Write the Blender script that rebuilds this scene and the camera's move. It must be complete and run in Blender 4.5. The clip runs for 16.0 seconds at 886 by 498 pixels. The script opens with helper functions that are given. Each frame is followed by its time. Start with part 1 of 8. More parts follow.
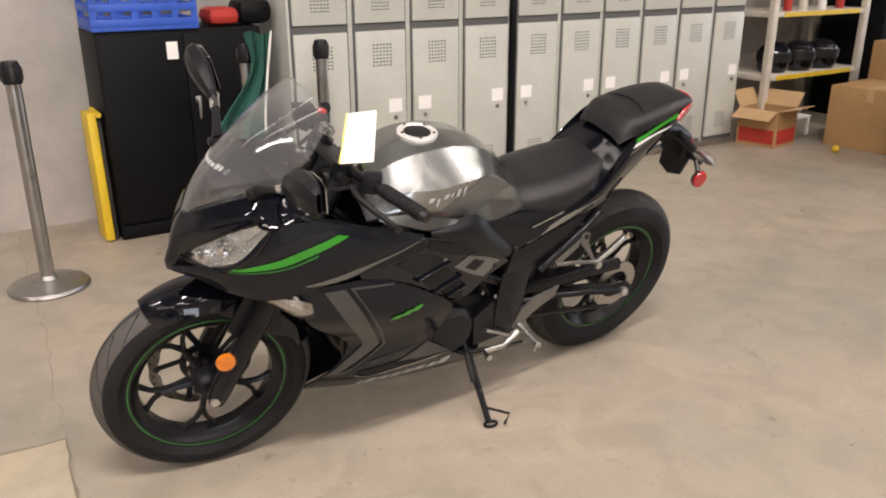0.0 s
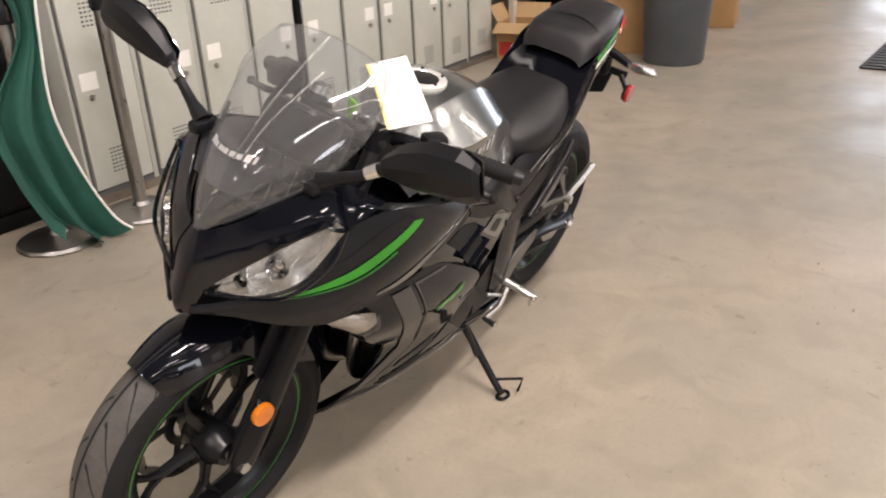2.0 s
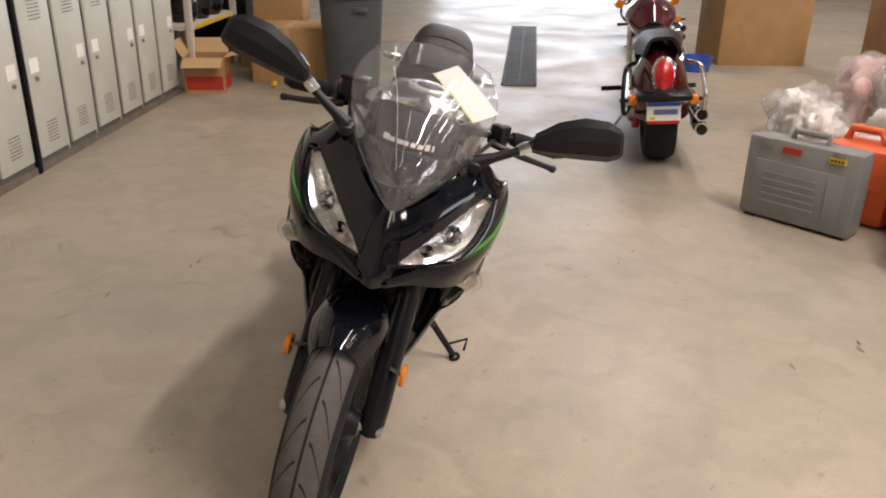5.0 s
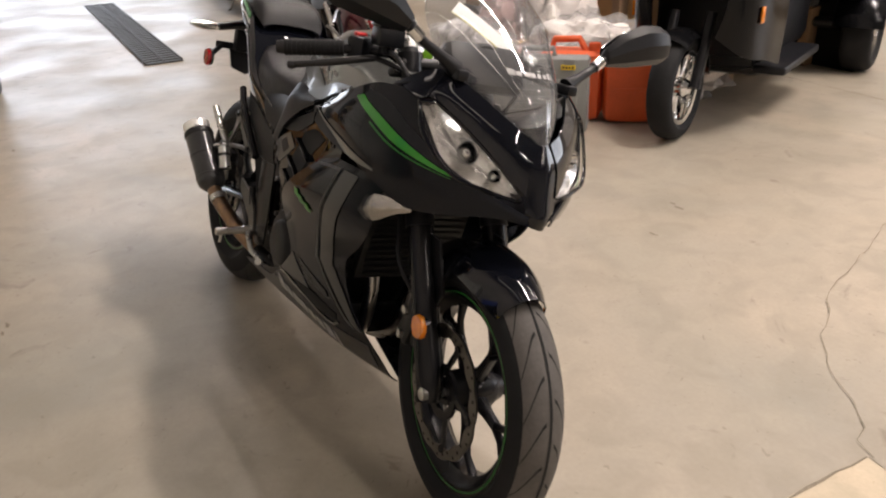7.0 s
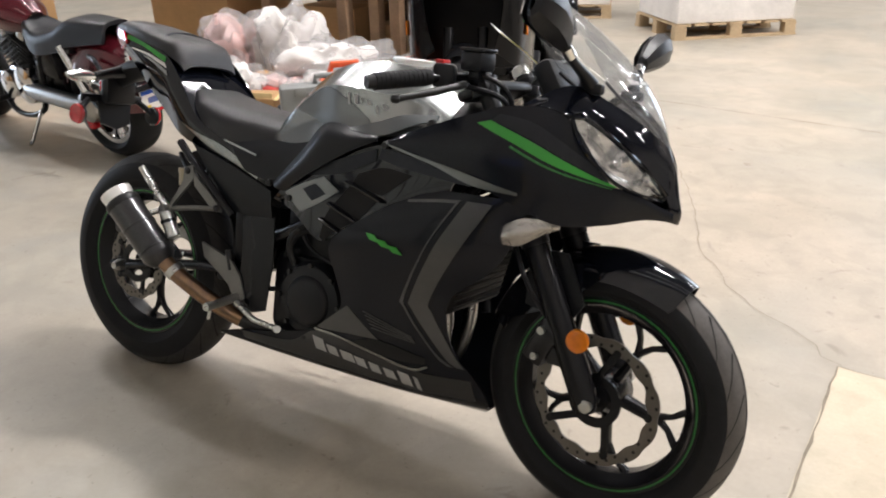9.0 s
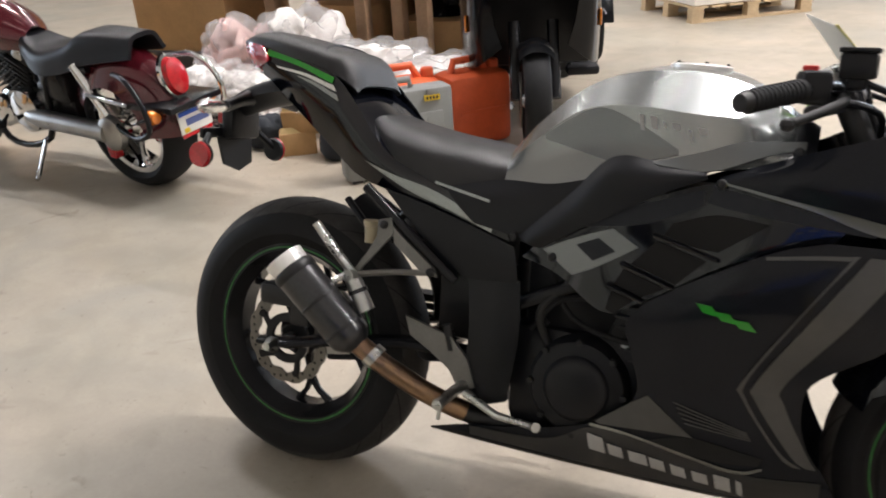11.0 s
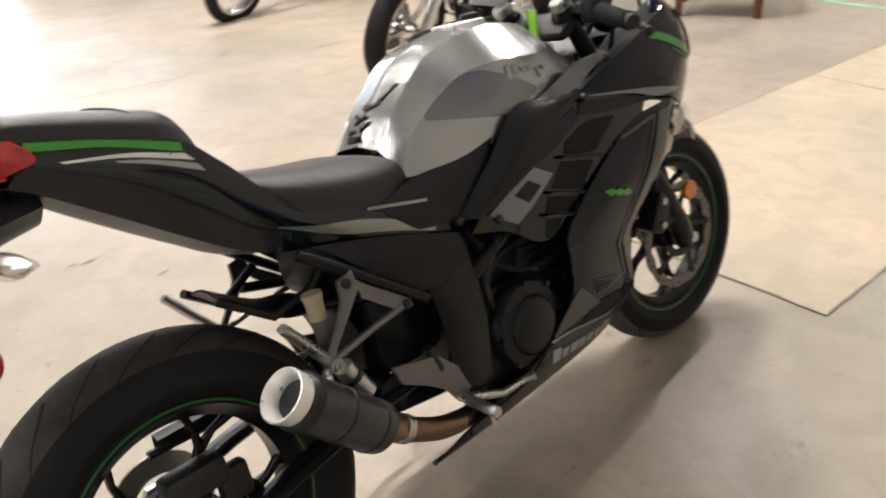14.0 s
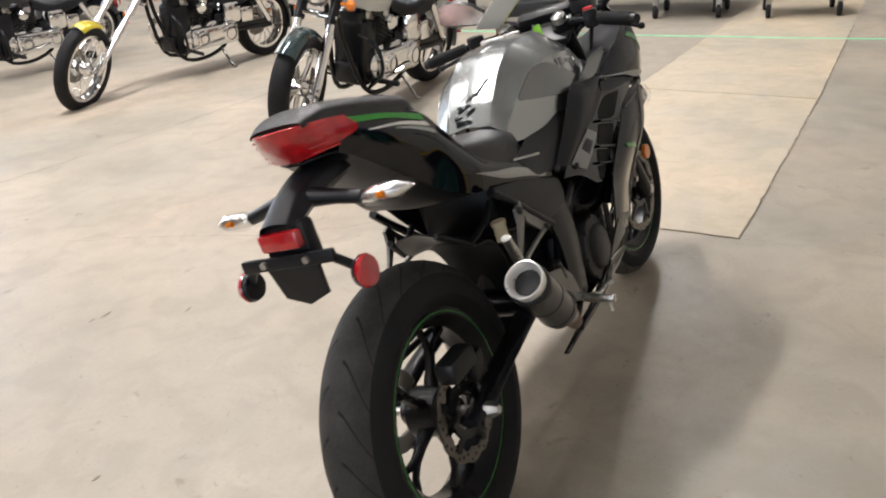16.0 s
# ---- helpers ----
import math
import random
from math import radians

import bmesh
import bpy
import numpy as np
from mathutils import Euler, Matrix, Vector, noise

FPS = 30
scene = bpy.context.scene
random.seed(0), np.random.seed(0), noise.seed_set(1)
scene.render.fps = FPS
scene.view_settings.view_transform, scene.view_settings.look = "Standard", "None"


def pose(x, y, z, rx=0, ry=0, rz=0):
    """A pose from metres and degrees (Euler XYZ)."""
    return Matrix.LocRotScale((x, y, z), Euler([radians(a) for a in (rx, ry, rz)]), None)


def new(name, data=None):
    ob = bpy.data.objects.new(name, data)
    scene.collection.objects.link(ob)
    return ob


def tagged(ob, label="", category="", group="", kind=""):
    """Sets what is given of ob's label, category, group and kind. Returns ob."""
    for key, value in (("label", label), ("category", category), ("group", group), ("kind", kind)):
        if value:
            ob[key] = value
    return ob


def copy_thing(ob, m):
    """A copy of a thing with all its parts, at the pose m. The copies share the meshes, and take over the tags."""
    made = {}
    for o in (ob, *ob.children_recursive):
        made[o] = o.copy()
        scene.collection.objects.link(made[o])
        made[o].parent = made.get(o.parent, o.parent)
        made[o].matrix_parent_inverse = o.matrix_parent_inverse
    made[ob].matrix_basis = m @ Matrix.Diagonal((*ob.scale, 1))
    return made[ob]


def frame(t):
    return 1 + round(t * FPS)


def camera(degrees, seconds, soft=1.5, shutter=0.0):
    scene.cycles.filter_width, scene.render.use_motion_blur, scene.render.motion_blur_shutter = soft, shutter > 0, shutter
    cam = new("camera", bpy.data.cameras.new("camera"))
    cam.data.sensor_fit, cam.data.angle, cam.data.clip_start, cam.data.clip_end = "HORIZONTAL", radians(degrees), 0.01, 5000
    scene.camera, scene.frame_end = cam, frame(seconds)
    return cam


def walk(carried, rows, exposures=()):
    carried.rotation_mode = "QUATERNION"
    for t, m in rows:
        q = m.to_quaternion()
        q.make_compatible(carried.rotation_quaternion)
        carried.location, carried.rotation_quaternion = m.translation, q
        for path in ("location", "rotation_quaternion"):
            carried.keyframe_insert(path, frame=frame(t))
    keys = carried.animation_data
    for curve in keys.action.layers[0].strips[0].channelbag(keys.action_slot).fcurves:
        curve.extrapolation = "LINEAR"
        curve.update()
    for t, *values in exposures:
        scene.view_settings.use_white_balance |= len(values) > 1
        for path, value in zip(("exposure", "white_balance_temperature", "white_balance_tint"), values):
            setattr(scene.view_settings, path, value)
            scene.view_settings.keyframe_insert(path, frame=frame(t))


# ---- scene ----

# ------------------------------------------------------------------ camera
cam = camera(57.85, 16.0, soft=1.9, shutter=0.35)
PATH = [
    (0.0, 1.897, 2.092, 1.369, 70.22, 0.21, 147.79),
    (0.5, 1.994, 1.891, 1.358, 68.30, 1.80, 144.33),
    (1.0, 2.013, 1.681, 1.337, 67.63, 1.70, 141.00),
    (1.5, 2.078, 1.481, 1.336, 66.23, 0.76, 134.38),
    (2.0, 2.251, 1.262, 1.330, 65.25, 2.24, 123.26),
    (2.5, 2.464, 1.159, 1.317, 66.56, 0.25, 119.25),
    (3.0, 2.669, 1.055, 1.337, 66.57, -0.59, 112.73),
    (3.5, 2.866, 0.905, 1.347, 66.97, 1.18, 105.34),
    (6.0, 2.945, -0.156, 1.354, 66.93, -0.05, 77.38),
    (6.5, 2.809, -0.488, 1.335, 65.37, 2.68, 65.14),
    (7.0, 2.614, -0.696, 1.286, 65.08, 1.85, 58.69),
    (7.5, 2.417, -0.904, 1.295, 67.13, 1.59, 50.16),
    (8.0, 2.251, -1.148, 1.288, 65.18, 2.65, 41.20),
    (8.5, 2.064, -1.278, 1.286, 66.00, 2.45, 34.75),
    (9.0, 1.871, -1.383, 1.303, 66.07, 1.51, 30.52),
    (9.5, 1.682, -1.448, 1.305, 64.02, 2.32, 26.84),
    (10.0, 1.497, -1.393, 1.277, 64.80, 1.93, 29.23),
    (12.5, 0.253, -1.151, 1.275, 63.14, 6.23, 1.95),
    (13.0, 0.015, -1.093, 1.285, 59.54, 2.09, -13.08),
    (13.5, -0.163, -1.021, 1.282, 60.75, 2.61, -27.61),
    (14.0, -0.391, -0.922, 1.306, 62.03, 2.24, -45.39),
    (14.5, -0.603, -0.915, 1.309, 65.48, 3.65, -53.37),
    (15.0, -0.839, -0.904, 1.333, 66.35, 3.20, -56.16),
    (15.5, -1.128, -0.811, 1.335, 66.59, 6.22, -61.82),
    (16.0, -1.257, -0.658, 1.316, 66.00, 4.75, -63.17),
]
walk(cam, [(r[0], pose(*r[1:])) for r in PATH],
     exposures=[(0.0, -0.55, 6600, 17), (2.7, -0.60, 6600, 17), (3.5, -0.76, 7000, 17), (6.0, -0.85, 6780, 17), (7.0, -0.68, 6750, 17), (8.5, -0.37, 6150, 12), (10.0, -0.25, 6000, 12), (12.5, -0.47, 6250, 13), (13.2, -0.47, 6200, 13), (14.0, -0.38, 6450, 13), (14.5, -0.44, 6150, 12), (16.0, -0.45, 6100, 12)])

# ------------------------------------------------------------------ world and lights
world = bpy.data.worlds.new("sky")
world.use_nodes = True
scene.world = world
_n = world.node_tree
_sky = _n.nodes.new("ShaderNodeTexSky")
_sky.sky_type, _sky.sun_disc = "NISHITA", False
_sky.sun_elevation, _sky.sun_rotation = radians(38), radians(60)
_n.links.new(_sky.outputs[0], _n.nodes["Background"].inputs[0])
_n.nodes["Background"].inputs[1].default_value = 0.12

EXTENT = dict(x0=-15.0, x1=17.0, y0=-2.62, y1=15.0, top=7.2)


def area(name, m, sx, sy, watts, color):
    d = bpy.data.lights.new(name, "AREA")
    d.shape, d.size, d.size_y, d.energy, d.color = "RECTANGLE", sx, sy, watts, color
    ob = new(name, d)
    ob.matrix_world = m
    return tagged(ob, kind="structure")


# daylight standing in the two open loading doors
area("door_daylight", pose(-14.8, 1.6, 2.1, 90, 0, -90), 4.4, 3.8, 400, (0.80, 0.90, 1.0))
area("door_daylight", pose(5.2, 14.8, 2.1, 90, 0, 180), 5.0, 3.8, 560, (0.86, 0.93, 1.0))
# ceiling tubes: place and watts
LAMP_Z = 6.6
TUBES = [(-9.0, 3.0, 250), (-4.5, 3.0, 290), (0.5, 3.9, 170), (2.5, 3.4, 740), (7.5, 2.2, 330), (12.0, 2.4, 330)]
TUBES += [(x, y, w) for y, w in ((7.6, 150), (11.6, 160)) for x in (-9.0, -4.0, 1.0, 6.0, 11.0)]
TUBES += [(x, y, 6) for x, y in ((2.9, 0.3), (5.4, 0.2), (-1.8, 0.4), (0.6, -1.5), (3.0, -1.5), (5.4, -1.5), (-2.4, -1.4), (-2.0, 5.5), (1.2, 5.6), (3.8, 5.5))]
for x, y, w in TUBES:
    area("tube_light", pose(x, y, LAMP_Z), 2.3, 0.15, w, (1.0, 0.93, 0.85))


# ------------------------------------------------------------------ mesh helpers
class Geo:
    """Vertices and faces that become one mesh."""

    def __init__(self):
        self.v, self.f = [], []

    def add(self, vs, fs, m=None):
        k = len(self.v)
        self.v += [tuple(m @ Vector(p)) if m is not None else tuple(p) for p in vs]
        self.f += [tuple(i + k for i in q) for q in fs]
        return self

    def box(self, c, s, m=None, bev=0.0):
        """A box of size s round c, with chamfered edges."""
        hx, hy, hz = (a / 2 for a in s)
        b = min(bev, 0.45 * min(s))
        if b <= 0:
            vs = [(c[0] + i * hx, c[1] + j * hy, c[2] + k * hz) for i in (-1, 1) for j in (-1, 1) for k in (-1, 1)]
            return self.add(vs, [(0, 1, 3, 2), (4, 6, 7, 5), (0, 4, 5, 1), (2, 3, 7, 6), (0, 2, 6, 4), (1, 5, 7, 3)], m)
        bm = bmesh.new()
        bmesh.ops.create_cube(bm, size=1.0)
        for v in bm.verts:
            v.co = Vector((v.co.x * s[0], v.co.y * s[1], v.co.z * s[2]))
        bmesh.ops.bevel(bm, geom=bm.edges[:], offset=b, segments=2, affect="EDGES", profile=0.5)
        bm.verts.index_update()
        vs = [(v.co.x + c[0], v.co.y + c[1], v.co.z + c[2]) for v in bm.verts]
        fs = [[v.index for v in f.verts] for f in bm.faces]
        bm.free()
        return self.add(vs, fs, m)

    def tube(self, pts, r, n=10, m=None, closed=False, flat=1.0):
        """A round bar along pts; r may change from point to point."""
        P = [Vector(p) for p in pts]
        R = list(r) if isinstance(r, (list, tuple)) else [r] * len(P)
        vs, fs = [], []
        side = None
        for i, p in enumerate(P):
            a, b = P[max(i - 1, 0)], P[min(i + 1, len(P) - 1)]
            if closed:
                a, b = P[i - 1], P[(i + 1) % len(P)]
            d = (b - a).normalized()
            if side is None:
                side = d.cross(Vector((0, 0, 1)) if abs(d.z) < 0.9 else Vector((0, 1, 0))).normalized()
            side = (side - d * side.dot(d)).normalized()
            up = d.cross(side)
            for k in range(n):
                t = 2 * math.pi * k / n
                vs.append(p + side * (R[i] * math.cos(t)) + up * (R[i] * flat * math.sin(t)))
        rings = len(P)
        for i in range(rings if closed else rings - 1):
            for k in range(n):
                a, b = i * n, ((i + 1) % rings) * n
                fs.append((a + k, a + (k + 1) % n, b + (k + 1) % n, b + k))
        if not closed:
            fs.append(tuple(reversed(range(n))))
            fs.append(tuple(range((rings - 1) * n, rings * n)))
        return self.add(vs, fs, m)

    def lathe(self, prof, m=None, n=40, closed=False):
        """Turns (radius, height) round the local z axis."""
        vs, fs = [], []
        for r, h in prof:
            for k in range(n):
                t = 2 * math.pi * k / n
                vs.append((r * math.cos(t), r * math.sin(t), h))
        L = len(prof)
        for i in range(L if closed else L - 1):
            a, b = i * n, ((i + 1) % L) * n
            for k in range(n):
                fs.append((a + k, a + (k + 1) % n, b + (k + 1) % n, b + k))
        if not closed:
            if prof[0][0] > 1e-6:
                fs.append(tuple(reversed(range(n))))
            if prof[-1][0] > 1e-6:
                fs.append(tuple(range((L - 1) * n, L * n)))
        return self.add(vs, fs, m)

    def prism(self, poly, h0, h1, m=None):
        """A flat outline (x, y) made thick from h0 to h1 along local z."""
        n = len(poly)
        vs = [(x, y, h0) for x, y in poly] + [(x, y, h1) for x, y in poly]
        fs = [tuple(reversed(range(n))), tuple(range(n, 2 * n))]
        fs += [(i, (i + 1) % n, n + (i + 1) % n, n + i) for i in range(n)]
        return self.add(vs, fs, m)

    def side(self, poly, y0, y1):
        """An outline in (x, z) made thick from y0 to y1."""
        n = len(poly)
        vs = [(x, y0, z) for x, z in poly] + [(x, y1, z) for x, z in poly]
        fs = [tuple(range(n)), tuple(reversed(range(n, 2 * n)))]
        fs += [((i + 1) % n, i, n + i, n + (i + 1) % n) for i in range(n)]
        return self.add(vs, fs)

    def grid(self, rows, thick=0.0, wrap=False):
        """A skin through rows of points, thickened against its normals."""
        nu, nv = len(rows), len(rows[0])
        P = np.array([[tuple(p) for p in r] for r in rows], float)
        du = np.gradient(P, axis=0)
        dv = np.gradient(P, axis=1)
        N = np.cross(du, dv)
        ln = np.linalg.norm(N, axis=2, keepdims=True)
        N = N / np.maximum(ln, 1e-9)
        vs = [tuple(p) for p in P.reshape(-1, 3)]
        q = lambda i, j: i * nv + j
        fs = [(q(i, j), q(i + 1, j), q(i + 1, j + 1), q(i, j + 1)) for i in range(nu - 1) for j in range(nv - 1)]
        if thick:
            k = nu * nv
            vs += [tuple(p) for p in (P - N * thick).reshape(-1, 3)]
            fs += [tuple(k + a for a in reversed(f)) for f in list(fs)]
            edge = [q(i, 0) for i in range(nu)] + [q(nu - 1, j) for j in range(1, nv)]
            edge += [q(i, nv - 1) for i in range(nu - 2, -1, -1)] + [q(0, j) for j in range(nv - 2, 0, -1)]
            for a, b in zip(edge, edge[1:] + edge[:1]):
                fs.append((b, a, a + k, b + k))
        return self.add(vs, fs)

    def flip(self):
        """Mirrors all to the other side of the plane y = 0."""
        self.v = [(x, -y, z) for x, y, z in self.v]
        self.f = [tuple(reversed(f)) for f in self.f]
        return self

    def move(self, m):
        self.v = [tuple(m @ Vector(p)) for p in self.v]
        return self


def mesh_of(name, g, material, angle=38):
    me = bpy.data.meshes.new(name)
    me.from_pydata(g.v, [], g.f)
    me.validate()
    bm = bmesh.new()
    bm.from_mesh(me)
    bmesh.ops.remove_doubles(bm, verts=bm.verts[:], dist=1e-5)
    bmesh.ops.recalc_face_normals(bm, faces=bm.faces[:])
    bm.to_mesh(me)
    bm.free()
    me.shade_smooth()
    me.set_sharp_from_angle(angle=radians(angle))
    me.materials.append(material)
    return me


def part(name, g, material, parent, label="", angle=38):
    ob = new(name, mesh_of(name, g, material, angle))
    ob.parent = parent
    if label:
        tagged(ob, label=label)
    return ob


def thing(name, m, label, category, group="", kind=""):
    ob = new(name)
    ob.matrix_world = m
    return tagged(ob, label, category, group, kind)


def solo(name, g, material, label, category="", group="", kind="", angle=38, m=None):
    ob = new(name, mesh_of(name, g, material, angle))
    if m is not None:
        ob.matrix_world = m
    return tagged(ob, label, category, group, kind)


def spline(pts, n):
    """n points on a smooth curve through pts."""
    P = np.array(pts, float)
    if len(P) == 2:
        return [tuple(P[0] + (P[1] - P[0]) * k / (n - 1)) for k in range(n)]
    Q = np.vstack([2 * P[0] - P[1], P, 2 * P[-1] - P[-2]])
    out = []
    for k in range(n):
        s = k / (n - 1) * (len(P) - 1)
        i = min(int(s), len(P) - 2)
        t = s - i
        a, b, c, d = Q[i:i + 4]
        out.append(tuple(0.5 * (2 * b + (c - a) * t + (2 * a - 5 * b + 4 * c - d) * t * t + (3 * b - a - 3 * c + d) * t ** 3)))
    return out


def skin(rows, nu, nv):
    """A fine grid of points through coarse rows."""
    a = [spline(r, nv) for r in rows]
    cols = [spline([r[j] for r in a], nu) for j in range(nv)]
    return [[cols[j][i] for j in range(nv)] for i in range(nu)]


# ------------------------------------------------------------------ materials
def mat(name, base, rough=0.5, metal=0.0, spec=0.5, coat=0.0, vary=0.0, scale=8.0, bump=0.0, bscale=60.0, rvary=0.0,
        tint=None, fine=0.0):
    """A surface: base colour, uneven at two scales, with fine relief."""
    m = bpy.data.materials.new(name)
    m.use_nodes = True
    t = m.node_tree
    p = t.nodes["Principled BSDF"]
    p.inputs["Base Color"].default_value = (*base, 1)
    p.inputs["Roughness"].default_value = rough
    p.inputs["Metallic"].default_value = metal
    p.inputs["Specular IOR Level"].default_value = spec
    p.inputs["Coat Weight"].default_value = coat
    p.inputs["Coat Roughness"].default_value = 0.04
    co = t.nodes.new("ShaderNodeTexCoord")
    if vary or rvary:
        n1 = t.nodes.new("ShaderNodeTexNoise")
        n1.inputs["Scale"].default_value, n1.inputs["Detail"].default_value = scale, 6
        t.links.new(co.outputs["Object"], n1.inputs["Vector"])
        n2 = t.nodes.new("ShaderNodeTexNoise")
        n2.inputs["Scale"].default_value, n2.inputs["Detail"].default_value = scale * 9, 4
        t.links.new(co.outputs["Object"], n2.inputs["Vector"])
        add = t.nodes.new("ShaderNodeMath")
        add.operation = "MULTIPLY_ADD"
        t.links.new(n2.outputs[0], add.inputs[0])
        add.inputs[1].default_value = 0.45
        t.links.new(n1.outputs[0], add.inputs[2])
        if vary:
            r = t.nodes.new("ShaderNodeMapRange")
            r.inputs[1].default_value, r.inputs[2].default_value = 0.45, 1.0
            t.links.new(add.outputs[0], r.inputs[0])
            mix = t.nodes.new("ShaderNodeMix")
            mix.data_type = "RGBA"
            lo = tint or tuple(c * (1 - vary) for c in base)
            mix.inputs["A"].default_value = (*lo, 1)
            mix.inputs["B"].default_value = (*(min(1, c * (1 + vary * 0.5)) for c in base), 1)
            t.links.new(r.outputs[0], mix.inputs["Factor"])
            t.links.new(mix.outputs["Result"], p.inputs["Base Color"])
        if rvary:
            r = t.nodes.new("ShaderNodeMapRange")
            r.inputs[1].default_value, r.inputs[2].default_value = 0.4, 1.05
            r.inputs[3].default_value, r.inputs[4].default_value = max(rough - rvary, 0.02), min(rough + rvary, 1)
            t.links.new(add.outputs[0], r.inputs[0])
            t.links.new(r.outputs[0], p.inputs["Roughness"])
    if bump:
        nb = t.nodes.new("ShaderNodeTexNoise")
        nb.inputs["Scale"].default_value, nb.inputs["Detail"].default_value = bscale, 5
        t.links.new(co.outputs["Object"], nb.inputs["Vector"])
        b = t.nodes.new("ShaderNodeBump")
        b.inputs["Strength"].default_value, b.inputs["Distance"].default_value = bump, 0.004
        t.links.new(nb.outputs[0], b.inputs["Height"])
        t.links.new(b.outputs[0], p.inputs["Normal"])
    return m


def clear(name, tint, gloss=0.02, ior=1.45, haze=0.0):
    """A thin clear sheet: straight through, with a glossy skin."""
    m = bpy.data.materials.new(name)
    m.use_nodes = True
    t = m.node_tree
    t.nodes.remove(t.nodes["Principled BSDF"])
    tr = t.nodes.new("ShaderNodeBsdfTransparent")
    tr.inputs[0].default_value = (*tint, 1)
    gl = t.nodes.new("ShaderNodeBsdfGlossy")
    gl.inputs["Roughness"].default_value = gloss
    lw = t.nodes.new("ShaderNodeLayerWeight")
    lw.inputs[0].default_value = 0.5
    pw = t.nodes.new("ShaderNodeMath")
    pw.operation = "POWER"
    t.links.new(lw.outputs["Facing"], pw.inputs[0])
    pw.inputs[1].default_value = 5.0
    fr = t.nodes.new("ShaderNodeMath")
    fr.operation = "MULTIPLY_ADD"
    t.links.new(pw.outputs[0], fr.inputs[0])
    f0 = ((ior - 1) / (ior + 1)) ** 2
    fr.inputs[1].default_value, fr.inputs[2].default_value = 0.75, f0
    mx = t.nodes.new("ShaderNodeMixShader")
    t.links.new(fr.outputs[0], mx.inputs[0])
    t.links.new(tr.outputs[0], mx.inputs[1])
    t.links.new(gl.outputs[0], mx.inputs[2])
    last = mx
    if haze:
        df = t.nodes.new("ShaderNodeBsdfDiffuse")
        df.inputs[0].default_value = (0.7, 0.7, 0.7, 1)
        m2 = t.nodes.new("ShaderNodeMixShader")
        m2.inputs[0].default_value = haze
        t.links.new(mx.outputs[0], m2.inputs[1])
        t.links.new(df.outputs[0], m2.inputs[2])
        last = m2
    t.links.new(last.outputs[0], t.nodes["Material Output"].inputs[0])
    return m


def concrete(name, base, dark, scale=1.0, rough=0.40, stain=0.45):
    """Worn sealed concrete: broad stains, blotches, grit."""
    m = bpy.data.materials.new(name)
    m.use_nodes = True
    t = m.node_tree
    p = t.nodes["Principled BSDF"]
    co = t.nodes.new("ShaderNodeTexCoord")

    def noise_at(s, d, dist=0.0):
        n = t.nodes.new("ShaderNodeTexNoise")
        n.inputs["Scale"].default_value, n.inputs["Detail"].default_value = s * scale, d
        n.inputs["Distortion"].default_value = dist
        t.links.new(co.outputs["Object"], n.inputs["Vector"])
        return n.outputs[0]

    def ranged(src, a, b, c=0.0, d=1.0):
        r = t.nodes.new("ShaderNodeMapRange")
        for i, v in enumerate((a, b, c, d)):
            r.inputs[i + 1].default_value = v
        t.links.new(src, r.inputs[0])
        return r.outputs[0]

    def mixed(fac, a, b):
        x = t.nodes.new("ShaderNodeMix")
        x.data_type = "RGBA"
        t.links.new(fac, x.inputs["Factor"])
        for key, v in (("A", a), ("B", b)):
            if isinstance(v, tuple):
                x.inputs[key].default_value = (*v, 1)
            else:
                t.links.new(v, x.inputs[key])
        return x.outputs["Result"]

    big = ranged(noise_at(0.75, 4, 0.6), 0.36, 0.64)
    mid = ranged(noise_at(2.4, 7, 1.2), 0.40, 0.66)
    fleck = ranged(noise_at(11, 5, 0.5), 0.35, 0.70)
    grit = ranged(noise_at(70, 6), 0.3, 0.75)
    patchy = ranged(noise_at(5.2, 8, 0.9), 0.46, 0.64, 0.0, 0.34)
    scar = ranged(noise_at(16, 3, 3.5), 0.67, 0.72, 0.0, 0.8 * stain)
    spots = ranged(noise_at(4.3, 4, 2.0), 0.66, 0.74, 0, stain)
    grey = tuple(0.80 * sum(base) / 3 * k for k in (1.0, 1.01, 0.92))
    c = mixed(big, tuple(b * k for b, k in zip(base, (1.13, 1.08, 1.08))), tuple(b * 0.40 + g_ * 0.48 for b, g_ in zip(base, grey)))
    c = mixed(ranged(mid, 0, 1, 0.0, 0.50), c, mixed(big, tuple(b * 0.80 for b in base), tuple(b * 1.10 for b in base)))
    c = mixed(ranged(fleck, 0, 1, 0.0, 0.20), c, tuple(b * 0.66 for b in base))
    c = mixed(ranged(grit, 0, 1, 0.0, 0.22), c, tuple(b * 0.60 for b in base))
    c = mixed(patchy, c, tuple(b * k for b, k in zip(base, (0.60, 0.61, 0.60))))
    c = mixed(scar, c, dark)
    c = mixed(spots, c, dark)
    t.links.new(c, p.inputs["Base Color"])
    t.links.new(ranged(noise_at(1.7, 6), 0.3, 0.75, rough - 0.10, rough + 0.16), p.inputs["Roughness"])
    b = t.nodes.new("ShaderNodeBump")
    b.inputs["Strength"].default_value, b.inputs["Distance"].default_value = 0.06, 0.002
    t.links.new(noise_at(30, 8), b.inputs["Height"])
    t.links.new(b.outputs[0], p.inputs["Normal"])
    return m


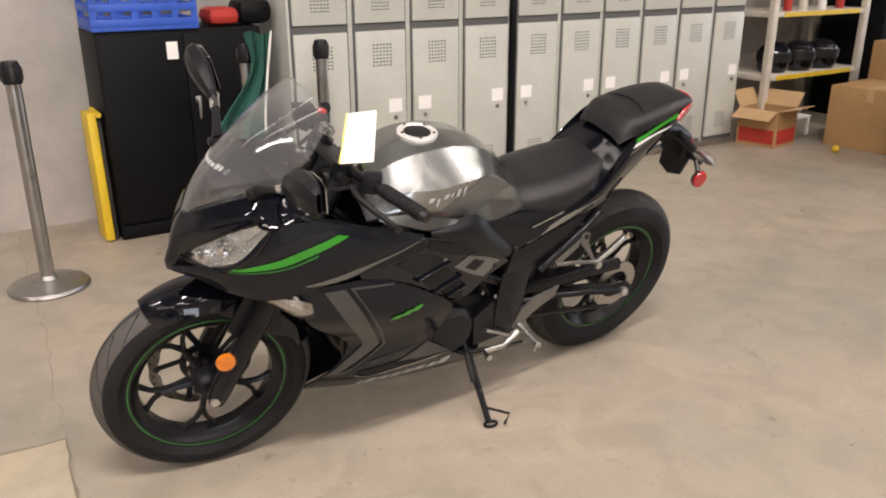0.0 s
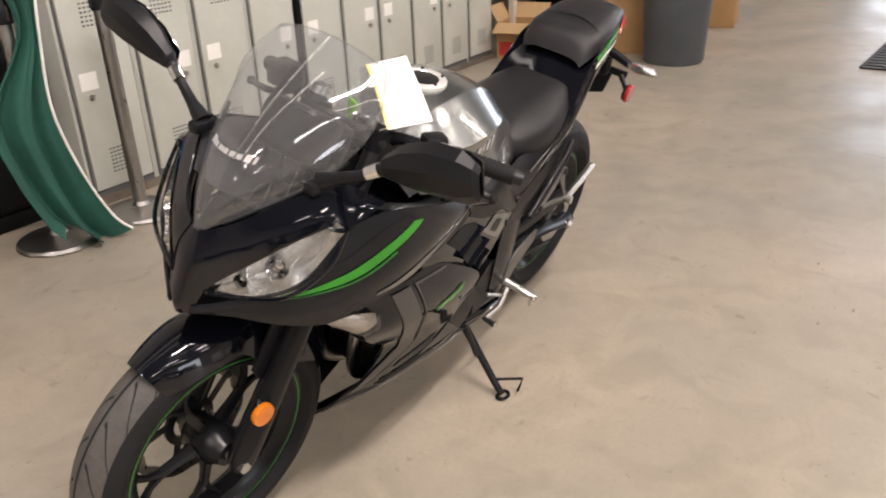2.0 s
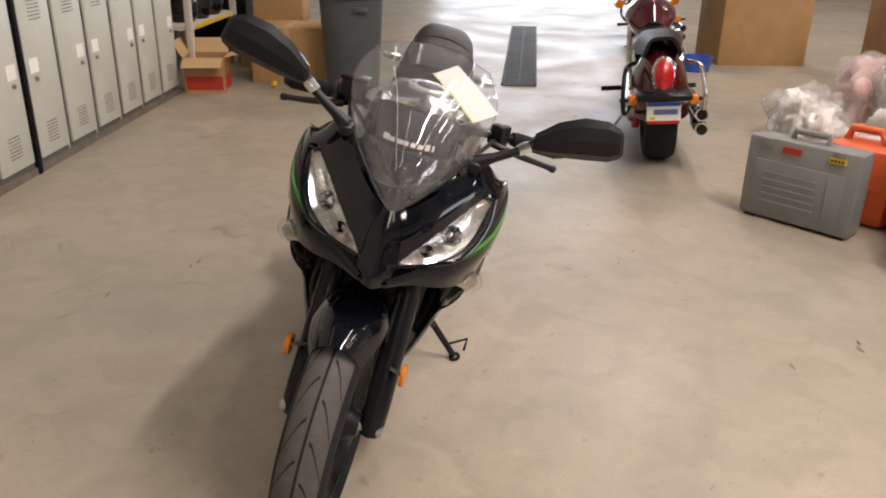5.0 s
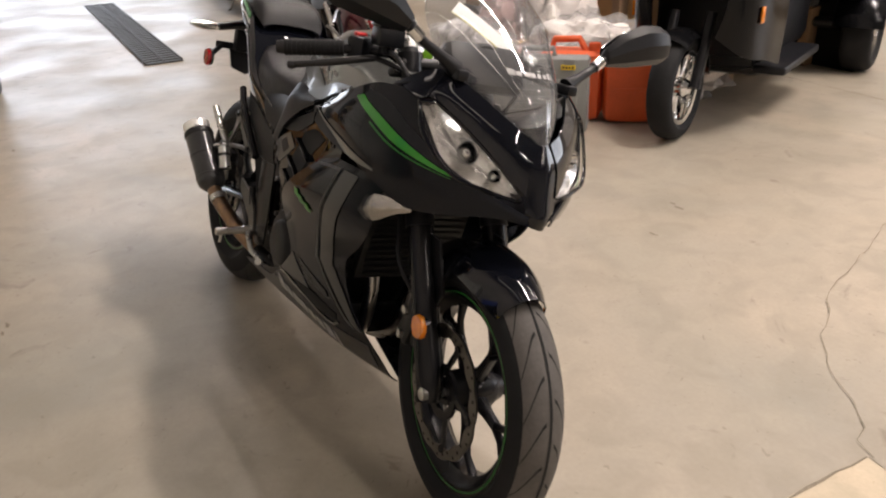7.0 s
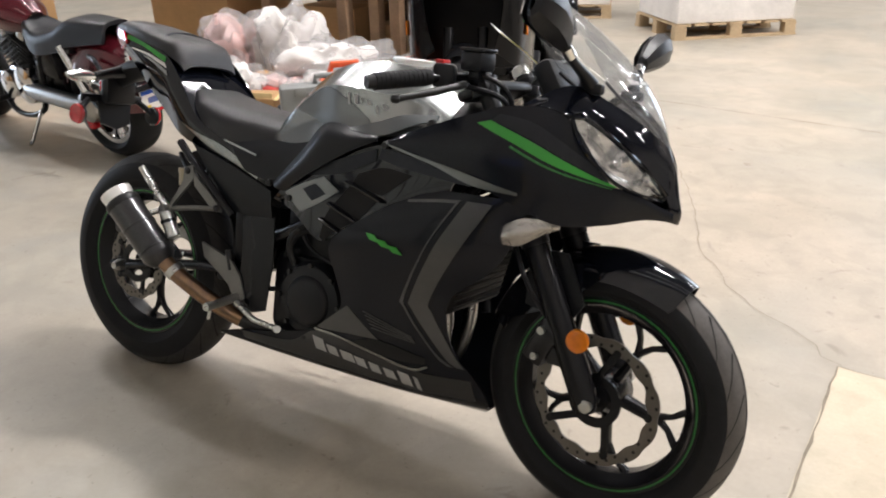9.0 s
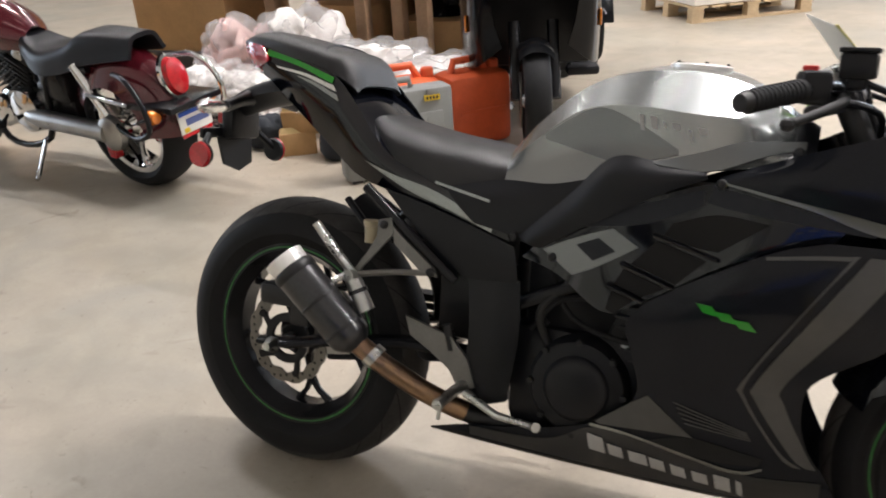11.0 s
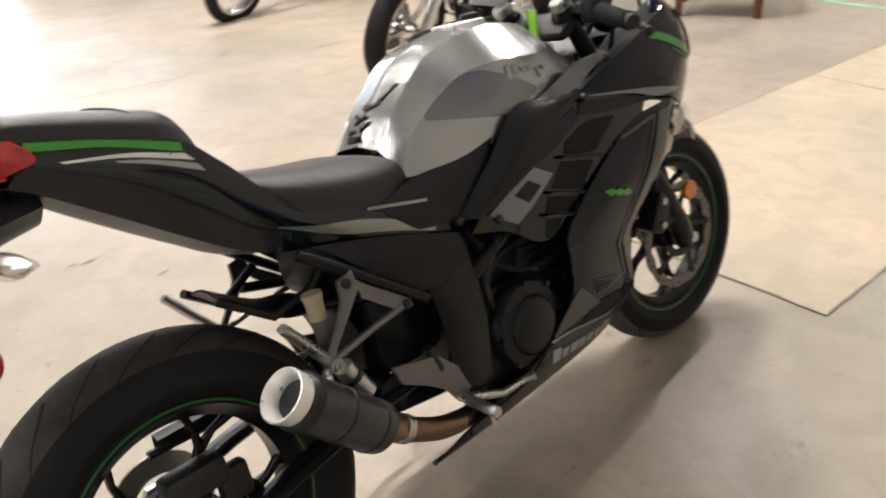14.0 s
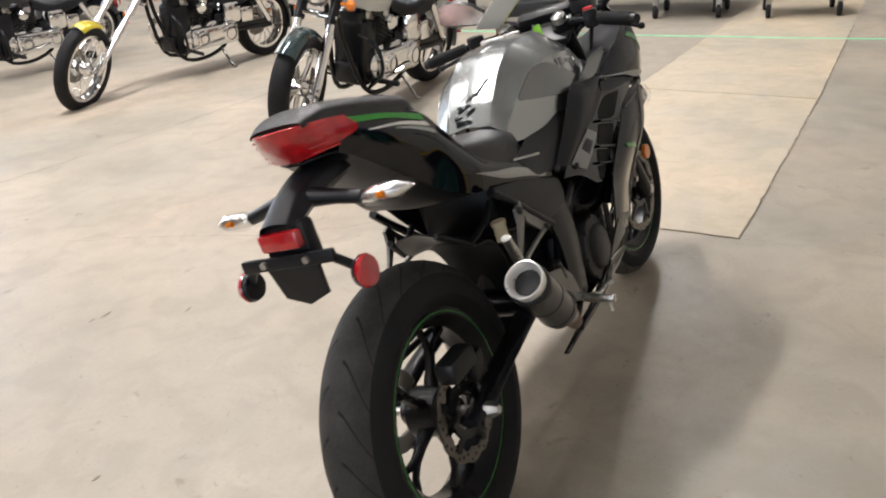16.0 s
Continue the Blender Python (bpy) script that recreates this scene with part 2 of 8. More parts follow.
M_FLOOR = concrete("floor_concrete", (0.378, 0.334, 0.262), (0.13, 0.105, 0.08))
M_PATCH = concrete("patch_concrete", (0.52, 0.445, 0.318), (0.34, 0.26, 0.17), 1.3, 0.5, 0.35)
M_WALL = concrete("wall_concrete", (0.48, 0.452, 0.412), (0.24, 0.21, 0.18), 0.8, 0.8, 0.3)
M_CEIL = mat("ceiling_sheet", (0.22, 0.22, 0.225), 0.8, vary=0.15, scale=1.5)
M_SCUFF = mat("floor_scuff", (0.24, 0.205, 0.155), 0.75, vary=0.3, scale=20)
M_JOINT = mat("joint_dirt", (0.17, 0.14, 0.11), 0.9, vary=0.4, scale=14)
M_GTAPE = mat("green_tape", (0.28, 0.60, 0.36), 0.6, vary=0.2)
M_LOCK = mat("locker_paint", (0.53, 0.54, 0.485), 0.42, vary=0.10, scale=3, bump=0.05, rvary=0.08)
# dark grey standing for the shade in locker vents and door gaps
M_LOCKSHADE = mat("locker_gap_shade", (0.10, 0.10, 0.10), 0.7)
M_LABEL = mat("paper_label", (0.88, 0.87, 0.83), 0.6, vary=0.05)
M_BLACKCAB = mat("cabinet_black", (0.0055, 0.0058, 0.0065), 0.5, spec=0.14, vary=0.3, scale=2, rvary=0.1)
M_CARD = mat("cardboard", (0.42, 0.25, 0.11), 0.85, vary=0.18, scale=5, bump=0.15, bscale=25)
M_CARDIN = mat("cardboard_inside", (0.50, 0.33, 0.17), 0.85, vary=0.12, scale=5)
M_REDP = mat("red_print", (0.42, 0.03, 0.02), 0.7, vary=0.15)
M_BIN = mat("bin_plastic", (0.075, 0.085, 0.095), 0.5, vary=0.2, scale=6, bump=0.1, bscale=120)
M_BLUE = mat("blue_plastic", (0.03, 0.10, 0.50), 0.45, vary=0.2, scale=6)
M_YELLOW = mat("yellow_paint", (0.70, 0.48, 0.02), 0.5, vary=0.15)
M_GREENCLOTH = mat("green_cloth", (0.014, 0.088, 0.064), 0.85, vary=0.25, scale=7, bump=0.3, bscale=300)
M_WHITE = mat("white_plastic", (0.78, 0.77, 0.73), 0.45, vary=0.08)
M_STEEL = mat("dull_steel", (0.42, 0.41, 0.39), 0.33, 1.0, vary=0.15, rvary=0.1, scale=10)
M_CASE = mat("case_grey", (0.21, 0.215, 0.21), 0.55, vary=0.10, scale=9, bump=0.1, bscale=200)
M_ORANGE = mat("orange_plastic", (0.72, 0.115, 0.03), 0.48, vary=0.15, scale=7)
M_WOOD = mat("timber", (0.30, 0.19, 0.11), 0.75, vary=0.3, scale=6, bump=0.2, bscale=40)
M_PALLET = mat("pallet_wood", (0.48, 0.36, 0.22), 0.8, vary=0.25, scale=6)
M_CHAIR = mat("dark_wood", (0.13, 0.045, 0.022), 0.45, vary=0.3, scale=8)
M_WRAP = mat("white_wrap", (0.82, 0.79, 0.76), 0.45, vary=0.16, scale=5, bump=0.8, bscale=16)
M_FILM = clear("clear_film", (0.96, 0.95, 0.95), 0.14, 1.3, 0.22)
M_PINKW = mat("pink_wrap", (0.72, 0.50, 0.47), 0.45, vary=0.3, scale=5, bump=0.8, bscale=16)
M_DARKCLOTH = mat("dark_cloth", (0.018, 0.022, 0.03), 0.85, vary=0.3, scale=12, bump=0.4, bscale=60)
M_PALECARD = mat("pale_card", (0.66, 0.50, 0.24), 0.8, vary=0.2, scale=9)
M_GRATE = mat("cast_grate", (0.045, 0.04, 0.036), 0.6, 0.5, vary=0.3, scale=12)
# near-black fill that paints the inner shade of slots, bores and recesses
M_HOLESHADE = mat("hollow_shade", (0.006, 0.006, 0.006), 0.9)
M_RACK = mat("rack_paint", (0.62, 0.58, 0.50), 0.5, vary=0.15)
M_PAPER = mat("paper_card", (0.90, 0.89, 0.84), 0.55, vary=0.04)
M_PAPERY = mat("yellow_card_edge", (0.80, 0.72, 0.22), 0.55)

# motorcycle surfaces
M_GLOSS = mat("gloss_black", (0.0035, 0.0042, 0.007), 0.05, 0.0, 0.5, coat=0.0, rvary=0.03, scale=14)
M_METBLACK = mat("metallic_black", (0.0125, 0.0138, 0.0180), 0.08, 0.0, 0.19, vary=0.25, scale=320, rvary=0.03)
M_MATTE = mat("matte_charcoal", (0.034, 0.036, 0.041), 0.46, 0.85, 0.3, vary=0.12, scale=60)
M_TANK = mat("metallic_silver", (0.315, 0.33, 0.325), 0.25, 0.95, 0.5, coat=0.8, vary=0.07, scale=400)
M_TANKD = mat("metallic_grey", (0.19, 0.20, 0.20), 0.34, 0.9, 0.5, coat=0.6, vary=0.08, scale=400)
M_TANKDK = mat("graphite_paint", (0.055, 0.056, 0.058), 0.3, 0.6, 0.5, coat=0.3, vary=0.1, scale=300)
M_GREEN = mat("lime_green", (0.020, 0.29, 0.014), 0.3, 0.15, coat=0.5, vary=0.08, scale=30)
M_GREEND = mat("dark_green_line", (0.015, 0.16, 0.02), 0.35, vary=0.1)
M_STRIPE = mat("grey_stripe", (0.090, 0.091, 0.091), 0.36, 0.5, vary=0.08, scale=50)
M_SATIN = mat("satin_black_plastic", (0.0080, 0.0084, 0.0105), 0.38, spec=0.27, vary=0.15, scale=20, bump=0.10, bscale=420)
M_RUBBER = mat("tyre_rubber", (0.016, 0.0162, 0.0175), 0.66, spec=0.16, vary=0.35, scale=9, bump=0.12, bscale=160, rvary=0.08)
M_TREADDIRT = mat("worn_tread", (0.085, 0.078, 0.072), 0.75, vary=0.3, scale=14, bump=0.15, bscale=140)
M_REARTREAD = mat("rear_tread", (0.040, 0.038, 0.036), 0.7, spec=0.3, vary=0.5, scale=16, bump=0.2, bscale=140)
M_GROOVE = mat("tread_groove", (0.006, 0.006, 0.006), 0.9)
M_VINYL = mat("seat_vinyl", (0.011, 0.011, 0.0125), 0.35, spec=0.5, vary=0.12, scale=20, bump=0.35, bscale=520)
M_CHROME = mat("chrome", (0.78, 0.78, 0.78), 0.07, 1.0, rvary=0.03, scale=12)
M_ALU = mat("brushed_alu", (0.55, 0.55, 0.53), 0.30, 1.0, vary=0.12, scale=20, rvary=0.08)
M_CASTGREY = mat("cast_grey_alloy", (0.20, 0.195, 0.185), 0.45, 0.75, vary=0.2, scale=18, bump=0.1, bscale=200)
M_TIP = mat("satin_steel_tip", (0.90, 0.89, 0.87), 0.30, 0.55, rvary=0.06, scale=14)
M_CRACK = mat("crack_dirt", (0.235, 0.20, 0.15), 0.9, vary=0.4, scale=14)
M_DMETAL = mat("dark_metal", (0.035, 0.035, 0.036), 0.42, 0.7, vary=0.25, scale=14)
M_FRAME = mat("frame_black", (0.010, 0.0102, 0.012), 0.26, 0.0, 0.24, vary=0.2, scale=12)
M_CARBON = mat("carbon_sleeve", (0.026, 0.026, 0.028), 0.28, 0.3, coat=0.4, vary=0.35, scale=160)
M_BRONZE = mat("heat_tinted_pipe", (0.34, 0.215, 0.11), 0.30, 1.0, vary=0.45, scale=7, tint=(0.16, 0.11, 0.10))
M_DISC = mat("disc_steel", (0.18, 0.168, 0.15), 0.36, 1.0, vary=0.18, scale=25)
M_LENS = clear("clear_lens", (0.98, 0.98, 0.98), 0.02, 1.45)
M_SCREEN = clear("smoked_screen", (0.90, 0.915, 0.93), 0.02, 1.75, 0.045)
M_REDLENS = mat("red_lens", (0.50, 0.006, 0.012), 0.16, coat=0.9, vary=0.35, scale=45, bump=0.5, bscale=90)
M_AMBER = mat("amber_lens", (0.72, 0.20, 0.008), 0.15, coat=0.6, vary=0.2, scale=60)
M_REFLECT = mat("lamp_reflector", (0.94, 0.94, 0.93), 0.24, 1.0, bump=0.7, bscale=70)
M_TURNREF = mat("turn_lamp_reflector", (0.50, 0.48, 0.46), 0.10, 1.0, bump=1.0, bscale=110)
M_MAROON = mat("maroon_paint", (0.085, 0.008, 0.014), 0.18, 0.3, coat=0.8, vary=0.1, scale=200)
M_NAVY = mat("blue_paint", (0.015, 0.06, 0.28), 0.2, 0.2, coat=0.7)
M_TEAL = mat("dark_teal_paint", (0.025, 0.045, 0.048), 0.15, 0.3, coat=0.8)
M_NAME = mat("pale_lettering", (0.40, 0.40, 0.395), 0.45, vary=0.08, scale=60)
M_TRIKE = mat("deep_black_paint", (0.004, 0.0042, 0.005), 0.16, spec=0.22, rvary=0.05, scale=9)
M_CREAM = mat("pale_grey_paint", (0.50, 0.52, 0.50), 0.2, coat=0.7)
M_GOLD = mat("yellow_paint_gloss", (0.50, 0.42, 0.02), 0.2, 0.3, coat=0.7)

# ------------------------------------------------------------------ the hall
E_ = EXTENT
solo("floor", Geo().box(((E_["x0"] + E_["x1"]) / 2, (E_["y0"] + E_["y1"]) / 2, -0.15), (E_["x1"] - E_["x0"] + 0.6, E_["y1"] - E_["y0"] + 0.6, 0.30)), M_FLOOR,
     "worn sealed concrete floor with stains", "floor", kind="structure")
solo("ceiling", Geo().box(((E_["x0"] + E_["x1"]) / 2, (E_["y0"] + E_["y1"]) / 2, E_["top"] + 0.1), (E_["x1"] - E_["x0"] + 0.6, E_["y1"] - E_["y0"] + 0.6, 0.2)), M_CEIL,
     "pale sheet ceiling", "ceiling", kind="structure")
H = E_["top"]


def wall(name, g, label="bare concrete wall"):
    return solo(name, g, M_WALL, label, "wall", kind="structure")


xm = (E_["x0"] + E_["x1"]) / 2
wall("wall_south", Geo().box((xm, E_["y0"] - 0.1, H / 2), (E_["x1"] - E_["x0"] + 0.4, 0.2, H)), "bare block wall behind the lockers")
wall("wall_east", Geo().box((E_["x1"] + 0.1, (E_["y0"] + E_["y1"]) / 2, H / 2), (0.2, E_["y1"] - E_["y0"], H)))
# west wall with a loading door opening, and the same to the north
g = Geo()
g.box((E_["x0"] - 0.1, (E_["y0"] - 0.6) / 2, H / 2), (0.2, -0.6 - E_["y0"], H))
g.box((E_["x0"] - 0.1, (3.8 + E_["y1"]) / 2, H / 2), (0.2, E_["y1"] - 3.8, H))
g.box((E_["x0"] - 0.1, 1.6, (4.0 + H) / 2), (0.2, 4.4, H - 4.0))
wall("wall_west", g, "bare wall with an open loading door")
g = Geo()
g.box(((E_["x0"] + 2.7) / 2, E_["y1"] + 0.1, H / 2), (2.7 - E_["x0"], 0.2, H))
g.box(((7.7 + E_["x1"]) / 2, E_["y1"] + 0.1, H / 2), (E_["x1"] - 7.7, 0.2, H))
g.box((5.2, E_["y1"] + 0.1, (4.0 + H) / 2), (5.0, 0.2, H - 4.0))
wall("wall_north", g, "bare wall with an open loading door")
solo("ground", Geo().box((0, 0, -0.40), (400, 400, 0.15)), M_FLOOR, "pale yard outside the loading doors", "ground", kind="structure")

# tube lights under the ceiling
fix = thing("tube_fixture", pose(TUBES[0][0], TUBES[0][1], LAMP_Z + 0.04), "white metal ceiling fixture with lit tubes", "ceiling light", "hall lights")
part("tray", Geo().box((0, 0, 0.03), (2.42, 0.34, 0.05), None, 0.01), M_WHITE, fix)
part("hanger", Geo().tube([(-0.9, 0, 0.05), (-0.9, 0, 0.55)], 0.006, 6), M_STEEL, fix)
part("hanger", Geo().tube([(0.9, 0, 0.05), (0.9, 0, 0.55)], 0.006, 6), M_STEEL, fix)
for x, y, _w in TUBES[1:]:
    copy_thing(fix, pose(x, y, LAMP_Z + 0.04))

# ---- floor: paler repaired slab, joints, cracks, tape, drain
TW = radians(-3.6)
slab = [(1.753, -0.302), (1.818, 0.919), (4.10, 0.72), (3.95, -0.43)]
slab2 = [(3.955, -0.432), (4.105, 0.722), (9.2, 0.36), (9.0, -0.62)]
for s_ in (slab, slab2):
    g = Geo().prism([(x, y) for x, y in reversed(s_)], -0.01, 0.003)
    solo("floor_patch", g, M_PATCH, "paler yellowish repaired concrete slab", "floor slab", kind="structure")


def crack(pts, w, name="floor_crack", label="thin dark crack in the concrete", jag=0.012, seed=1):
    rnd = random.Random(seed)
    P = []
    for (a, b) in zip(pts, pts[1:]):
        n = max(2, int(math.dist(a, b) / 0.05))
        for k in range(n):
            t = k / n
            P.append((a[0] + (b[0] - a[0]) * t + rnd.uniform(-jag, jag), a[1] + (b[1] - a[1]) * t + rnd.uniform(-jag, jag)))
    P.append(pts[-1])
    rows = []
    for i, p in enumerate(P):
        q = P[min(i + 1, len(P) - 1)]
        o = P[max(i - 1, 0)]
        d = Vector((q[0] - o[0], q[1] - o[1]))
        d = d.normalized() if d.length else Vector((1, 0))
        ww = w * rnd.uniform(0.25, 0.9)
        rows.append([(p[0] - d.y * ww, p[1] + d.x * ww, 0.0042), (p[0] + d.y * ww, p[1] - d.x * ww, 0.0042)])
    return solo(name, Geo().grid(rows), M_CRACK, label, "crack", kind="structure")


crack([(1.818, 0.919), (1.70, 1.06), (1.624, 1.125), (1.509, 1.186), (1.36, 1.42), (1.23, 1.63), (1.10, 2.05), (0.92, 2.5)], 0.0019, seed=2)
crack([(1.753, -0.302), (1.74, -0.62), (1.70, -1.1), (1.69, -1.7), (1.66, -2.5)], 0.0014, seed=3)
crack([(1.753, -0.302), (1.79, 0.3), (1.818, 0.919)], 0.006, "floor_joint", "dirty joint between slabs", 0.004, 4)
crack([(1.753, -0.302), (3.95, -0.43), (6.5, -0.53)], 0.005, "floor_joint", "dirty joint between slabs", 0.004, 5)
crack([(1.818, 0.919), (4.1, 0.72), (7.0, 0.50)], 0.003, "floor_joint", "dirty joint between slabs", 0.004, 6)
crack([(3.95, -0.43), (4.1, 0.72)], 0.005, "floor_joint", "dirty joint between slabs", 0.006, 7)
crack([(-3.5, 4.22), (-0.27, 3.95), (0.54, 3.86), (1.74, 3.64), (4.5, 3.35)], 0.005, "floor_joint", "dirty joint between slabs", 0.004, 8)
rnd = random.Random(5)
for k, (x, y) in enumerate(((0.2, -1.05), (0.9, -1.15), (-0.1, -0.75), (0.62, 1.4), (0.45, 1.72), (-0.3, 1.05), (2.2, 1.6), (1.2, 2.75), (-0.6, 0.9), (2.4, 0.3), (-2.2, -0.6), (-2.9, 0.1), (1.0, 3.0), (2.9, 1.3))):
    g = Geo()
    for j in range(2):
        a, r = rnd.uniform(0, 6.3), rnd.uniform(0.010, 0.035)
        cx, cy = x + rnd.uniform(-0.09, 0.09), y + rnd.uniform(-0.05, 0.05)
        g.add([(cx + r * rnd.uniform(0.4, 1) * math.cos(2 * math.pi * i / 9 + a), cy + 0.28 * r * rnd.uniform(0.4, 1) * math.sin(2 * math.pi * i / 9 + a), 0.002) for i in range(9)], [tuple(range(9))])
    solo("floor_scuff", g, M_SCUFF, "small dark scuff on the floor", "stain", kind="structure")
g = Geo().prism([(5.80, -1.6), (5.87, -0.23), (6.10, 1.90), (6.6, 5.0), (6.65, 5.0), (6.15, 1.90), (5.92, -0.23), (5.85, -1.6)], -0.002, 0.005)
solo("floor_tape", g, M_GTAPE, "worn green floor marking line", "floor marking", kind="structure")
dr = thing("floor_drain", pose(0, 0, 0), "dark cast iron trench drain grate set in the floor", "drain")
dp = [(-4.10, 0.566), (-4.12, 0.868), (-8.2, 1.10), (-8.2, 0.775)]
part("frame", Geo().prism(list(reversed(dp)), -0.02, 0.004), M_HOLESHADE, dr)
for k in range(41):
    t = k / 40
    a = (dp[0][0] + (dp[3][0] - dp[0][0]) * t, dp[0][1] + (dp[3][1] - dp[0][1]) * t)
    b = (dp[1][0] + (dp[2][0] - dp[1][0]) * t, dp[1][1] + (dp[2][1] - dp[1][1]) * t)
    part("grate_bar", Geo().box(((a[0] + b[0]) / 2, (a[1] + b[1]) / 2, 0.007), (0.06, math.dist(a, b) * 0.98, 0.010)), M_GRATE, dr)
for off in (0.02, 0.5, 0.98):
    a = (dp[0][0] + (dp[1][0] - dp[0][0]) * off, dp[0][1] + (dp[1][1] - dp[0][1]) * off, 0.010)
    b = (dp[3][0] + (dp[2][0] - dp[3][0]) * off, dp[3][1] + (dp[2][1] - dp[3][1]) * off, 0.010)
    part("grate_rail", Geo().tube([a, b], 0.012, 6), M_GRATE, dr)

# ------------------------------------------------------------------ lockers
def locker(x0, hand):
    """One two-tier locker, its back to the wall, latched on one hand."""
    w, d = 0.366, 0.50
    xl = -0.100 if hand > 0 else -w + 0.100
    lk = thing("locker", pose(x0, -2.04, 0), "grey steel two-tier locker with vents and a white label", "locker", "row of lockers")
    part("body", Geo().box((-w / 2, -d / 2 - 0.012, 1.0), (w, d, 2.0), None, 0.003), M_LOCK, lk)
    # dark sheet behind the doors, colouring in the shade of their gaps
    part("gap", Geo().box((-w / 2, -0.010, 1.0), (w - 0.030, 0.008, 1.94)), M_LOCKSHADE, lk)
    for z0, z1 in ((0.075, 1.00), (1.045, 1.945)):
        zc = (z0 + z1) / 2
        dr_ = part("door", Geo().box((-w / 2, 0.0, zc), (w - 0.052, 0.016, z1 - z0), None, 0.004), M_LOCK, lk)
        # vents are thin dark plates on the door, shade painted, nothing cut
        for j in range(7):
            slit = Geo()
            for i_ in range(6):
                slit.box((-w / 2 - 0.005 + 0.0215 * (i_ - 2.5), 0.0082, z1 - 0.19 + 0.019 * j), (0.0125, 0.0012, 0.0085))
            part("vent_holes", slit, M_LOCKSHADE, dr_)
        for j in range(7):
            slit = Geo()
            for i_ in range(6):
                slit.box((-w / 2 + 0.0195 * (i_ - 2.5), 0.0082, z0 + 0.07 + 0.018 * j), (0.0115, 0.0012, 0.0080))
            part("vent_holes", slit, M_LOCKSHADE, dr_)
        zl = z0 + 0.50
        part("label", Geo().box((xl, 0.0092, zl), (0.088, 0.0016, 0.078)), M_LABEL, dr_, "white paper label")
        part("latch", Geo().lathe([(0, 0.016), (0.010, 0.014), (0.013, 0.006), (0.013, 0.0)], Matrix.Translation((xl, 0.008, zl - 0.072)) @ Matrix.Rotation(radians(-90), 4, "X"), 16), M_STEEL, dr_)
    return lk


lk = {1: locker(0.262, 1), -1: locker(0.262 - 0.366, -1)}
for k in range(2, 10):
    copy_thing(lk[-1 if k % 2 else 1], pose(0.262 - 0.366 * k - (0.028 if k > 3 else 0), -2.04, 0))
solo("locker_filler", Geo().box((-1.216, -2.075, 1.0), (0.038, 0.10, 2.0), None, 0.003), M_BLACKCAB, "black upright filler strip between lockers", "filler strip")
solo("locker_plinth", Geo().box((-1.58, -2.045, 0.02), (3.70, 0.020, 0.04)), M_JOINT, "dirty base rail under the lockers", "plinth")

# ------------------------------------------------------------------ beside the lockers
cb = thing("black_cabinet", pose(0.79, -2.14, 0), "tall black metal cabinet with two closed doors", "cabinet")
part("body", Geo().box((0, -0.22, 0.525), (0.83, 0.44, 1.05), None, 0.006), M_BLACKCAB, cb)
for s in (-1, 1):
    dd = part("door", Geo().box((s * 0.205, 0.008, 0.56), (0.404, 0.018, 0.94), None, 0.004), M_BLACKCAB, cb)
    if s < 0:
        part("handle", Geo().box((-0.045, 0.022, 0.70), (0.030, 0.014, 0.030), None, 0.006).tube([(-0.045, 0.030, 0.70), (-0.045, 0.040, 0.68), (-0.045, 0.036, 0.60)], [0.011, 0.009, 0.006], 10), M_STEEL, dd, "worn steel lever handle")
part("kick_rail", Geo().box((0, 0.006, 0.045), (0.82, 0.012, 0.06), None, 0.003), M_BLACKCAB, cb)
part("label", Geo().box((0.06, 0.019, 0.95), (0.055, 0.003, 0.085)), M_LABEL, cb, "white paper label")
cr = thing("crate", pose(0.96, -2.30, 1.05), "blue plastic stacking crate on the cabinet", "crate")
for s in (-1, 1):
    for k in range(4):
        part("slat", Geo().box((0, s * 0.17, 0.04 + 0.07 * k), (0.50, 0.016, 0.036), None, 0.004), M_BLUE, cr)
        part("slat", Geo().box((s * 0.25, 0, 0.04 + 0.07 * k), (0.016, 0.35, 0.036), None, 0.004), M_BLUE, cr)
    for k in range(6):
        part("stile", Geo().box((-0.24 + 0.096 * k, s * 0.17, 0.14), (0.03, 0.013, 0.27)), M_BLUE, cr)
part("base", Geo().box((0, 0, 0.012), (0.50, 0.35, 0.02), None, 0.004), M_BLUE, cr)
rc = thing("tool_roll", pose(0.55, -2.28, 1.05), "red and black cloth bundle on the cabinet", "bundle")
part("red_part", Geo().box((0, 0, 0.05), (0.17, 0.22, 0.09), None, 0.04), M_REDP, rc)
part("black_part", Geo().box((-0.17, 0, 0.07), (0.19, 0.24, 0.13), None, 0.05), M_BLACKCAB, rc)
yp = thing("yellow_board", pose(1.262, -2.27, 0), "yellow folded caution board leaning on the wall", "caution board")
part("leaf", Geo().box((0, 0, 0), (0.045, 0.20, 0.66), Matrix.Translation((0, 0, 0.33)) @ Matrix.Rotation(radians(4), 4, "X"), 0.01), M_YELLOW, yp)
part("back_leaf", Geo().box((-0.035, 0, 0), (0.02, 0.19, 0.62), Matrix.Translation((0, -0.01, 0.31)) @ Matrix.Rotation(radians(4), 4, "X"), 0.006), M_GRATE, yp)
part("hinge", Geo().tube([(-0.03, -0.10, 0.655), (-0.03, 0.10, 0.655)], 0.014, 10), M_YELLOW, yp)


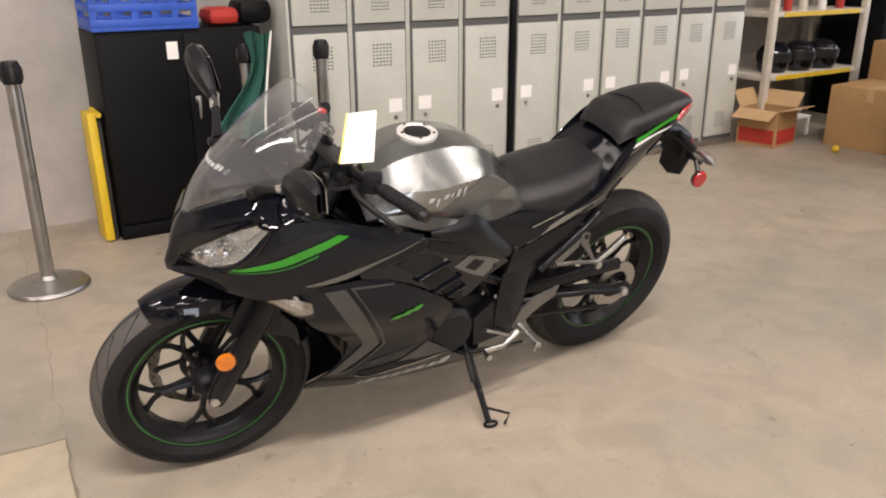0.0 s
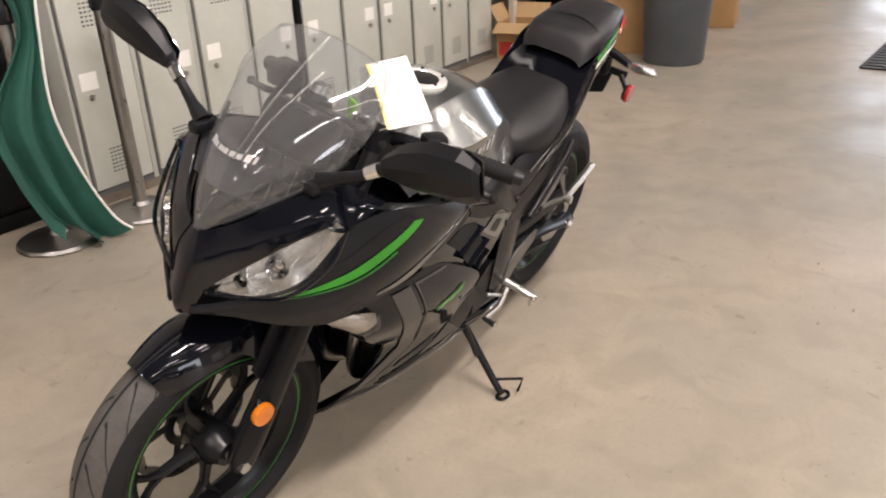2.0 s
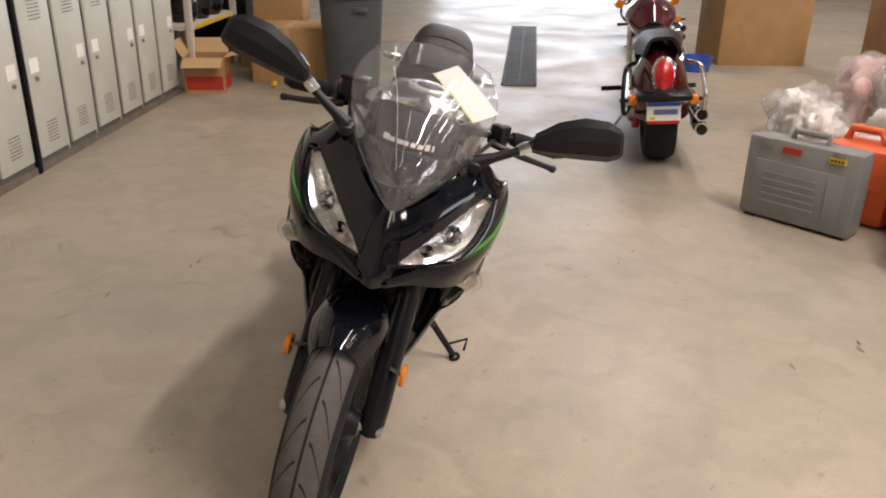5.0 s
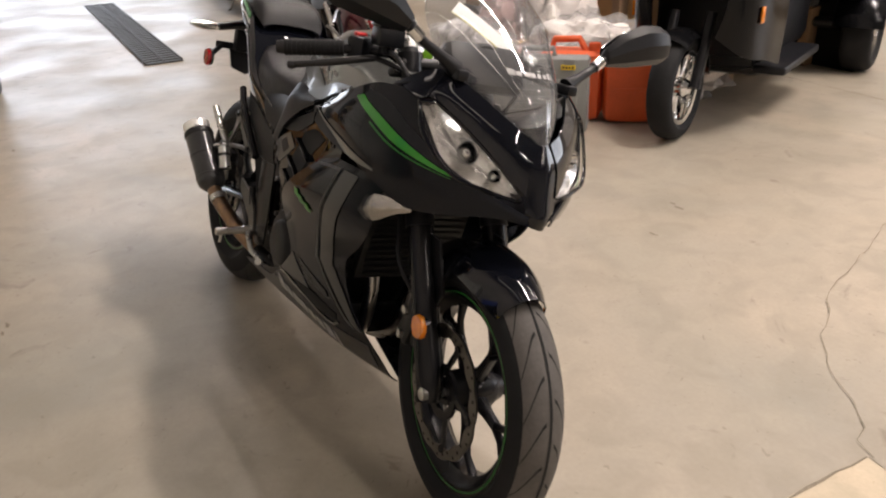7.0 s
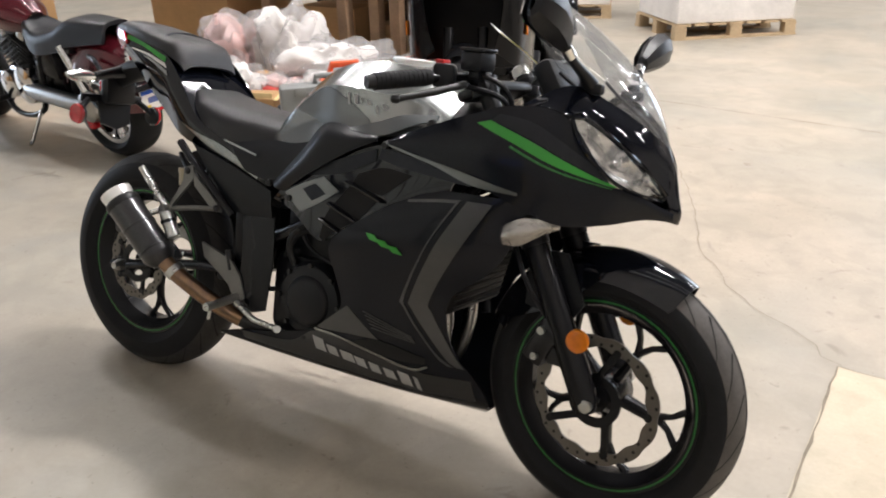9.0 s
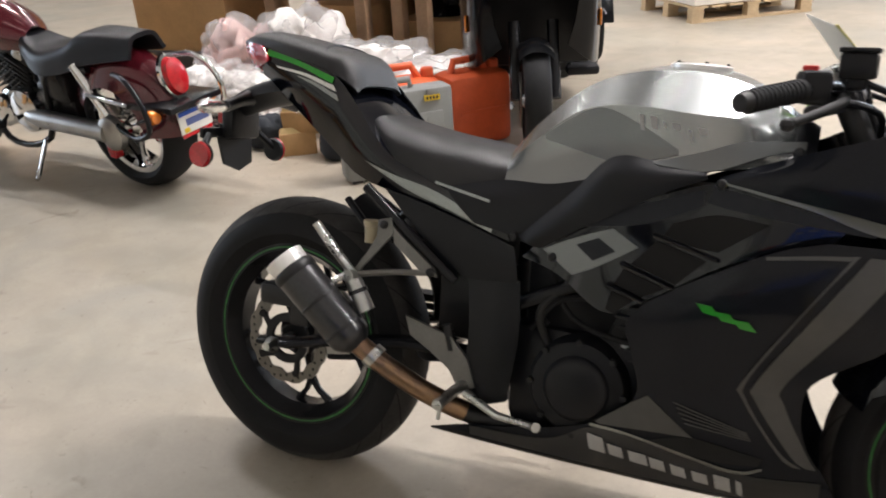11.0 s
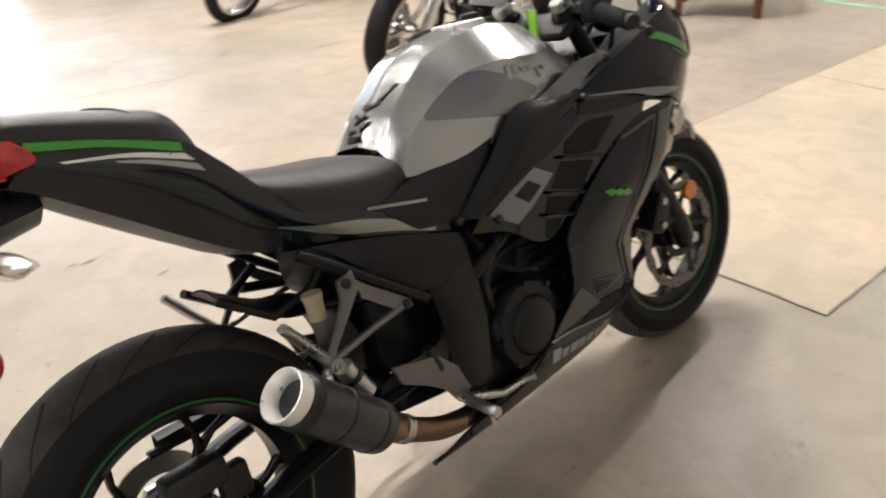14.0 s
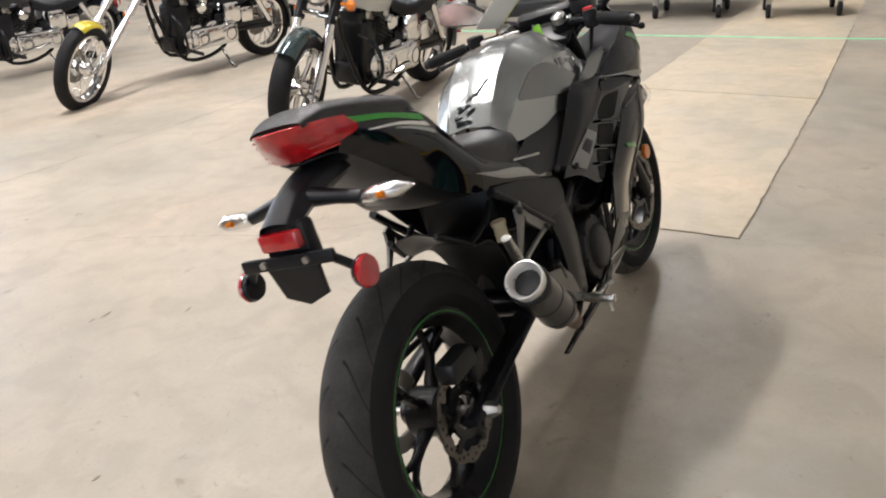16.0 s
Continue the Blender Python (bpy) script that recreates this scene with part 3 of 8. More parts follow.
def stanchion(x, y, h):
    s = thing("stanchion", pose(x, y, 0), "dull steel queue post on a domed round base", "stanchion", "queue posts")
    part("base", Geo().lathe([(0, 0.0), (0.165, 0.0), (0.172, 0.008), (0.165, 0.022), (0.10, 0.036), (0.04, 0.044), (0.032, 0.06)], None, 40), M_STEEL, s)
    part("post", Geo().tube([(0, 0, 0.03), (0, 0, h)], 0.030, 20), M_STEEL, s)
    hd = part("head", Geo().lathe([(0.036, h - 0.08), (0.039, h - 0.07), (0.039, h - 0.01), (0.030, h + 0.012), (0, h + 0.016)], None, 24), M_SATIN, s)
    for k in range(4):
        a = k * math.pi / 2
        part("slot", Geo().box((0.036 * math.cos(a), 0.036 * math.sin(a), h - 0.04), (0.016, 0.016, 0.055), None, 0.003), M_GRATE, hd)
    return s


stanchion(0.185, -1.80, 0.98)
stanchion(0.575, -1.84, 0.98)
stanchion(1.62, -1.66, 0.98)
# green cover hanging on the second post
rows = []
for u, xl, zl, xr, zr, y in ((0, 0.590, 1.045, 0.450, 1.040, -1.790), (0.2, 0.580, 0.860, 0.490, 0.840, -1.775), (0.45, 0.780, 0.590, 0.535, 0.560, -1.750),
                             (0.7, 0.770, 0.360, 0.505, 0.300, -1.720), (0.9, 0.720, 0.170, 0.445, 0.090, -1.680), (1.0, 0.690, 0.110, 0.395, 0.014, -1.640)):
    row = []
    for j in range(17):
        a = j / 16
        fold = (0.012 + 0.040 * u) * math.sin(13 * a + 1.5 * u) + 0.010 * math.sin(29 * a + 3 * u)
        row.append((xl + (xr - xl) * a, y + fold, zl + (zr - zl) * a + 0.03 * (0.3 + u) * math.sin(7 * a)))
    rows.append([(x, yy, max(z, 0.012)) for x, yy, z in row])
gc = thing("green_cover", pose(0, 0, 0), "dark green cloth cover with white piping, draped over a post", "cloth cover")
part("cloth", Geo().grid(skin(rows, 30, 50), 0.004), M_GREENCLOTH, gc, angle=60)
part("piping", Geo().tube(spline([(r[16][0], r[16][1] + 0.004, r[16][2] + 0.004) for r in rows], 24), 0.006, 6), M_WHITE, gc, "white piping")

# ------------------------------------------------------------------ boxes, bin and rack past the lockers
def carton(x, y, z, sx, sy, sz, rz=0, label="brown cardboard box, taped shut"):
    c = thing("cardboard_box", pose(x, y, z, 0, 0, rz), label, "box")
    part("shell", Geo().box((0, 0, sz / 2), (sx, sy, sz), None, 0.006), M_CARD, c)
    part("tape", Geo().box((0, 0, sz + 0.001), (sx * 0.98, 0.05, 0.002)).box((sx / 2 + 0.001, 0, sz - 0.05), (0.002, 0.05, 0.10)), M_CARDIN, c)
    part("flap_gap", Geo().box((0, 0, sz + 0.0022), (sx * 0.98, 0.004, 0.001)), M_JOINT, c)
    return c


ob = thing("open_box", pose(-3.60, -1.86, 0, 0, 0, 8), "small open cardboard box with red print and raised flaps", "box")
g = Geo()
for s in (-1, 1):
    g.box((s * 0.15, 0, 0.14), (0.006, 0.32, 0.28)).box((0, s * 0.16, 0.14), (0.30, 0.006, 0.28))
g.box((0, 0, 0.004), (0.30, 0.32, 0.008))
part("shell", g, M_CARD, ob)
part("red_print", Geo().box((0.1545, 0.0, 0.08), (0.002, 0.29, 0.11)).box((0.0, 0.1645, 0.08), (0.27, 0.002, 0.11)), M_REDP, ob)
for (m, sz) in ((Matrix.Translation((0.15, 0, 0.28)) @ Matrix.Rotation(radians(25), 4, "Y"), (0.14, 0.31, 0.005)),):
    part("flap", Geo().box((0.07, 0, 0), sz, m), M_CARDIN, ob)
part("flap", Geo().box((-0.07, 0, 0), (0.14, 0.31, 0.005), Matrix.Translation((-0.15, 0, 0.28)) @ Matrix.Rotation(radians(50), 4, "Y")), M_CARDIN, ob)
part("flap", Geo().box((0, 0.07, 0), (0.29, 0.14, 0.005), Matrix.Translation((0, 0.16, 0.28)) @ Matrix.Rotation(radians(14), 4, "X")), M_CARDIN, ob)
part("flap", Geo().box((0, -0.07, 0), (0.29, 0.14, 0.005), Matrix.Translation((0, -0.16, 0.28)) @ Matrix.Rotation(radians(-60), 4, "X")), M_CARDIN, ob)
carton(-4.25, -1.30, 0, 0.55, 0.62, 0.46, 4, "large brown cardboard box on the floor")
carton(-4.95, -1.62, 0, 0.60, 0.50, 0.40, -6)
carton(-5.00, -1.55, 0.40, 0.55, 0.46, 0.34, 5, "brown cardboard box stacked on another")
carton(-5.6, -0.95, 0, 0.5, 0.5, 0.5, 10)
bn = thing("waste_bin", pose(-3.86, -0.70, 0), "grey plastic waste bin with a rolled rim", "bin")
part("tub", Geo().lathe([(0.0, 0.0), (0.215, 0.0), (0.225, 0.02), (0.262, 0.76), (0.272, 0.76), (0.275, 0.785), (0.262, 0.79), (0.254, 0.77), (0.212, 0.03), (0, 0.03)], None, 44), M_BIN, bn)
part("rim", Geo().lathe([(0.262, 0.73), (0.277, 0.735), (0.284, 0.76), (0.28, 0.79), (0.262, 0.795)], None, 44, closed=True), M_BIN, bn)
for a in (0.4, 0.4 + math.pi):
    part("handle", Geo().box((0.275 * math.cos(a), 0.275 * math.sin(a), 0.66), (0.05, 0.13, 0.035), None, 0.01), M_BIN, bn)
sh = thing("shelf_rack", pose(-4.35, -2.28, 0), "pale steel shelf rack with parts on its shelves", "shelf rack")
for x in (-0.60, 0.62):
    for y in (-0.24, 0.26):
        part("upright", Geo().box((x, y, 1.0), (0.06, 0.05, 2.0), None, 0.004), M_RACK, sh)
for z in (0.47, 0.96, 1.45):
    part("shelf", Geo().box((0, 0, z), (1.26, 0.54, 0.04), None, 0.004), M_RACK, sh)
    part("price_strip", Geo().box((0.0, 0.274, z), (1.0, 0.006, 0.035)), M_YELLOW, sh, "yellow shelf edge strip")
for i, (x, y) in enumerate(((-4.62, -2.15), (-4.30, -2.15), (-4.02, -2.18))):
    hm = thing("helmet", pose(x, y, 0.49, 0, 0, 20 * i), "shiny black helmet on a shelf", "helmet", "helmets on the rack")
    part("shell", Geo().lathe([(0.10, 0.0), (0.125, 0.04), (0.135, 0.12), (0.12, 0.19), (0.075, 0.235), (0, 0.25)], None, 28), M_GLOSS, hm)
    part("visor", Geo().lathe([(0.131, 0.09), (0.139, 0.10), (0.138, 0.16), (0.128, 0.17)], None, 28, closed=True), M_DMETAL, hm)
for i, (x, c) in enumerate(((-4.7, M_REDP), (-4.45, M_WHITE), (-4.2, M_RACK), (-4.0, M_REDP))):
    b = thing("spray_can", pose(x, -2.1, 0.98), "small bottle on the upper shelf", "bottle", "bottles on the rack")
    part("can", Geo().lathe([(0, 0), (0.034, 0), (0.034, 0.15), (0.022, 0.175), (0, 0.176)], None, 16), c, b)
    part("lid", Geo().lathe([(0, 0.17), (0.02, 0.17), (0.02, 0.20), (0, 0.20)], None, 12), M_GRATE, b)
bs = thing("step_stool", pose(-4.05, -1.96, 0), "low white plastic step stool", "stool")
part("top", Geo().box((0, 0, 0.155), (0.26, 0.20, 0.02), None, 0.008), M_WHITE, bs)
for i in (-1, 1):
    for j in (-1, 1):
        part("leg", Geo().box((i * 0.11, j * 0.08, 0.073), (0.025, 0.025, 0.146), None, 0.004), M_WHITE, bs)
yb = solo("yellow_ball", Geo().lathe([(0, -0.03), (0.022, -0.02), (0.03, 0), (0.022, 0.02), (0, 0.03)], Matrix.Translation((-3.75, -1.35, 0.03)), 14), M_YELLOW, "small yellow knob on the floor", "knob")
# things behind: dark racks along the wall end
solo("dark_cabinet", Geo().box((-5.7, -2.25, 1.0), (1.1, 0.6, 2.0), None, 0.01), M_BLACKCAB, "dark metal cupboard by the wall", "cupboard")

# ------------------------------------------------------------------ tool case, fuel cans, wrapped goods
cm_ = Matrix.Translation((-0.80, 1.94, 0)) @ Matrix.Rotation(radians(45.3), 4, "Z")
tc = thing("tool_case", cm_, "grey plastic power tool case standing upright", "tool case")
part("shell", Geo().box((0, 0, 0.21), (0.545, 0.135, 0.40), None, 0.022), M_CASE, tc)
part("front_panel", Geo().box((0, -0.070, 0.18), (0.43, 0.010, 0.24), None, 0.005), M_CASE, tc)
for k in range(5):
    part("rib", Geo().box((-0.04, -0.076, 0.10 + 0.035 * k), (0.26, 0.006, 0.012), None, 0.002), M_CASE, tc)
part("rib", Geo().box((0.14, -0.076, 0.18), (0.012, 0.006, 0.18), None, 0.002), M_CASE, tc)
part("handle", Geo().tube([(-0.085, 0, 0.40), (-0.08, 0, 0.448), (0.08, 0, 0.448), (0.085, 0, 0.40)], 0.016, 10), M_CASE, tc)
for x in (-0.17, 0.17):
    part("latch", Geo().box((x, -0.068, 0.385), (0.06, 0.016, 0.045), None, 0.005), M_CASE, tc)
part("label", Geo().box((0.165, -0.0705, 0.365), (0.075, 0.012, 0.026)), M_YELLOW, tc, "yellow and black maker's label")
part("badge", Geo().box((-0.05, -0.0695, 0.365), (0.09, 0.008, 0.03)), M_REDP, tc, "small red badge")
for k in range(4):
    part("label_bar", Geo().box((0.140 + 0.016 * k, -0.0775, 0.365), (0.010, 0.002, 0.012)), M_GRATE, tc)
for x in (-0.22, 0.22):
    part("foot", Geo().box((x, 0, 0.006), (0.05, 0.10, 0.012)), M_GRATE, tc)
for i, (x, y, rz) in enumerate(((-0.93, 2.28, 40), (-0.66, 2.52, 52))):
    fc_ = thing("fuel_can", pose(x, y, 0, 0, 0, rz), "orange plastic fuel can with a moulded handle", "fuel can", "orange fuel cans")
    part("body", Geo().box((0, 0, 0.19), (0.36, 0.24, 0.38), None, 0.045), M_ORANGE, fc_)
    part("handle", Geo().tube([(-0.12, 0, 0.37), (-0.10, 0, 0.435), (0.04, 0, 0.44), (0.08, 0, 0.37)], 0.020, 12), M_ORANGE, fc_)
    part("cap", Geo().lathe([(0, 0.42), (0.03, 0.42), (0.034, 0.41), (0.034, 0.36), (0, 0.36)], Matrix.Translation((0.125, 0, 0)), 20), M_ORANGE, fc_)
    part("rib", Geo().box((0, -0.122, 0.19), (0.26, 0.008, 0.02), None, 0.003).box((0, 0.122, 0.19), (0.26, 0.008, 0.02), None, 0.003), M_ORANGE, fc_)


def lumpy(c, s, seed, n=20, amp=0.22):
    """A crumpled, roughly box-shaped bundle."""
    rnd = random.Random(seed)
    waves = [(Vector((rnd.uniform(-1, 1), rnd.uniform(-1, 1), rnd.uniform(-1, 1))).normalized() * f, rnd.uniform(0, 6.28), w)
             for f, w in ((2.2, 0.5), (3.1, 0.45), (4.6, 0.34), (6.5, 0.26), (9.0, 0.18), (13.0, 0.12))]
    pw = lambda v: math.copysign(abs(v) ** 0.62, v)
    rows = []
    for i in range(n + 1):
        th = math.pi * i / n
        row = []
        for j in range(2 * n + 1):
            f = 2 * math.pi * j / (2 * n)
            d = Vector((pw(math.sin(th)) * pw(math.cos(f)), pw(math.sin(th)) * pw(math.sin(f)), pw(math.cos(th))))
            k = 0.88 + amp * sum(w * (abs(math.sin(q.dot(d) + p)) - 0.55) for q, p, w in waves)
            row.append((c[0] + s[0] * k * d.x, c[1] + s[1] * k * d.y, max(c[2] + s[2] * k * d.z, 0.004)))
        rows.append(row)
    return Geo().grid(rows)


BUNDLES = ((-1.60, 2.95, 0.17, 0.36, 0.24, 0.20, M_WRAP), (-2.45, 3.02, 0.22, 0.28, 0.26, 0.28, M_PINKW), (-0.98, 3.05, 0.14, 0.34, 0.24, 0.16, M_WRAP),
           (-2.05, 3.05, 0.25, 0.22, 0.22, 0.30, M_WRAP), (-2.05, 2.45, 0.13, 0.20, 0.14, 0.16, M_WRAP), (-1.30, 2.52, 0.13, 0.24, 0.14, 0.15, M_WRAP),
           (-2.42, 2.52, 0.15, 0.20, 0.18, 0.18, M_WRAP), (-1.72, 2.62, 0.10, 0.18, 0.12, 0.12, M_PINKW))
for i, (x, y, z, sx, sy, sz, mt_) in enumerate(BUNDLES):
    pinkish = mt_ is M_PINKW
    w = thing("wrapped_bundle", pose(0, 0, 0), ("pinkish" if pinkish else "white") + " goods bundled in crumpled clear plastic film", "bundle", "wrapped bundles")
    part("load", lumpy((x, y, z), (sx, sy, sz), i + 1, 26, 0.55), mt_, w, angle=45)
    part("film", lumpy((x, y, z + 0.01), (sx * 1.06, sy * 1.08, sz * 1.06), i + 11, 28, 0.62), M_FILM, w, angle=30)
solo("red_pouch", lumpy((-1.72, 2.50, 0.10), (0.13, 0.08, 0.09), 30, 12), M_REDP, "small red pouch among the bundles", "pouch")
for i, (x, y, z, rz, tl_) in enumerate(((-1.50, 2.10, 0.0, 35, 0), (-1.47, 2.13, 0.125, 20, 8), (-1.66, 2.28, 0.0, 60, 0))):
    bk = thing("small_carton", pose(x, y, z, tl_, 0, rz), "worn brown carton with pale open flaps, by the bundles", "box", "small cartons")
    part("shell", Geo().box((0, 0, 0.06), (0.19, 0.15, 0.12), None, 0.006), M_CARD, bk)
    part("flap", Geo().box((0, -0.085, 0.10), (0.17, 0.006, 0.07), Matrix.Rotation(radians(-12), 4, "X"), 0.002), M_PALECARD, bk, "pale card flap")
    part("flap", Geo().box((0.07, 0, 0.122), (0.07, 0.14, 0.005), Matrix.Rotation(radians(6), 4, "Y"), 0.002), M_PALECARD, bk)
solo("dark_cloth", lumpy((-1.72, 2.14, 0.08), (0.13, 0.10, 0.10), 33, 14, 0.3), M_DARKCLOTH, "crumpled dark blue cloth on the floor", "cloth")
solo("dark_cloth", lumpy((-1.22, 2.10, 0.10), (0.10, 0.12, 0.13), 34, 14, 0.3), M_DARKCLOTH, "crumpled dark cloth between cartons and case", "cloth")
solo("brown_sack", lumpy((-1.95, 2.72, 0.12), (0.16, 0.14, 0.11), 31, 12), M_CARD, "crumpled brown paper sack", "sack")
# timber rack behind the bundles
tr = thing("timber_rack", pose(0, 0, 0), "rough timber storage rack with upright posts", "rack")
for x, y in ((-2.65, 3.55), (-1.87, 3.50), (-1.62, 3.55), (-1.42, 3.52), (-0.95, 3.60), (-2.65, 4.35), (-1.75, 4.35), (-0.95, 4.4)):
    part("post", Geo().box((x, y, 1.0), (0.085, 0.085, 2.0), None, 0.006), M_WOOD, tr)
for z in (0.95, 1.75):
    for y in (3.55, 4.37):
        part("rail", Geo().box((-1.75, y, z), (1.8, 0.04, 0.09), None, 0.004), M_WOOD, tr)
    part("deck", Geo().box((-1.75, 3.96, z + 0.05), (1.75, 0.85, 0.02)), M_WOOD, tr)
part("back_panel", Geo().box((-1.75, 4.46, 1.0), (2.3, 0.03, 2.0)), M_BLACKCAB, tr, "dark back panel")
carton(-1.4, 4.0, 0, 0.7, 0.6, 0.42, 3)
carton(-2.2, 4.0, 0, 0.6, 0.6, 0.52, -4)
solo("tall_carton", Geo().box((-3.5, 3.9, 0.85), (0.9, 0.8, 1.3), None, 0.01), M_CARD, "large tall brown carton on a low dolly", "box")
solo("dolly", Geo().box((-3.5, 3.9, 0.1), (0.95, 0.85, 0.2), None, 0.01), M_GRATE, "dark low dolly under a carton", "dolly")
solo("notice", Geo().box((-3.046, 3.72, 1.05), (0.004, 0.22, 0.24)), M_LABEL, "white notice stuck to a carton", "notice")
carton(-5.85, 3.20, 0, 0.7, 0.9, 1.15, 5, "large brown cardboard box on the floor")
solo("blue_tub", Geo().lathe([(0, 0), (0.13, 0), (0.15, 0.14), (0.14, 0.14), (0.12, 0.01), (0, 0.01)], Matrix.Translation((-5.12, 2.48, 0)), 24), M_BLUE, "small blue plastic tub", "tub")

# ------------------------------------------------------------------ pallets to the north
def pallet(x, y, rz, sx=1.2, sy=1.0, load=1.1, label="wooden pallet loaded with white wrapped boxes"):
    p = thing("loaded_pallet", pose(x, y, 0, 0, 0, rz), label, "pallet", "loaded pallets")
    for k in range(7):
        part("top_board", Geo().box((-sx / 2 + sx * (k + 0.5) / 7, 0, 0.132), (sx / 7 * 0.78, sy, 0.018)), M_PALLET, p)
    for yy in (-sy / 2 + 0.05, 0, sy / 2 - 0.05):
        part("bottom_board", Geo().box((0, yy, 0.010), (sx, 0.10, 0.02)), M_PALLET, p)
        for xx in (-sx / 2 + 0.06, 0, sx / 2 - 0.06):
            part("block", Geo().box((xx, yy, 0.071), (0.11, 0.09, 0.104)), M_PALLET, p)
    part("load", Geo().box((0, 0, 0.142 + load / 2), (sx * 0.96, sy * 0.96, load), None, 0.02), M_WRAP, p, "white wrapped load")
    return p


pallet(0.0, 6.95, 39)
pallet(-1.9, 7.6, 20, load=0.8)
pallet(3.6, 9.2, 10, load=0.9)

# ------------------------------------------------------------------ chair and carts to the east
ch = thing("wooden_chair", pose(5.38, 1.95, 0, 0, 0, 25), "dark wooden armchair with slatted sides", "chair")
for i in (-1, 1):
    for j in (-1, 1):
        part("leg", Geo().box((i * 0.27, j * 0.27, 0.31), (0.055, 0.055, 0.62), None, 0.005), M_CHAIR, ch)
    part("arm", Geo().box((0, i * 0.27, 0.635), (0.64, 0.09, 0.03), None, 0.008), M_CHAIR, ch)
    part("rail", Geo().box((0, i * 0.27, 0.20), (0.5, 0.03, 0.06), None, 0.004), M_CHAIR, ch)
    for k in range(6):
        part("slat", Geo().box((-0.2 + 0.08 * k, i * 0.27, 0.41), (0.03, 0.016, 0.40)), M_CHAIR, ch)
part("seat", Geo().box((0, 0, 0.38), (0.54, 0.50, 0.12), None, 0.04), M_VINYL, ch, "dark seat cushion")
part("rail", Geo().box((-0.27, 0, 0.24), (0.03, 0.5, 0.10), None, 0.004), M_CHAIR, ch)
bt = thing("work_bench", pose(7.6, 2.2, 0, 0, 0, 4), "long dark bench on short legs", "bench")
part("top", Geo().box((0, 0, 0.55), (0.9, 3.2, 0.55), None, 0.02), M_BLACKCAB, bt)
for i in (-1, 1):
    for j in (-1, 1):
        part("leg", Geo().box((i * 0.36, j * 1.45, 0.14), (0.08, 0.08, 0.28)), M_GRATE, bt)
for i, y in enumerate((0.95, -0.05)):
    ct = thing("hand_cart", pose(7.2, y, 0, 0, 0, 10 * i), "steel cart on small black castors", "cart", "carts")
    part("deck", Geo().box((0, 0, 0.24), (0.6, 0.75, 0.03), None, 0.006), M_STEEL, ct)
    for sx in (-1, 1):
        for sy in (-1, 1):
            w = part("castor", Geo().lathe([(0, -0.018), (0.06, -0.018), (0.065, 0), (0.06, 0.018), (0, 0.018)], Matrix.Translation((sx * 0.25, sy * 0.3, 0.065)) @ Matrix.Rotation(radians(90), 4, "X"), 20), M_RUBBER, ct)
            part("fork", Geo().box((sx * 0.25, sy * 0.3, 0.16), (0.03, 0.05, 0.13)), M_STEEL, ct)
    part("push_bar", Geo().tube([(0.28, -0.34, 0.25), (0.30, -0.34, 0.95), (0.30, 0.34, 0.95), (0.28, 0.34, 0.25)], 0.014, 10), M_STEEL, ct)

# ------------------------------------------------------------------ the other machines
YX = Matrix.Rotation(radians(-90), 4, "X")


def road_wheel(parent, x, y, r, w, kind, name):
    """A tyre with a spoked, cast or plain chrome wheel."""
    m = Matrix.Translation((x, y, r)) @ YX
    R = r - 0.085 if r > 0.25 else r - 0.06
    prof = [(R, -w * 0.36)]
    for i in range(15):
        t = radians(-88 + 176 * i / 14)
        prof.append((R + (r - R) * (0.12 + 0.88 * math.cos(t) ** 0.45), w / 2 * math.sin(t)))
    prof.append((R, w * 0.36))
    wh = part(name, Geo().lathe(prof + [(R - 0.004, 0)], m, 56, closed=True), M_RUBBER, parent, "black tyre on a bright rim")
    part("rim", Geo().lathe([(R + 0.004, -w * 0.38), (R - 0.018, -w * 0.36), (R - 0.024, 0), (R - 0.018, w * 0.36), (R + 0.004, w * 0.38), (R + 0.002, 0)], m, 48, closed=True), M_CHROME, wh)
    part("hub", Geo().lathe([(0, -0.07), (0.03, -0.07), (0.05, -0.045), (0.05, 0.045), (0.03, 0.07), (0, 0.07)], m, 20), M_CHROME, wh)
    if kind == "wire":
        for k in range(28):
            a = 2 * math.pi * k / 28
            s = 0.04 if k % 2 else -0.04
            part("spoke", Geo().tube([(0.045 * math.cos(a + 0.4), 0.045 * math.sin(a + 0.4), s), ((R - 0.02) * math.cos(a), (R - 0.02) * math.sin(a), 0)], 0.0024, 5, m), M_CHROME, wh)
    else:
        n = 5 if kind == "cast" else 8
        for k in range(n):
            a = 2 * math.pi * k / n
            part("spoke", Geo().tube([(0.03 * math.cos(a), 0.03 * math.sin(a), 0), (0.6 * R * math.cos(a), 0.6 * R * math.sin(a), 0), ((R - 0.016) * math.cos(a + 0.1), (R - 0.016) * math.sin(a + 0.1), 0)],
                                      [0.024, 0.018, 0.026], 8, m, flat=0.7), M_CHROME, wh)
    g = Geo().lathe([(0.075, -0.003), (0.135, -0.003), (0.135, 0.003), (0.075, 0.003)], Matrix.Translation((x, y - w * 0.5 - 0.012, r)) @ YX, 40, closed=True)
    part("brake_disc", g, M_DISC, wh)
    return wh


def arc_skin(x, z, r, a0, a1, half, drop, n=22, k=11):
    rows = []
    for i in range(n + 1):
        a = radians(a0 + (a1 - a0) * i / n)
        rows.append([(x + (r - drop * abs(b) ** 2.4) * math.sin(a), half * b, z + (r - drop * abs(b) ** 2.4) * math.cos(a)) for b in [-1 + 2 * j / k for j in range(k + 1)]])
    return rows


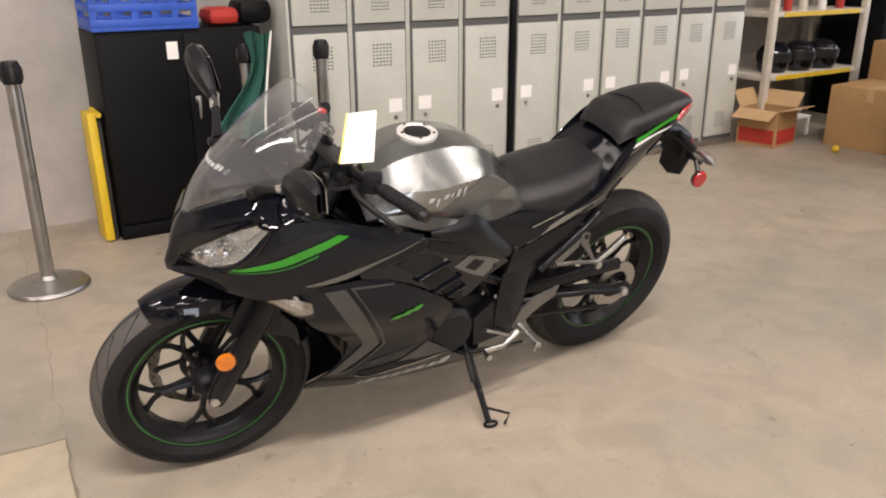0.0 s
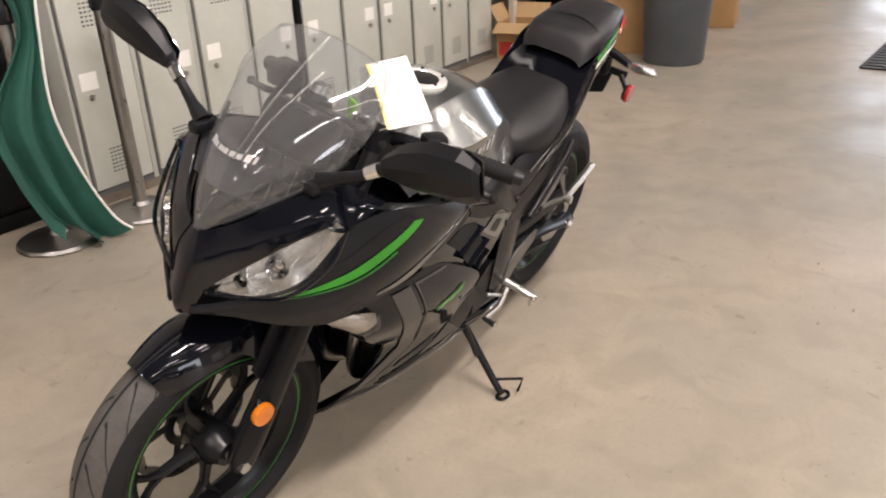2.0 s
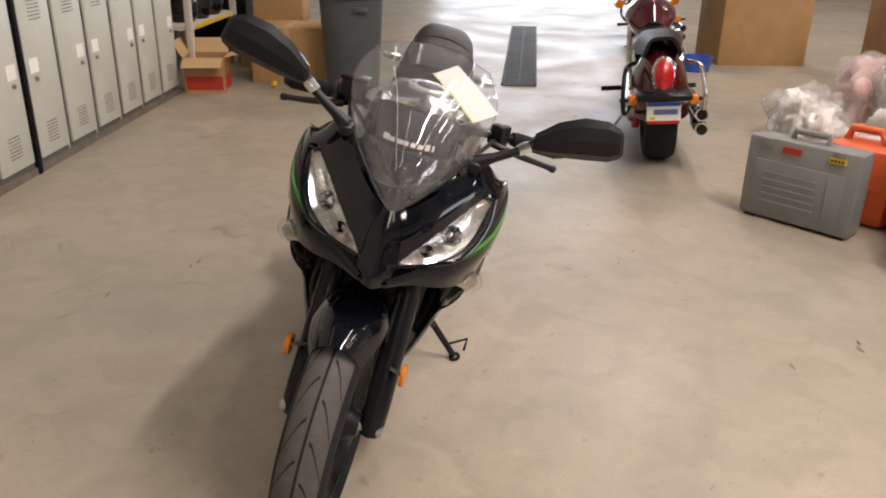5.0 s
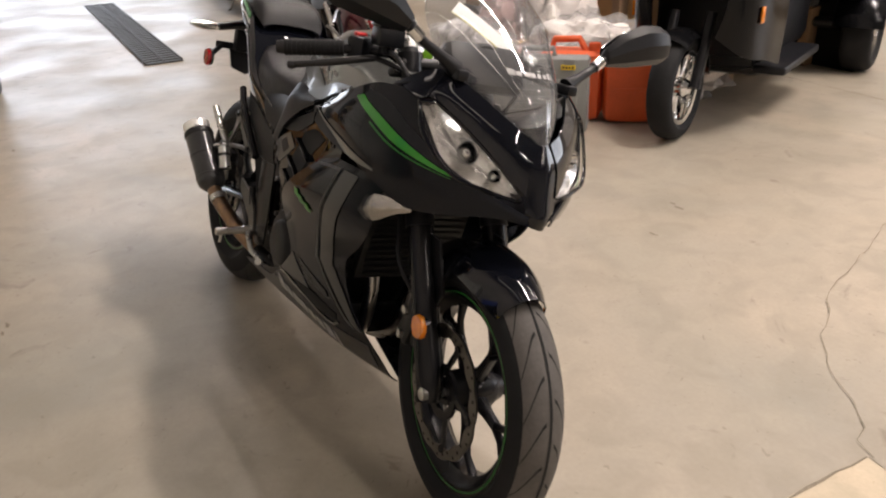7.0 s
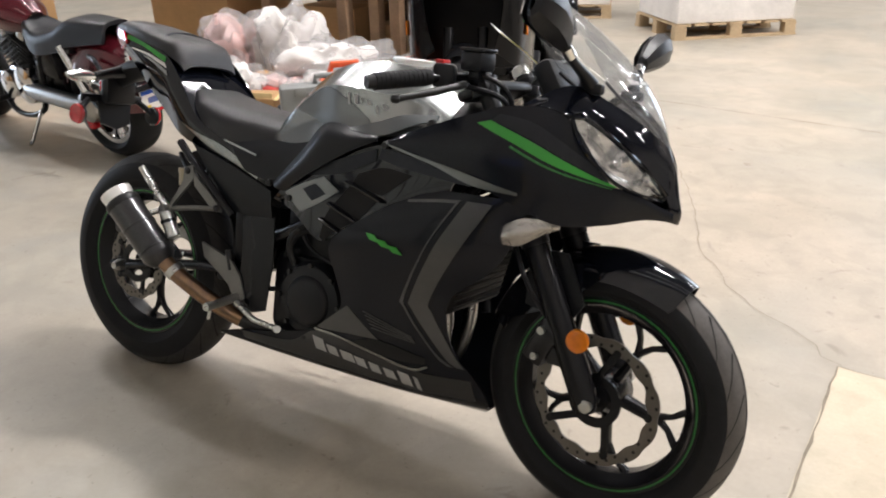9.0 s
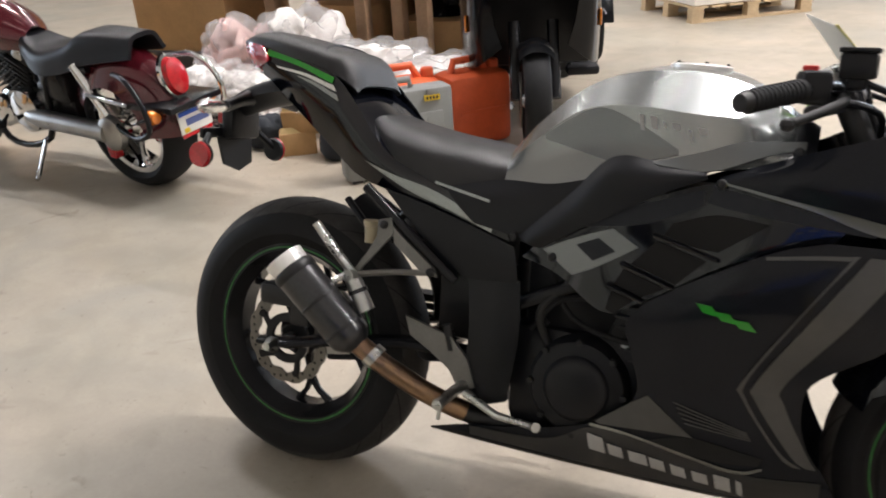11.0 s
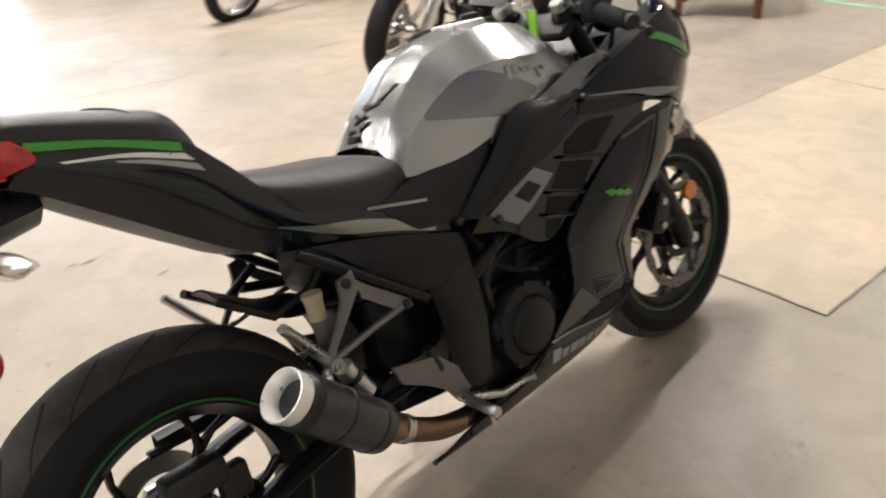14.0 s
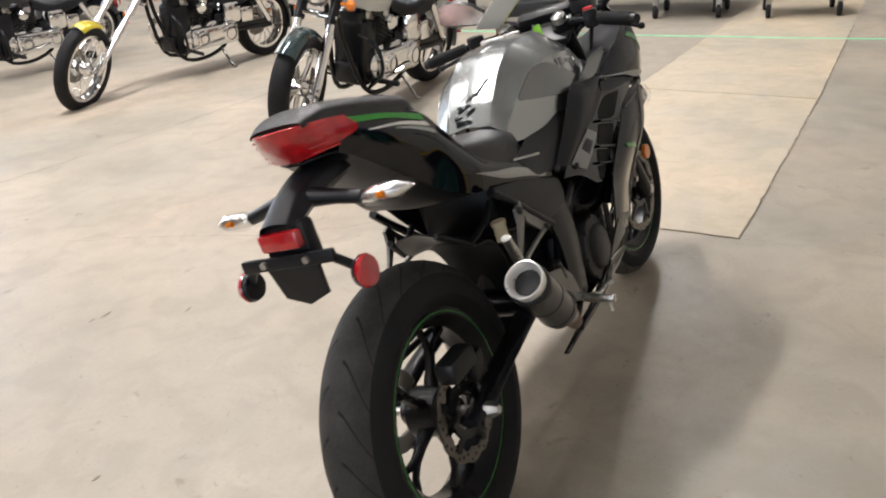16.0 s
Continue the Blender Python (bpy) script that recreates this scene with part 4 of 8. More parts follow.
def cruiser(m, label, paint, paint2, front_kind, group="", bags=True, wide=0.15, touring=False, fender=(-62, 42), steer=0.0, rake=0.0):
    """A heavy road machine: rear tyre on the origin, heading along +x."""
    c = thing("cruiser_motorcycle", m, label, "motorcycle", group)
    WB, rr, fr = 1.60, 0.315, 0.345 if front_kind == "wire" else 0.325
    road_wheel(c, 0, 0, rr, wide, "cast" if front_kind == "cast" else "wire", "rear_wheel")
    road_wheel(c, WB, 0, fr, 0.10 if front_kind == "wire" else 0.125, front_kind, "front_wheel")
    rf = part("rear_fender", Geo().grid(arc_skin(0, rr, rr + 0.060, -92, 60, 0.150, 0.160, 26, 13) if touring else arc_skin(0, rr, rr + 0.050, -108, 42, 0.125, 0.110), 0.004), paint, c, "deep glossy rear fender")
    tl = part("tail_lamp", Geo().lathe([(0, 0.035), (0.03, 0.034), (0.052, 0.022), (0.058, 0.0), (0.058, -0.012)], Matrix.Translation((-0.345, 0, 0.565)) @ Matrix.Rotation(radians(-78), 4, "Y") @ Matrix.Scale(1.55, 4, (1, 0, 0)), 24), M_REDLENS, c, "long red tail lamp")
    part("lamp_rim", Geo().lathe([(0.058, 0.004), (0.066, 0.0), (0.066, -0.02), (0.058, -0.02)], Matrix.Translation((-0.335, 0, 0.565)) @ Matrix.Rotation(radians(-78), 4, "Y") @ Matrix.Scale(1.55, 4, (1, 0, 0)), 24, closed=True), M_CHROME, tl)
    pl = part("number_plate", Geo().box((-0.405, 0, 0.375), (0.006, 0.185, 0.105), None, 0.002), M_WHITE, c, "white number plate with a blue band")
    part("plate_band", Geo().box((-0.4095, 0, 0.415), (0.003, 0.178, 0.020)), M_BLUE, pl)
    part("plate_bar", Geo().box((-0.4095, -0.010, 0.372), (0.003, 0.13, 0.030)), mat("plate_print", (0.10, 0.13, 0.30), 0.6), pl)
    part("plate_sticker", Geo().box((-0.4095, 0.060, 0.338), (0.003, 0.028, 0.020)), M_YELLOW, pl)
    part("red_strip", Geo().box((-0.402, 0, 0.312), (0.008, 0.175, 0.018), None, 0.003), M_REDLENS, pl)
    part("plate_bracket", Geo().box((-0.385, 0, 0.37), (0.03, 0.12, 0.12), None, 0.005), M_FRAME, pl)
    for s in (-1, 1):
        t = part("turn_lamp", Geo().lathe([(0, -0.03), (0.030, -0.026), (0.034, 0.0), (0.024, 0.026), (0, 0.03)], Matrix.Translation((-0.335, s * 0.165, 0.425)) @ Matrix.Rotation(radians(-90), 4, "Y"), 18), M_AMBER, c, "amber turn lamp")
        part("stem", Geo().tube([(-0.32, s * 0.09, 0.425), (-0.325, s * 0.24, 0.425)], 0.011, 8), M_FRAME, t)
        if bags:
            part("bag_guard", Geo().tube(spline([(-0.12, s * 0.15, 0.60), (-0.26, s * 0.20, 0.60), (-0.36, s * 0.22, 0.50), (-0.36, s * 0.22, 0.38), (-0.22, s * 0.20, 0.33), (-0.05, s * 0.16, 0.36)], 26), 0.013, 10), M_FRAME if s > 0 else M_CHROME, c)
        part("shock", Geo().tube([(0.02, s * 0.13, 0.36), (0.18, s * 0.13, 0.62)], 0.028, 12), M_CHROME, c)
        part("swingarm", Geo().tube([(0, s * 0.12, rr), (0.52, s * 0.13, 0.34)], 0.024, 10), M_FRAME, c)
        part("frame_rail", Geo().tube(spline([(0.10, s * 0.12, 0.60), (0.42, s * 0.13, 0.58), (0.58, s * 0.13, 0.22), (1.00, s * 0.12, 0.17), (1.18, s * 0.06, 0.50), (1.24, s * 0.03, 0.80)], 26), 0.017, 10), M_FRAME, c)
        part("fork_leg", Geo().tube([(WB, s * 0.105, fr - 0.03), (1.43, s * 0.105, 0.62)], 0.030, 14), M_CHROME, c, "chrome fork leg")
        part("fork_shroud", Geo().tube([(1.40, s * 0.105, 0.68), (1.30, s * 0.105, 0.88)], 0.033, 14), M_CHROME if front_kind == "wire" else M_FRAME, c)
        part("fork_tube", Geo().tube([(1.44, s * 0.105, 0.60), (1.28, s * 0.105, 0.93)], 0.022, 12), M_CHROME, c)
        part("footpeg", Geo().tube([(0.98, s * 0.13, 0.25), (0.98, s * 0.33, 0.25)], 0.017, 10), M_RUBBER, c)
        hb = part("handlebar", Geo().tube(spline([(1.24, 0, 0.98), (1.20, s * 0.10, 1.06), (1.12, s * 0.28, 1.08), (0.98, s * 0.40, 1.02)], 18), 0.0125, 10), M_CHROME, c)
        part("grip", Geo().tube([(1.04, s * 0.36, 1.045), (0.95, s * 0.42, 1.00)], 0.018, 12), M_RUBBER, hb)
        part("mirror", Geo().lathe([(0, -0.008), (0.05, -0.006), (0.058, 0.0), (0.05, 0.014), (0, 0.02)], Matrix.Translation((1.12, s * 0.36, 1.20)) @ Matrix.Rotation(radians(80), 4, "Y"), 20).tube([(1.12, s * 0.29, 1.08), (1.12, s * 0.36, 1.20)], 0.006, 6), M_CHROME, hb)
    part("front_axle", Geo().tube([(WB, -0.135, fr), (WB, 0.135, fr)], 0.014, 12), M_CHROME, c)
    part("front_fender", Geo().grid(arc_skin(WB, fr, fr + 0.028, fender[0], fender[1], 0.068, 0.040), 0.003), paint2 or paint, c, "glossy front fender")
    if paint2 is M_TEAL:
        part("fender_band", Geo().grid([r[0:4] for r in arc_skin(WB, fr, fr + 0.031, -60, 40, 0.069, 0.040)], 0.002), paint, c)
    part("seat", Geo().grid(skin([[(-0.20, y, z) for y, z in ((-0.11, 0.66), (-0.07, 0.74), (0, 0.755), (0.07, 0.74), (0.11, 0.66))], [(0.12, y, z) for y, z in ((-0.14, 0.62), (-0.10, 0.74), (0, 0.76), (0.10, 0.74), (0.14, 0.62))],
                                  [(0.26, y, z) for y, z in ((-0.15, 0.58), (-0.12, 0.69), (0, 0.69), (0.12, 0.69), (0.15, 0.58))], [(0.48, y, z) for y, z in ((-0.15, 0.56), (-0.12, 0.66), (0, 0.67), (0.12, 0.66), (0.15, 0.56))],
                                  [(0.66, y, z) for y, z in ((-0.09, 0.64), (-0.07, 0.72), (0, 0.73), (0.07, 0.72), (0.09, 0.64))]], 26, 18), 0.02), M_SATIN, c, "black two-up seat")
    part("tank", Geo().grid(skin([[(0.62, y, z) for y, z in ((-0.06, 0.64), (-0.07, 0.70), (0, 0.75), (0.07, 0.70), (0.06, 0.64))], [(0.80, y, z) for y, z in ((-0.12, 0.66), (-0.15, 0.76), (0, 0.86), (0.15, 0.76), (0.12, 0.66))],
                                  [(1.02, y, z) for y, z in ((-0.13, 0.70), (-0.16, 0.80), (0, 0.90), (0.16, 0.80), (0.13, 0.70))], [(1.20, y, z) for y, z in ((-0.05, 0.78), (-0.07, 0.83), (0, 0.87), (0.07, 0.83), (0.05, 0.78))]], 22, 22), 0.004), paint, c, "glossy teardrop tank")
    e = part("engine", Geo().box((0.80, 0, 0.34), (0.36, 0.22, 0.22), None, 0.05).lathe([(0, 0.17), (0.06, 0.165), (0.11, 0.15), (0.12, 0.10), (0.12, -0.13), (0.07, -0.16), (0, -0.16)], Matrix.Translation((0.70, 0, 0.35)) @ YX, 30)
             .lathe([(0, 0.16), (0.05, 0.155), (0.085, 0.14), (0.09, 0.0), (0.085, -0.15), (0, -0.16)], Matrix.Translation((0.93, 0, 0.33)) @ YX, 30), M_CHROME, c, "chromed V-twin engine")
    for t in (-24, 24):
        mm = Matrix.Translation((0.82, 0, 0.40)) @ Matrix.Rotation(radians(t), 4, "Y")
        part("cylinder", Geo().lathe([(0.075, 0.0), (0.075, 0.22), (0.09, 0.23), (0.085, 0.30), (0.05, 0.32), (0, 0.32)], mm, 20), M_ALU, e)
        for k in range(7):
            part("fin", Geo().box((0, 0, 0.05 + 0.025 * k), (0.21, 0.20, 0.007), mm, 0.002), M_DMETAL, e)
    part("air_cleaner", Geo().lathe([(0, -0.215), (0.06, -0.21), (0.085, -0.19), (0.085, -0.13)], Matrix.Translation((0.84, 0, 0.58)) @ YX, 28), M_CHROME, e)
    for dz in (0.0, 0.085):
        p = part("exhaust_pipe", Geo().tube(spline([(0.98, -0.10, 0.56), (1.10, -0.17, 0.45), (1.05, -0.19, 0.30), (0.75, -0.20, 0.24 + dz), (0.30, -0.21, 0.24 + dz)], 26), 0.026, 12), M_CHROME, c, "chrome exhaust pipe")
        part("silencer", Geo().tube([(0.34, -0.21, 0.24 + dz), (0.28, -0.21, 0.24 + dz), (-0.30, -0.215, 0.25 + dz), (-0.34, -0.215, 0.25 + dz)], [0.028, 0.040, 0.042, 0.038], 18), M_CHROME, p)
        part("bore", Geo().tube([(-0.342, -0.215, 0.25 + dz), (-0.346, -0.215, 0.25 + dz)], 0.030, 14), M_HOLESHADE, p)
    h = part("headlamp", Geo().lathe([(0.02, -0.10), (0.07, -0.06), (0.092, 0.0), (0.095, 0.035), (0.088, 0.042)], Matrix.Translation((1.36, 0, 0.86)) @ Matrix.Rotation(radians(90), 4, "Y"), 30), M_CHROME, c, "round chrome headlamp")
    part("lens", Geo().lathe([(0, 0.052), (0.05, 0.048), (0.088, 0.038)], Matrix.Translation((1.36, 0, 0.86)) @ Matrix.Rotation(radians(90), 4, "Y"), 30), M_REFLECT, h)
    for s in (-1, 1):
        part("front_turn_lamp", Geo().lathe([(0, -0.03), (0.030, -0.024), (0.034, 0.0), (0.020, 0.026), (0, 0.03)], Matrix.Translation((1.36, s * 0.20, 0.80)) @ Matrix.Rotation(radians(90), 4, "Y"), 18).tube([(1.34, s * 0.10, 0.80), (1.35, s * 0.18, 0.80)], 0.009, 8), M_AMBER, c)
    part("frame_core", Geo().box((0.84, 0, 0.58), (0.42, 0.16, 0.22), None, 0.03).box((0.48, 0, 0.40), (0.30, 0.20, 0.22), None, 0.04), M_FRAME, c)
    part("yoke", Geo().box((1.30, 0, 0.90), (0.07, 0.27, 0.03), None, 0.01).box((1.37, 0, 0.72), (0.07, 0.27, 0.03), None, 0.01), M_CHROME, c)
    part("side_stand", Geo().tube([(0.62, 0.14, 0.20), (0.60, 0.25, 0.055), (0.58, 0.28, 0.045)], 0.011, 8), M_CHROME, c)
    if not touring:
        pc = part("primary_case", Geo().box((0.70, 0.165, 0.335), (0.50, 0.07, 0.19), None, 0.05), M_CHROME, c, "chromed primary case")
        for x, r in ((0.55, 0.088), (0.85, 0.070)):
            part("case_cover", Geo().lathe([(0, 0.018), (r * 0.7, 0.016), (r * 0.92, 0.008), (r, 0.0), (r, -0.01)], Matrix.Translation((x, 0.200, 0.335)) @ YX, 30), M_CHROME, pc)
            part("cover_ring", Geo().lathe([(r * 0.58, 0.020), (r * 0.64, 0.0205), (r * 0.64, 0.014), (r * 0.58, 0.014)], Matrix.Translation((x, 0.200, 0.335)) @ YX, 30, closed=True), M_DMETAL, pc)
        part("oil_tank", Geo().box((0.46, 0.10, 0.50), (0.20, 0.12, 0.20), None, 0.04), M_CHROME, c)
        part("battery_cover", Geo().box((0.30, 0.135, 0.46), (0.14, 0.05, 0.14), None, 0.02), M_CHROME, c)
        part("horn", Geo().lathe([(0, 0.03), (0.035, 0.028), (0.05, 0.012), (0.05, -0.01)], Matrix.Translation((0.82, 0.17, 0.60)) @ YX, 24), M_CHROME, c, "chrome horn cover")
        part("downtube_block", Geo().box((0.98, 0, 0.42), (0.16, 0.24, 0.42), None, 0.03), M_FRAME, c)
        part("regulator", Geo().box((1.08, 0, 0.30), (0.06, 0.16, 0.12), None, 0.01), M_DMETAL, c)
        part("shift_rod", Geo().tube([(0.62, 0.215, 0.30), (0.96, 0.225, 0.27), (1.02, 0.26, 0.30)], 0.008, 8), M_CHROME, c)
        part("highway_bar", Geo().tube(spline([(1.05, 0.08, 0.55), (1.10, 0.24, 0.50), (1.08, 0.27, 0.34), (1.00, 0.12, 0.20)], 20), 0.013, 10), M_FRAME, c)
        part("belt_guard", Geo().box((0.24, 0.115, 0.36), (0.46, 0.02, 0.05), None, 0.008), M_DMETAL, c)
    part("side_cover", Geo().box((0.42, 0, 0.50), (0.22, 0.27, 0.18), None, 0.04), M_FRAME, c)
    if touring:
        part("shaft_housing", Geo().tube([(0.66, 0.150, 0.335), (0.56, 0.155, 0.330), (0.10, 0.160, 0.318), (0.02, 0.160, 0.315)], [0.034, 0.046, 0.046, 0.052], 18), M_STEEL, c, "dull silver shaft housing")
        part("hub_cover", Geo().lathe([(0, 0.03), (0.05, 0.028), (0.08, 0.012), (0.085, -0.02)], Matrix.Translation((0.0, 0.165, 0.315)) @ YX, 28), M_STEEL, c)
        part("caliper", Geo().box((0.07, 0.13, 0.225), (0.06, 0.05, 0.10), None, 0.012), M_REDLENS, c, "red brake caliper")
        part("fender_strut", Geo().tube([(0.10, 0.165, 0.50), (-0.20, 0.17, 0.47)], 0.020, 10, flat=0.5), M_CHROME, c)
        part("plate_tray", Geo().box((-0.30, 0, 0.455), (0.30, 0.30, 0.030), None, 0.008), M_FRAME, c)
    # the front end turned on its stand
    ax = Vector((-0.45, 0, 0.89))
    turn = Matrix.Translation((1.30, 0, 0.90)) @ Matrix.Rotation(radians(steer), 4, ax) @ Matrix.Translation((-1.30, 0, -0.90))
    for ob in list(c.children):
        if ob.name.split(".")[0] in {"front_wheel", "fork_leg", "fork_shroud", "fork_tube", "handlebar", "front_axle", "front_fender", "fender_band", "headlamp", "front_turn_lamp", "yoke"}:
            ob.matrix_basis = turn
            if rake and ob.name.split(".")[0] in {"front_wheel", "fork_leg", "fork_shroud", "fork_tube", "front_axle", "front_fender"}:
                rigid = "wheel" in ob.name or "axle" in ob.name or "fender" in ob.name
                for o in (ob, *ob.children):
                    for v in o.data.vertices:
                        v.co.x += rake * (1.0 if rigid else max(0.0, (0.93 - v.co.z) / 0.6))
    return c


cruiser(pose(-1.93, 1.49, 0, -5, 0, 173), "maroon cruiser motorcycle with chrome pipes seen from behind", M_MAROON, None, "cast", bags=True, wide=0.19, touring=True)
cruiser(pose(-5.85, 2.24, 0, -5, 0, 176), "blue cruiser motorcycle parked beside cartons", M_NAVY, None, "cast", bags=False)
cruiser(pose(4.18, 2.36, 0, -7, 0, 179), "dark cruiser with a two-tone front fender, on its stand", M_CREAM, M_TEAL, "cast", "row of parked cruisers", bags=False, steer=14)
cruiser(pose(5.08, 4.66, 0, -7, 0, 170), "black and chrome cruiser with wire wheels, on its stand", M_GLOSS, M_GOLD, "wire", "row of parked cruisers", bags=False, fender=(-34, 14), steer=28, rake=0.46)
cruiser(pose(4.80, 6.72, 0, -7, 0, 174), "black cruiser with bright chrome engine", M_GLOSS, None, "wire", "row of parked cruisers", bags=False)
cruiser(pose(5.4, 9.0, 0, -7, 0, 178), "black cruiser at the row's far end", M_GLOSS, None, "cast", "row of parked cruisers", bags=False)

# ---- black three-wheeler: front tyre on the origin, heading along +x
tk3 = thing("motor_tricycle", pose(-0.27, 2.42, 0, 0, 0, -67), "black motor tricycle with bright wheels and a tall front fairing", "tricycle")
road_wheel(tk3, 0, 0, 0.27, 0.13, "disc", "front_wheel")
for s in (-1, 1):
    road_wheel(tk3, -2.08, s * 0.50, 0.27, 0.19, "cast", "rear_wheel")
    part("rear_fender", Geo().grid([[(x, y + s * 0.50, z) for x, y, z in r] for r in arc_skin(-2.08, 0.27, 0.33, -85, 80, 0.15, 0.05)], 0.004), M_TRIKE, tk3)
    part("fork_leg", Geo().tube([(0, s * 0.095, 0.27), (-0.16, s * 0.095, 0.62)], 0.030, 12), M_FRAME, tk3)
    lp = part("side_marker", Geo().box((-0.20, s * 0.335, 0.62), (0.05, 0.012, 0.08), None, 0.005), M_AMBER, tk3, "amber side marker")
    part("floor_board", Geo().box((-0.95, s * 0.30, 0.27), (0.75, 0.18, 0.05), None, 0.015), M_SATIN, tk3)
    part("side_case", Geo().box((-1.95, s * 0.40, 0.68), (0.62, 0.26, 0.36), None, 0.06), M_TRIKE, tk3)
part("front_fender", Geo().grid(arc_skin(0, 0.27, 0.300, -85, 30, 0.085, 0.05), 0.003), M_TRIKE, tk3, "gloss black front fender")
fr_ = [[(-0.52, y, z) for y, z in ((-0.36, 0.32), (-0.37, 0.70), (-0.33, 1.02), (0, 1.10), (0.33, 1.02), (0.37, 0.70), (0.36, 0.32))],
       [(-0.30, y, z) for y, z in ((-0.34, 0.38), (-0.35, 0.70), (-0.31, 0.98), (0, 1.04), (0.31, 0.98), (0.35, 0.70), (0.34, 0.38))],
       [(-0.12, y, z) for y, z in ((-0.28, 0.42), (-0.30, 0.66), (-0.27, 0.96), (0, 1.02), (0.27, 0.96), (0.30, 0.66), (0.28, 0.42))],
       [(-0.04, y, z) for y, z in ((-0.16, 0.52), (-0.20, 0.66), (-0.20, 0.86), (0, 0.95), (0.20, 0.86), (0.20, 0.66), (0.16, 0.52))]]
part("front_fairing", Geo().grid(skin(fr_, 18, 26), 0.006), M_TRIKE, tk3, "tall black front fairing")
part("fairing_back", Geo().box((-0.56, 0, 0.68), (0.10, 0.68, 0.70), None, 0.03), M_SATIN, tk3)
for s in (-1, 1):
    hl3 = part("headlamp", Geo().lathe([(0, 0.05), (0.05, 0.045), (0.085, 0.02), (0.09, 0.0), (0.08, -0.04)], Matrix.Translation((-0.06, s * 0.12, 0.90)) @ Matrix.Rotation(radians(80), 4, "Y"), 28), M_REFLECT, tk3, "bright round headlamp")
    part("lens", Geo().lathe([(0, 0.060), (0.05, 0.054), (0.088, 0.028)], Matrix.Translation((-0.06, s * 0.12, 0.90)) @ Matrix.Rotation(radians(80), 4, "Y"), 28), M_LENS, hl3)
part("windshield", Geo().grid(skin([[(-0.20, y, 1.03) for y in (-0.26, -0.13, 0, 0.13, 0.26)], [(-0.34, y, 1.25) for y in (-0.24, -0.12, 0, 0.12, 0.24)], [(-0.46, y, 1.42) for y in (-0.17, -0.08, 0, 0.08, 0.17)]], 10, 12), 0.004), M_SCREEN, tk3)
part("body", Geo().box((-1.15, 0, 0.42), (1.15, 0.46, 0.36), None, 0.08), M_SATIN, tk3)
part("engine", Geo().box((-0.85, 0, 0.32), (0.45, 0.50, 0.22), None, 0.05), M_DMETAL, tk3)
part("seat", Geo().box((-1.25, 0, 0.70), (0.75, 0.38, 0.16), None, 0.06), M_VINYL, tk3, "black seat")
part("rear_body", Geo().box((-2.02, 0, 0.60), (0.75, 0.62, 0.34), None, 0.09), M_TRIKE, tk3)
part("top_case", Geo().box((-2.10, 0, 0.94), (0.45, 0.56, 0.30), None, 0.08), M_TRIKE, tk3)
part("rear_axle", Geo().tube([(-2.08, -0.50, 0.30), (-2.08, 0.50, 0.30)], 0.035, 12), M_DMETAL, tk3)
part("handlebar", Geo().tube(spline([(-0.62, -0.40, 1.02), (-0.50, -0.2, 1.06), (-0.45, 0, 1.05), (-0.50, 0.2, 1.06), (-0.62, 0.40, 1.02)], 20), 0.013, 10), M_FRAME, tk3)

# ------------------------------------------------------------------ the sport motorcycle
LEAN, STEER = 15.1, -6.2
moto = thing("sport_motorcycle", pose(0, 0, 0.0025, -LEAN, 0, 0),
             "black sport motorcycle, silver tank, green stripes, leaning on its stand", "motorcycle")
# turn of the fork round the steering head
_ax = Vector((-math.sin(radians(27)), 0, math.cos(radians(27))))
_o = Vector((1.498, 0, 0))
FORK = Matrix.Translation(_o) @ Matrix.Rotation(radians(STEER), 4, _ax) @ Matrix.Translation(-_o)


RIGID = {"rear_wheel", "tyre", "tread_groove", "tread", "rim_stripe", "spoke", "hub", "brake_disc", "disc_hole", "disc_carrier", "rear_axle", "rear_sprocket"}


TAIL_UNIT = {"pillion_seat", "seat_seam", "tail_cowl", "green_flash", "white_flash", "silver_wedge", "undertail", "tail_lamp", "lamp_rib"}


def mp(name, g, material, label="", angle=38, parent=None, fork=False, raw=False):
    if fork:
        g.move(FORK)
    elif name in TAIL_UNIT:
        g.v = [(x, y * (1 - 0.21 * min(1, max(0, (0.22 - x) / 0.34))), z) for x, y, z in g.v]
    elif name not in RIGID and not raw:
        # the tail sits a little further back than the front half's measures
        g.v = [(x - 0.028 * min(1, max(0, (0.5 - x) / 0.5)), y, z) for x, y, z in g.v]
    return part(name, g, material, parent or moto, label, angle)


def both(name, build, material, label="", angle=38, fork=False, parent=None):
    """The same part on the left (built with +y) and on the right."""
    a = mp(name, build(), material, label, angle, parent, fork)
    b = mp(name, build().flip(), material, label, angle, parent, fork)
    return a, b


def y_axis(x, y, z):
    """Local z turned to the bike's left, for wheels and round covers."""
    return Matrix.Translation((x, y, z)) @ Matrix.Rotation(radians(-90), 4, "X")


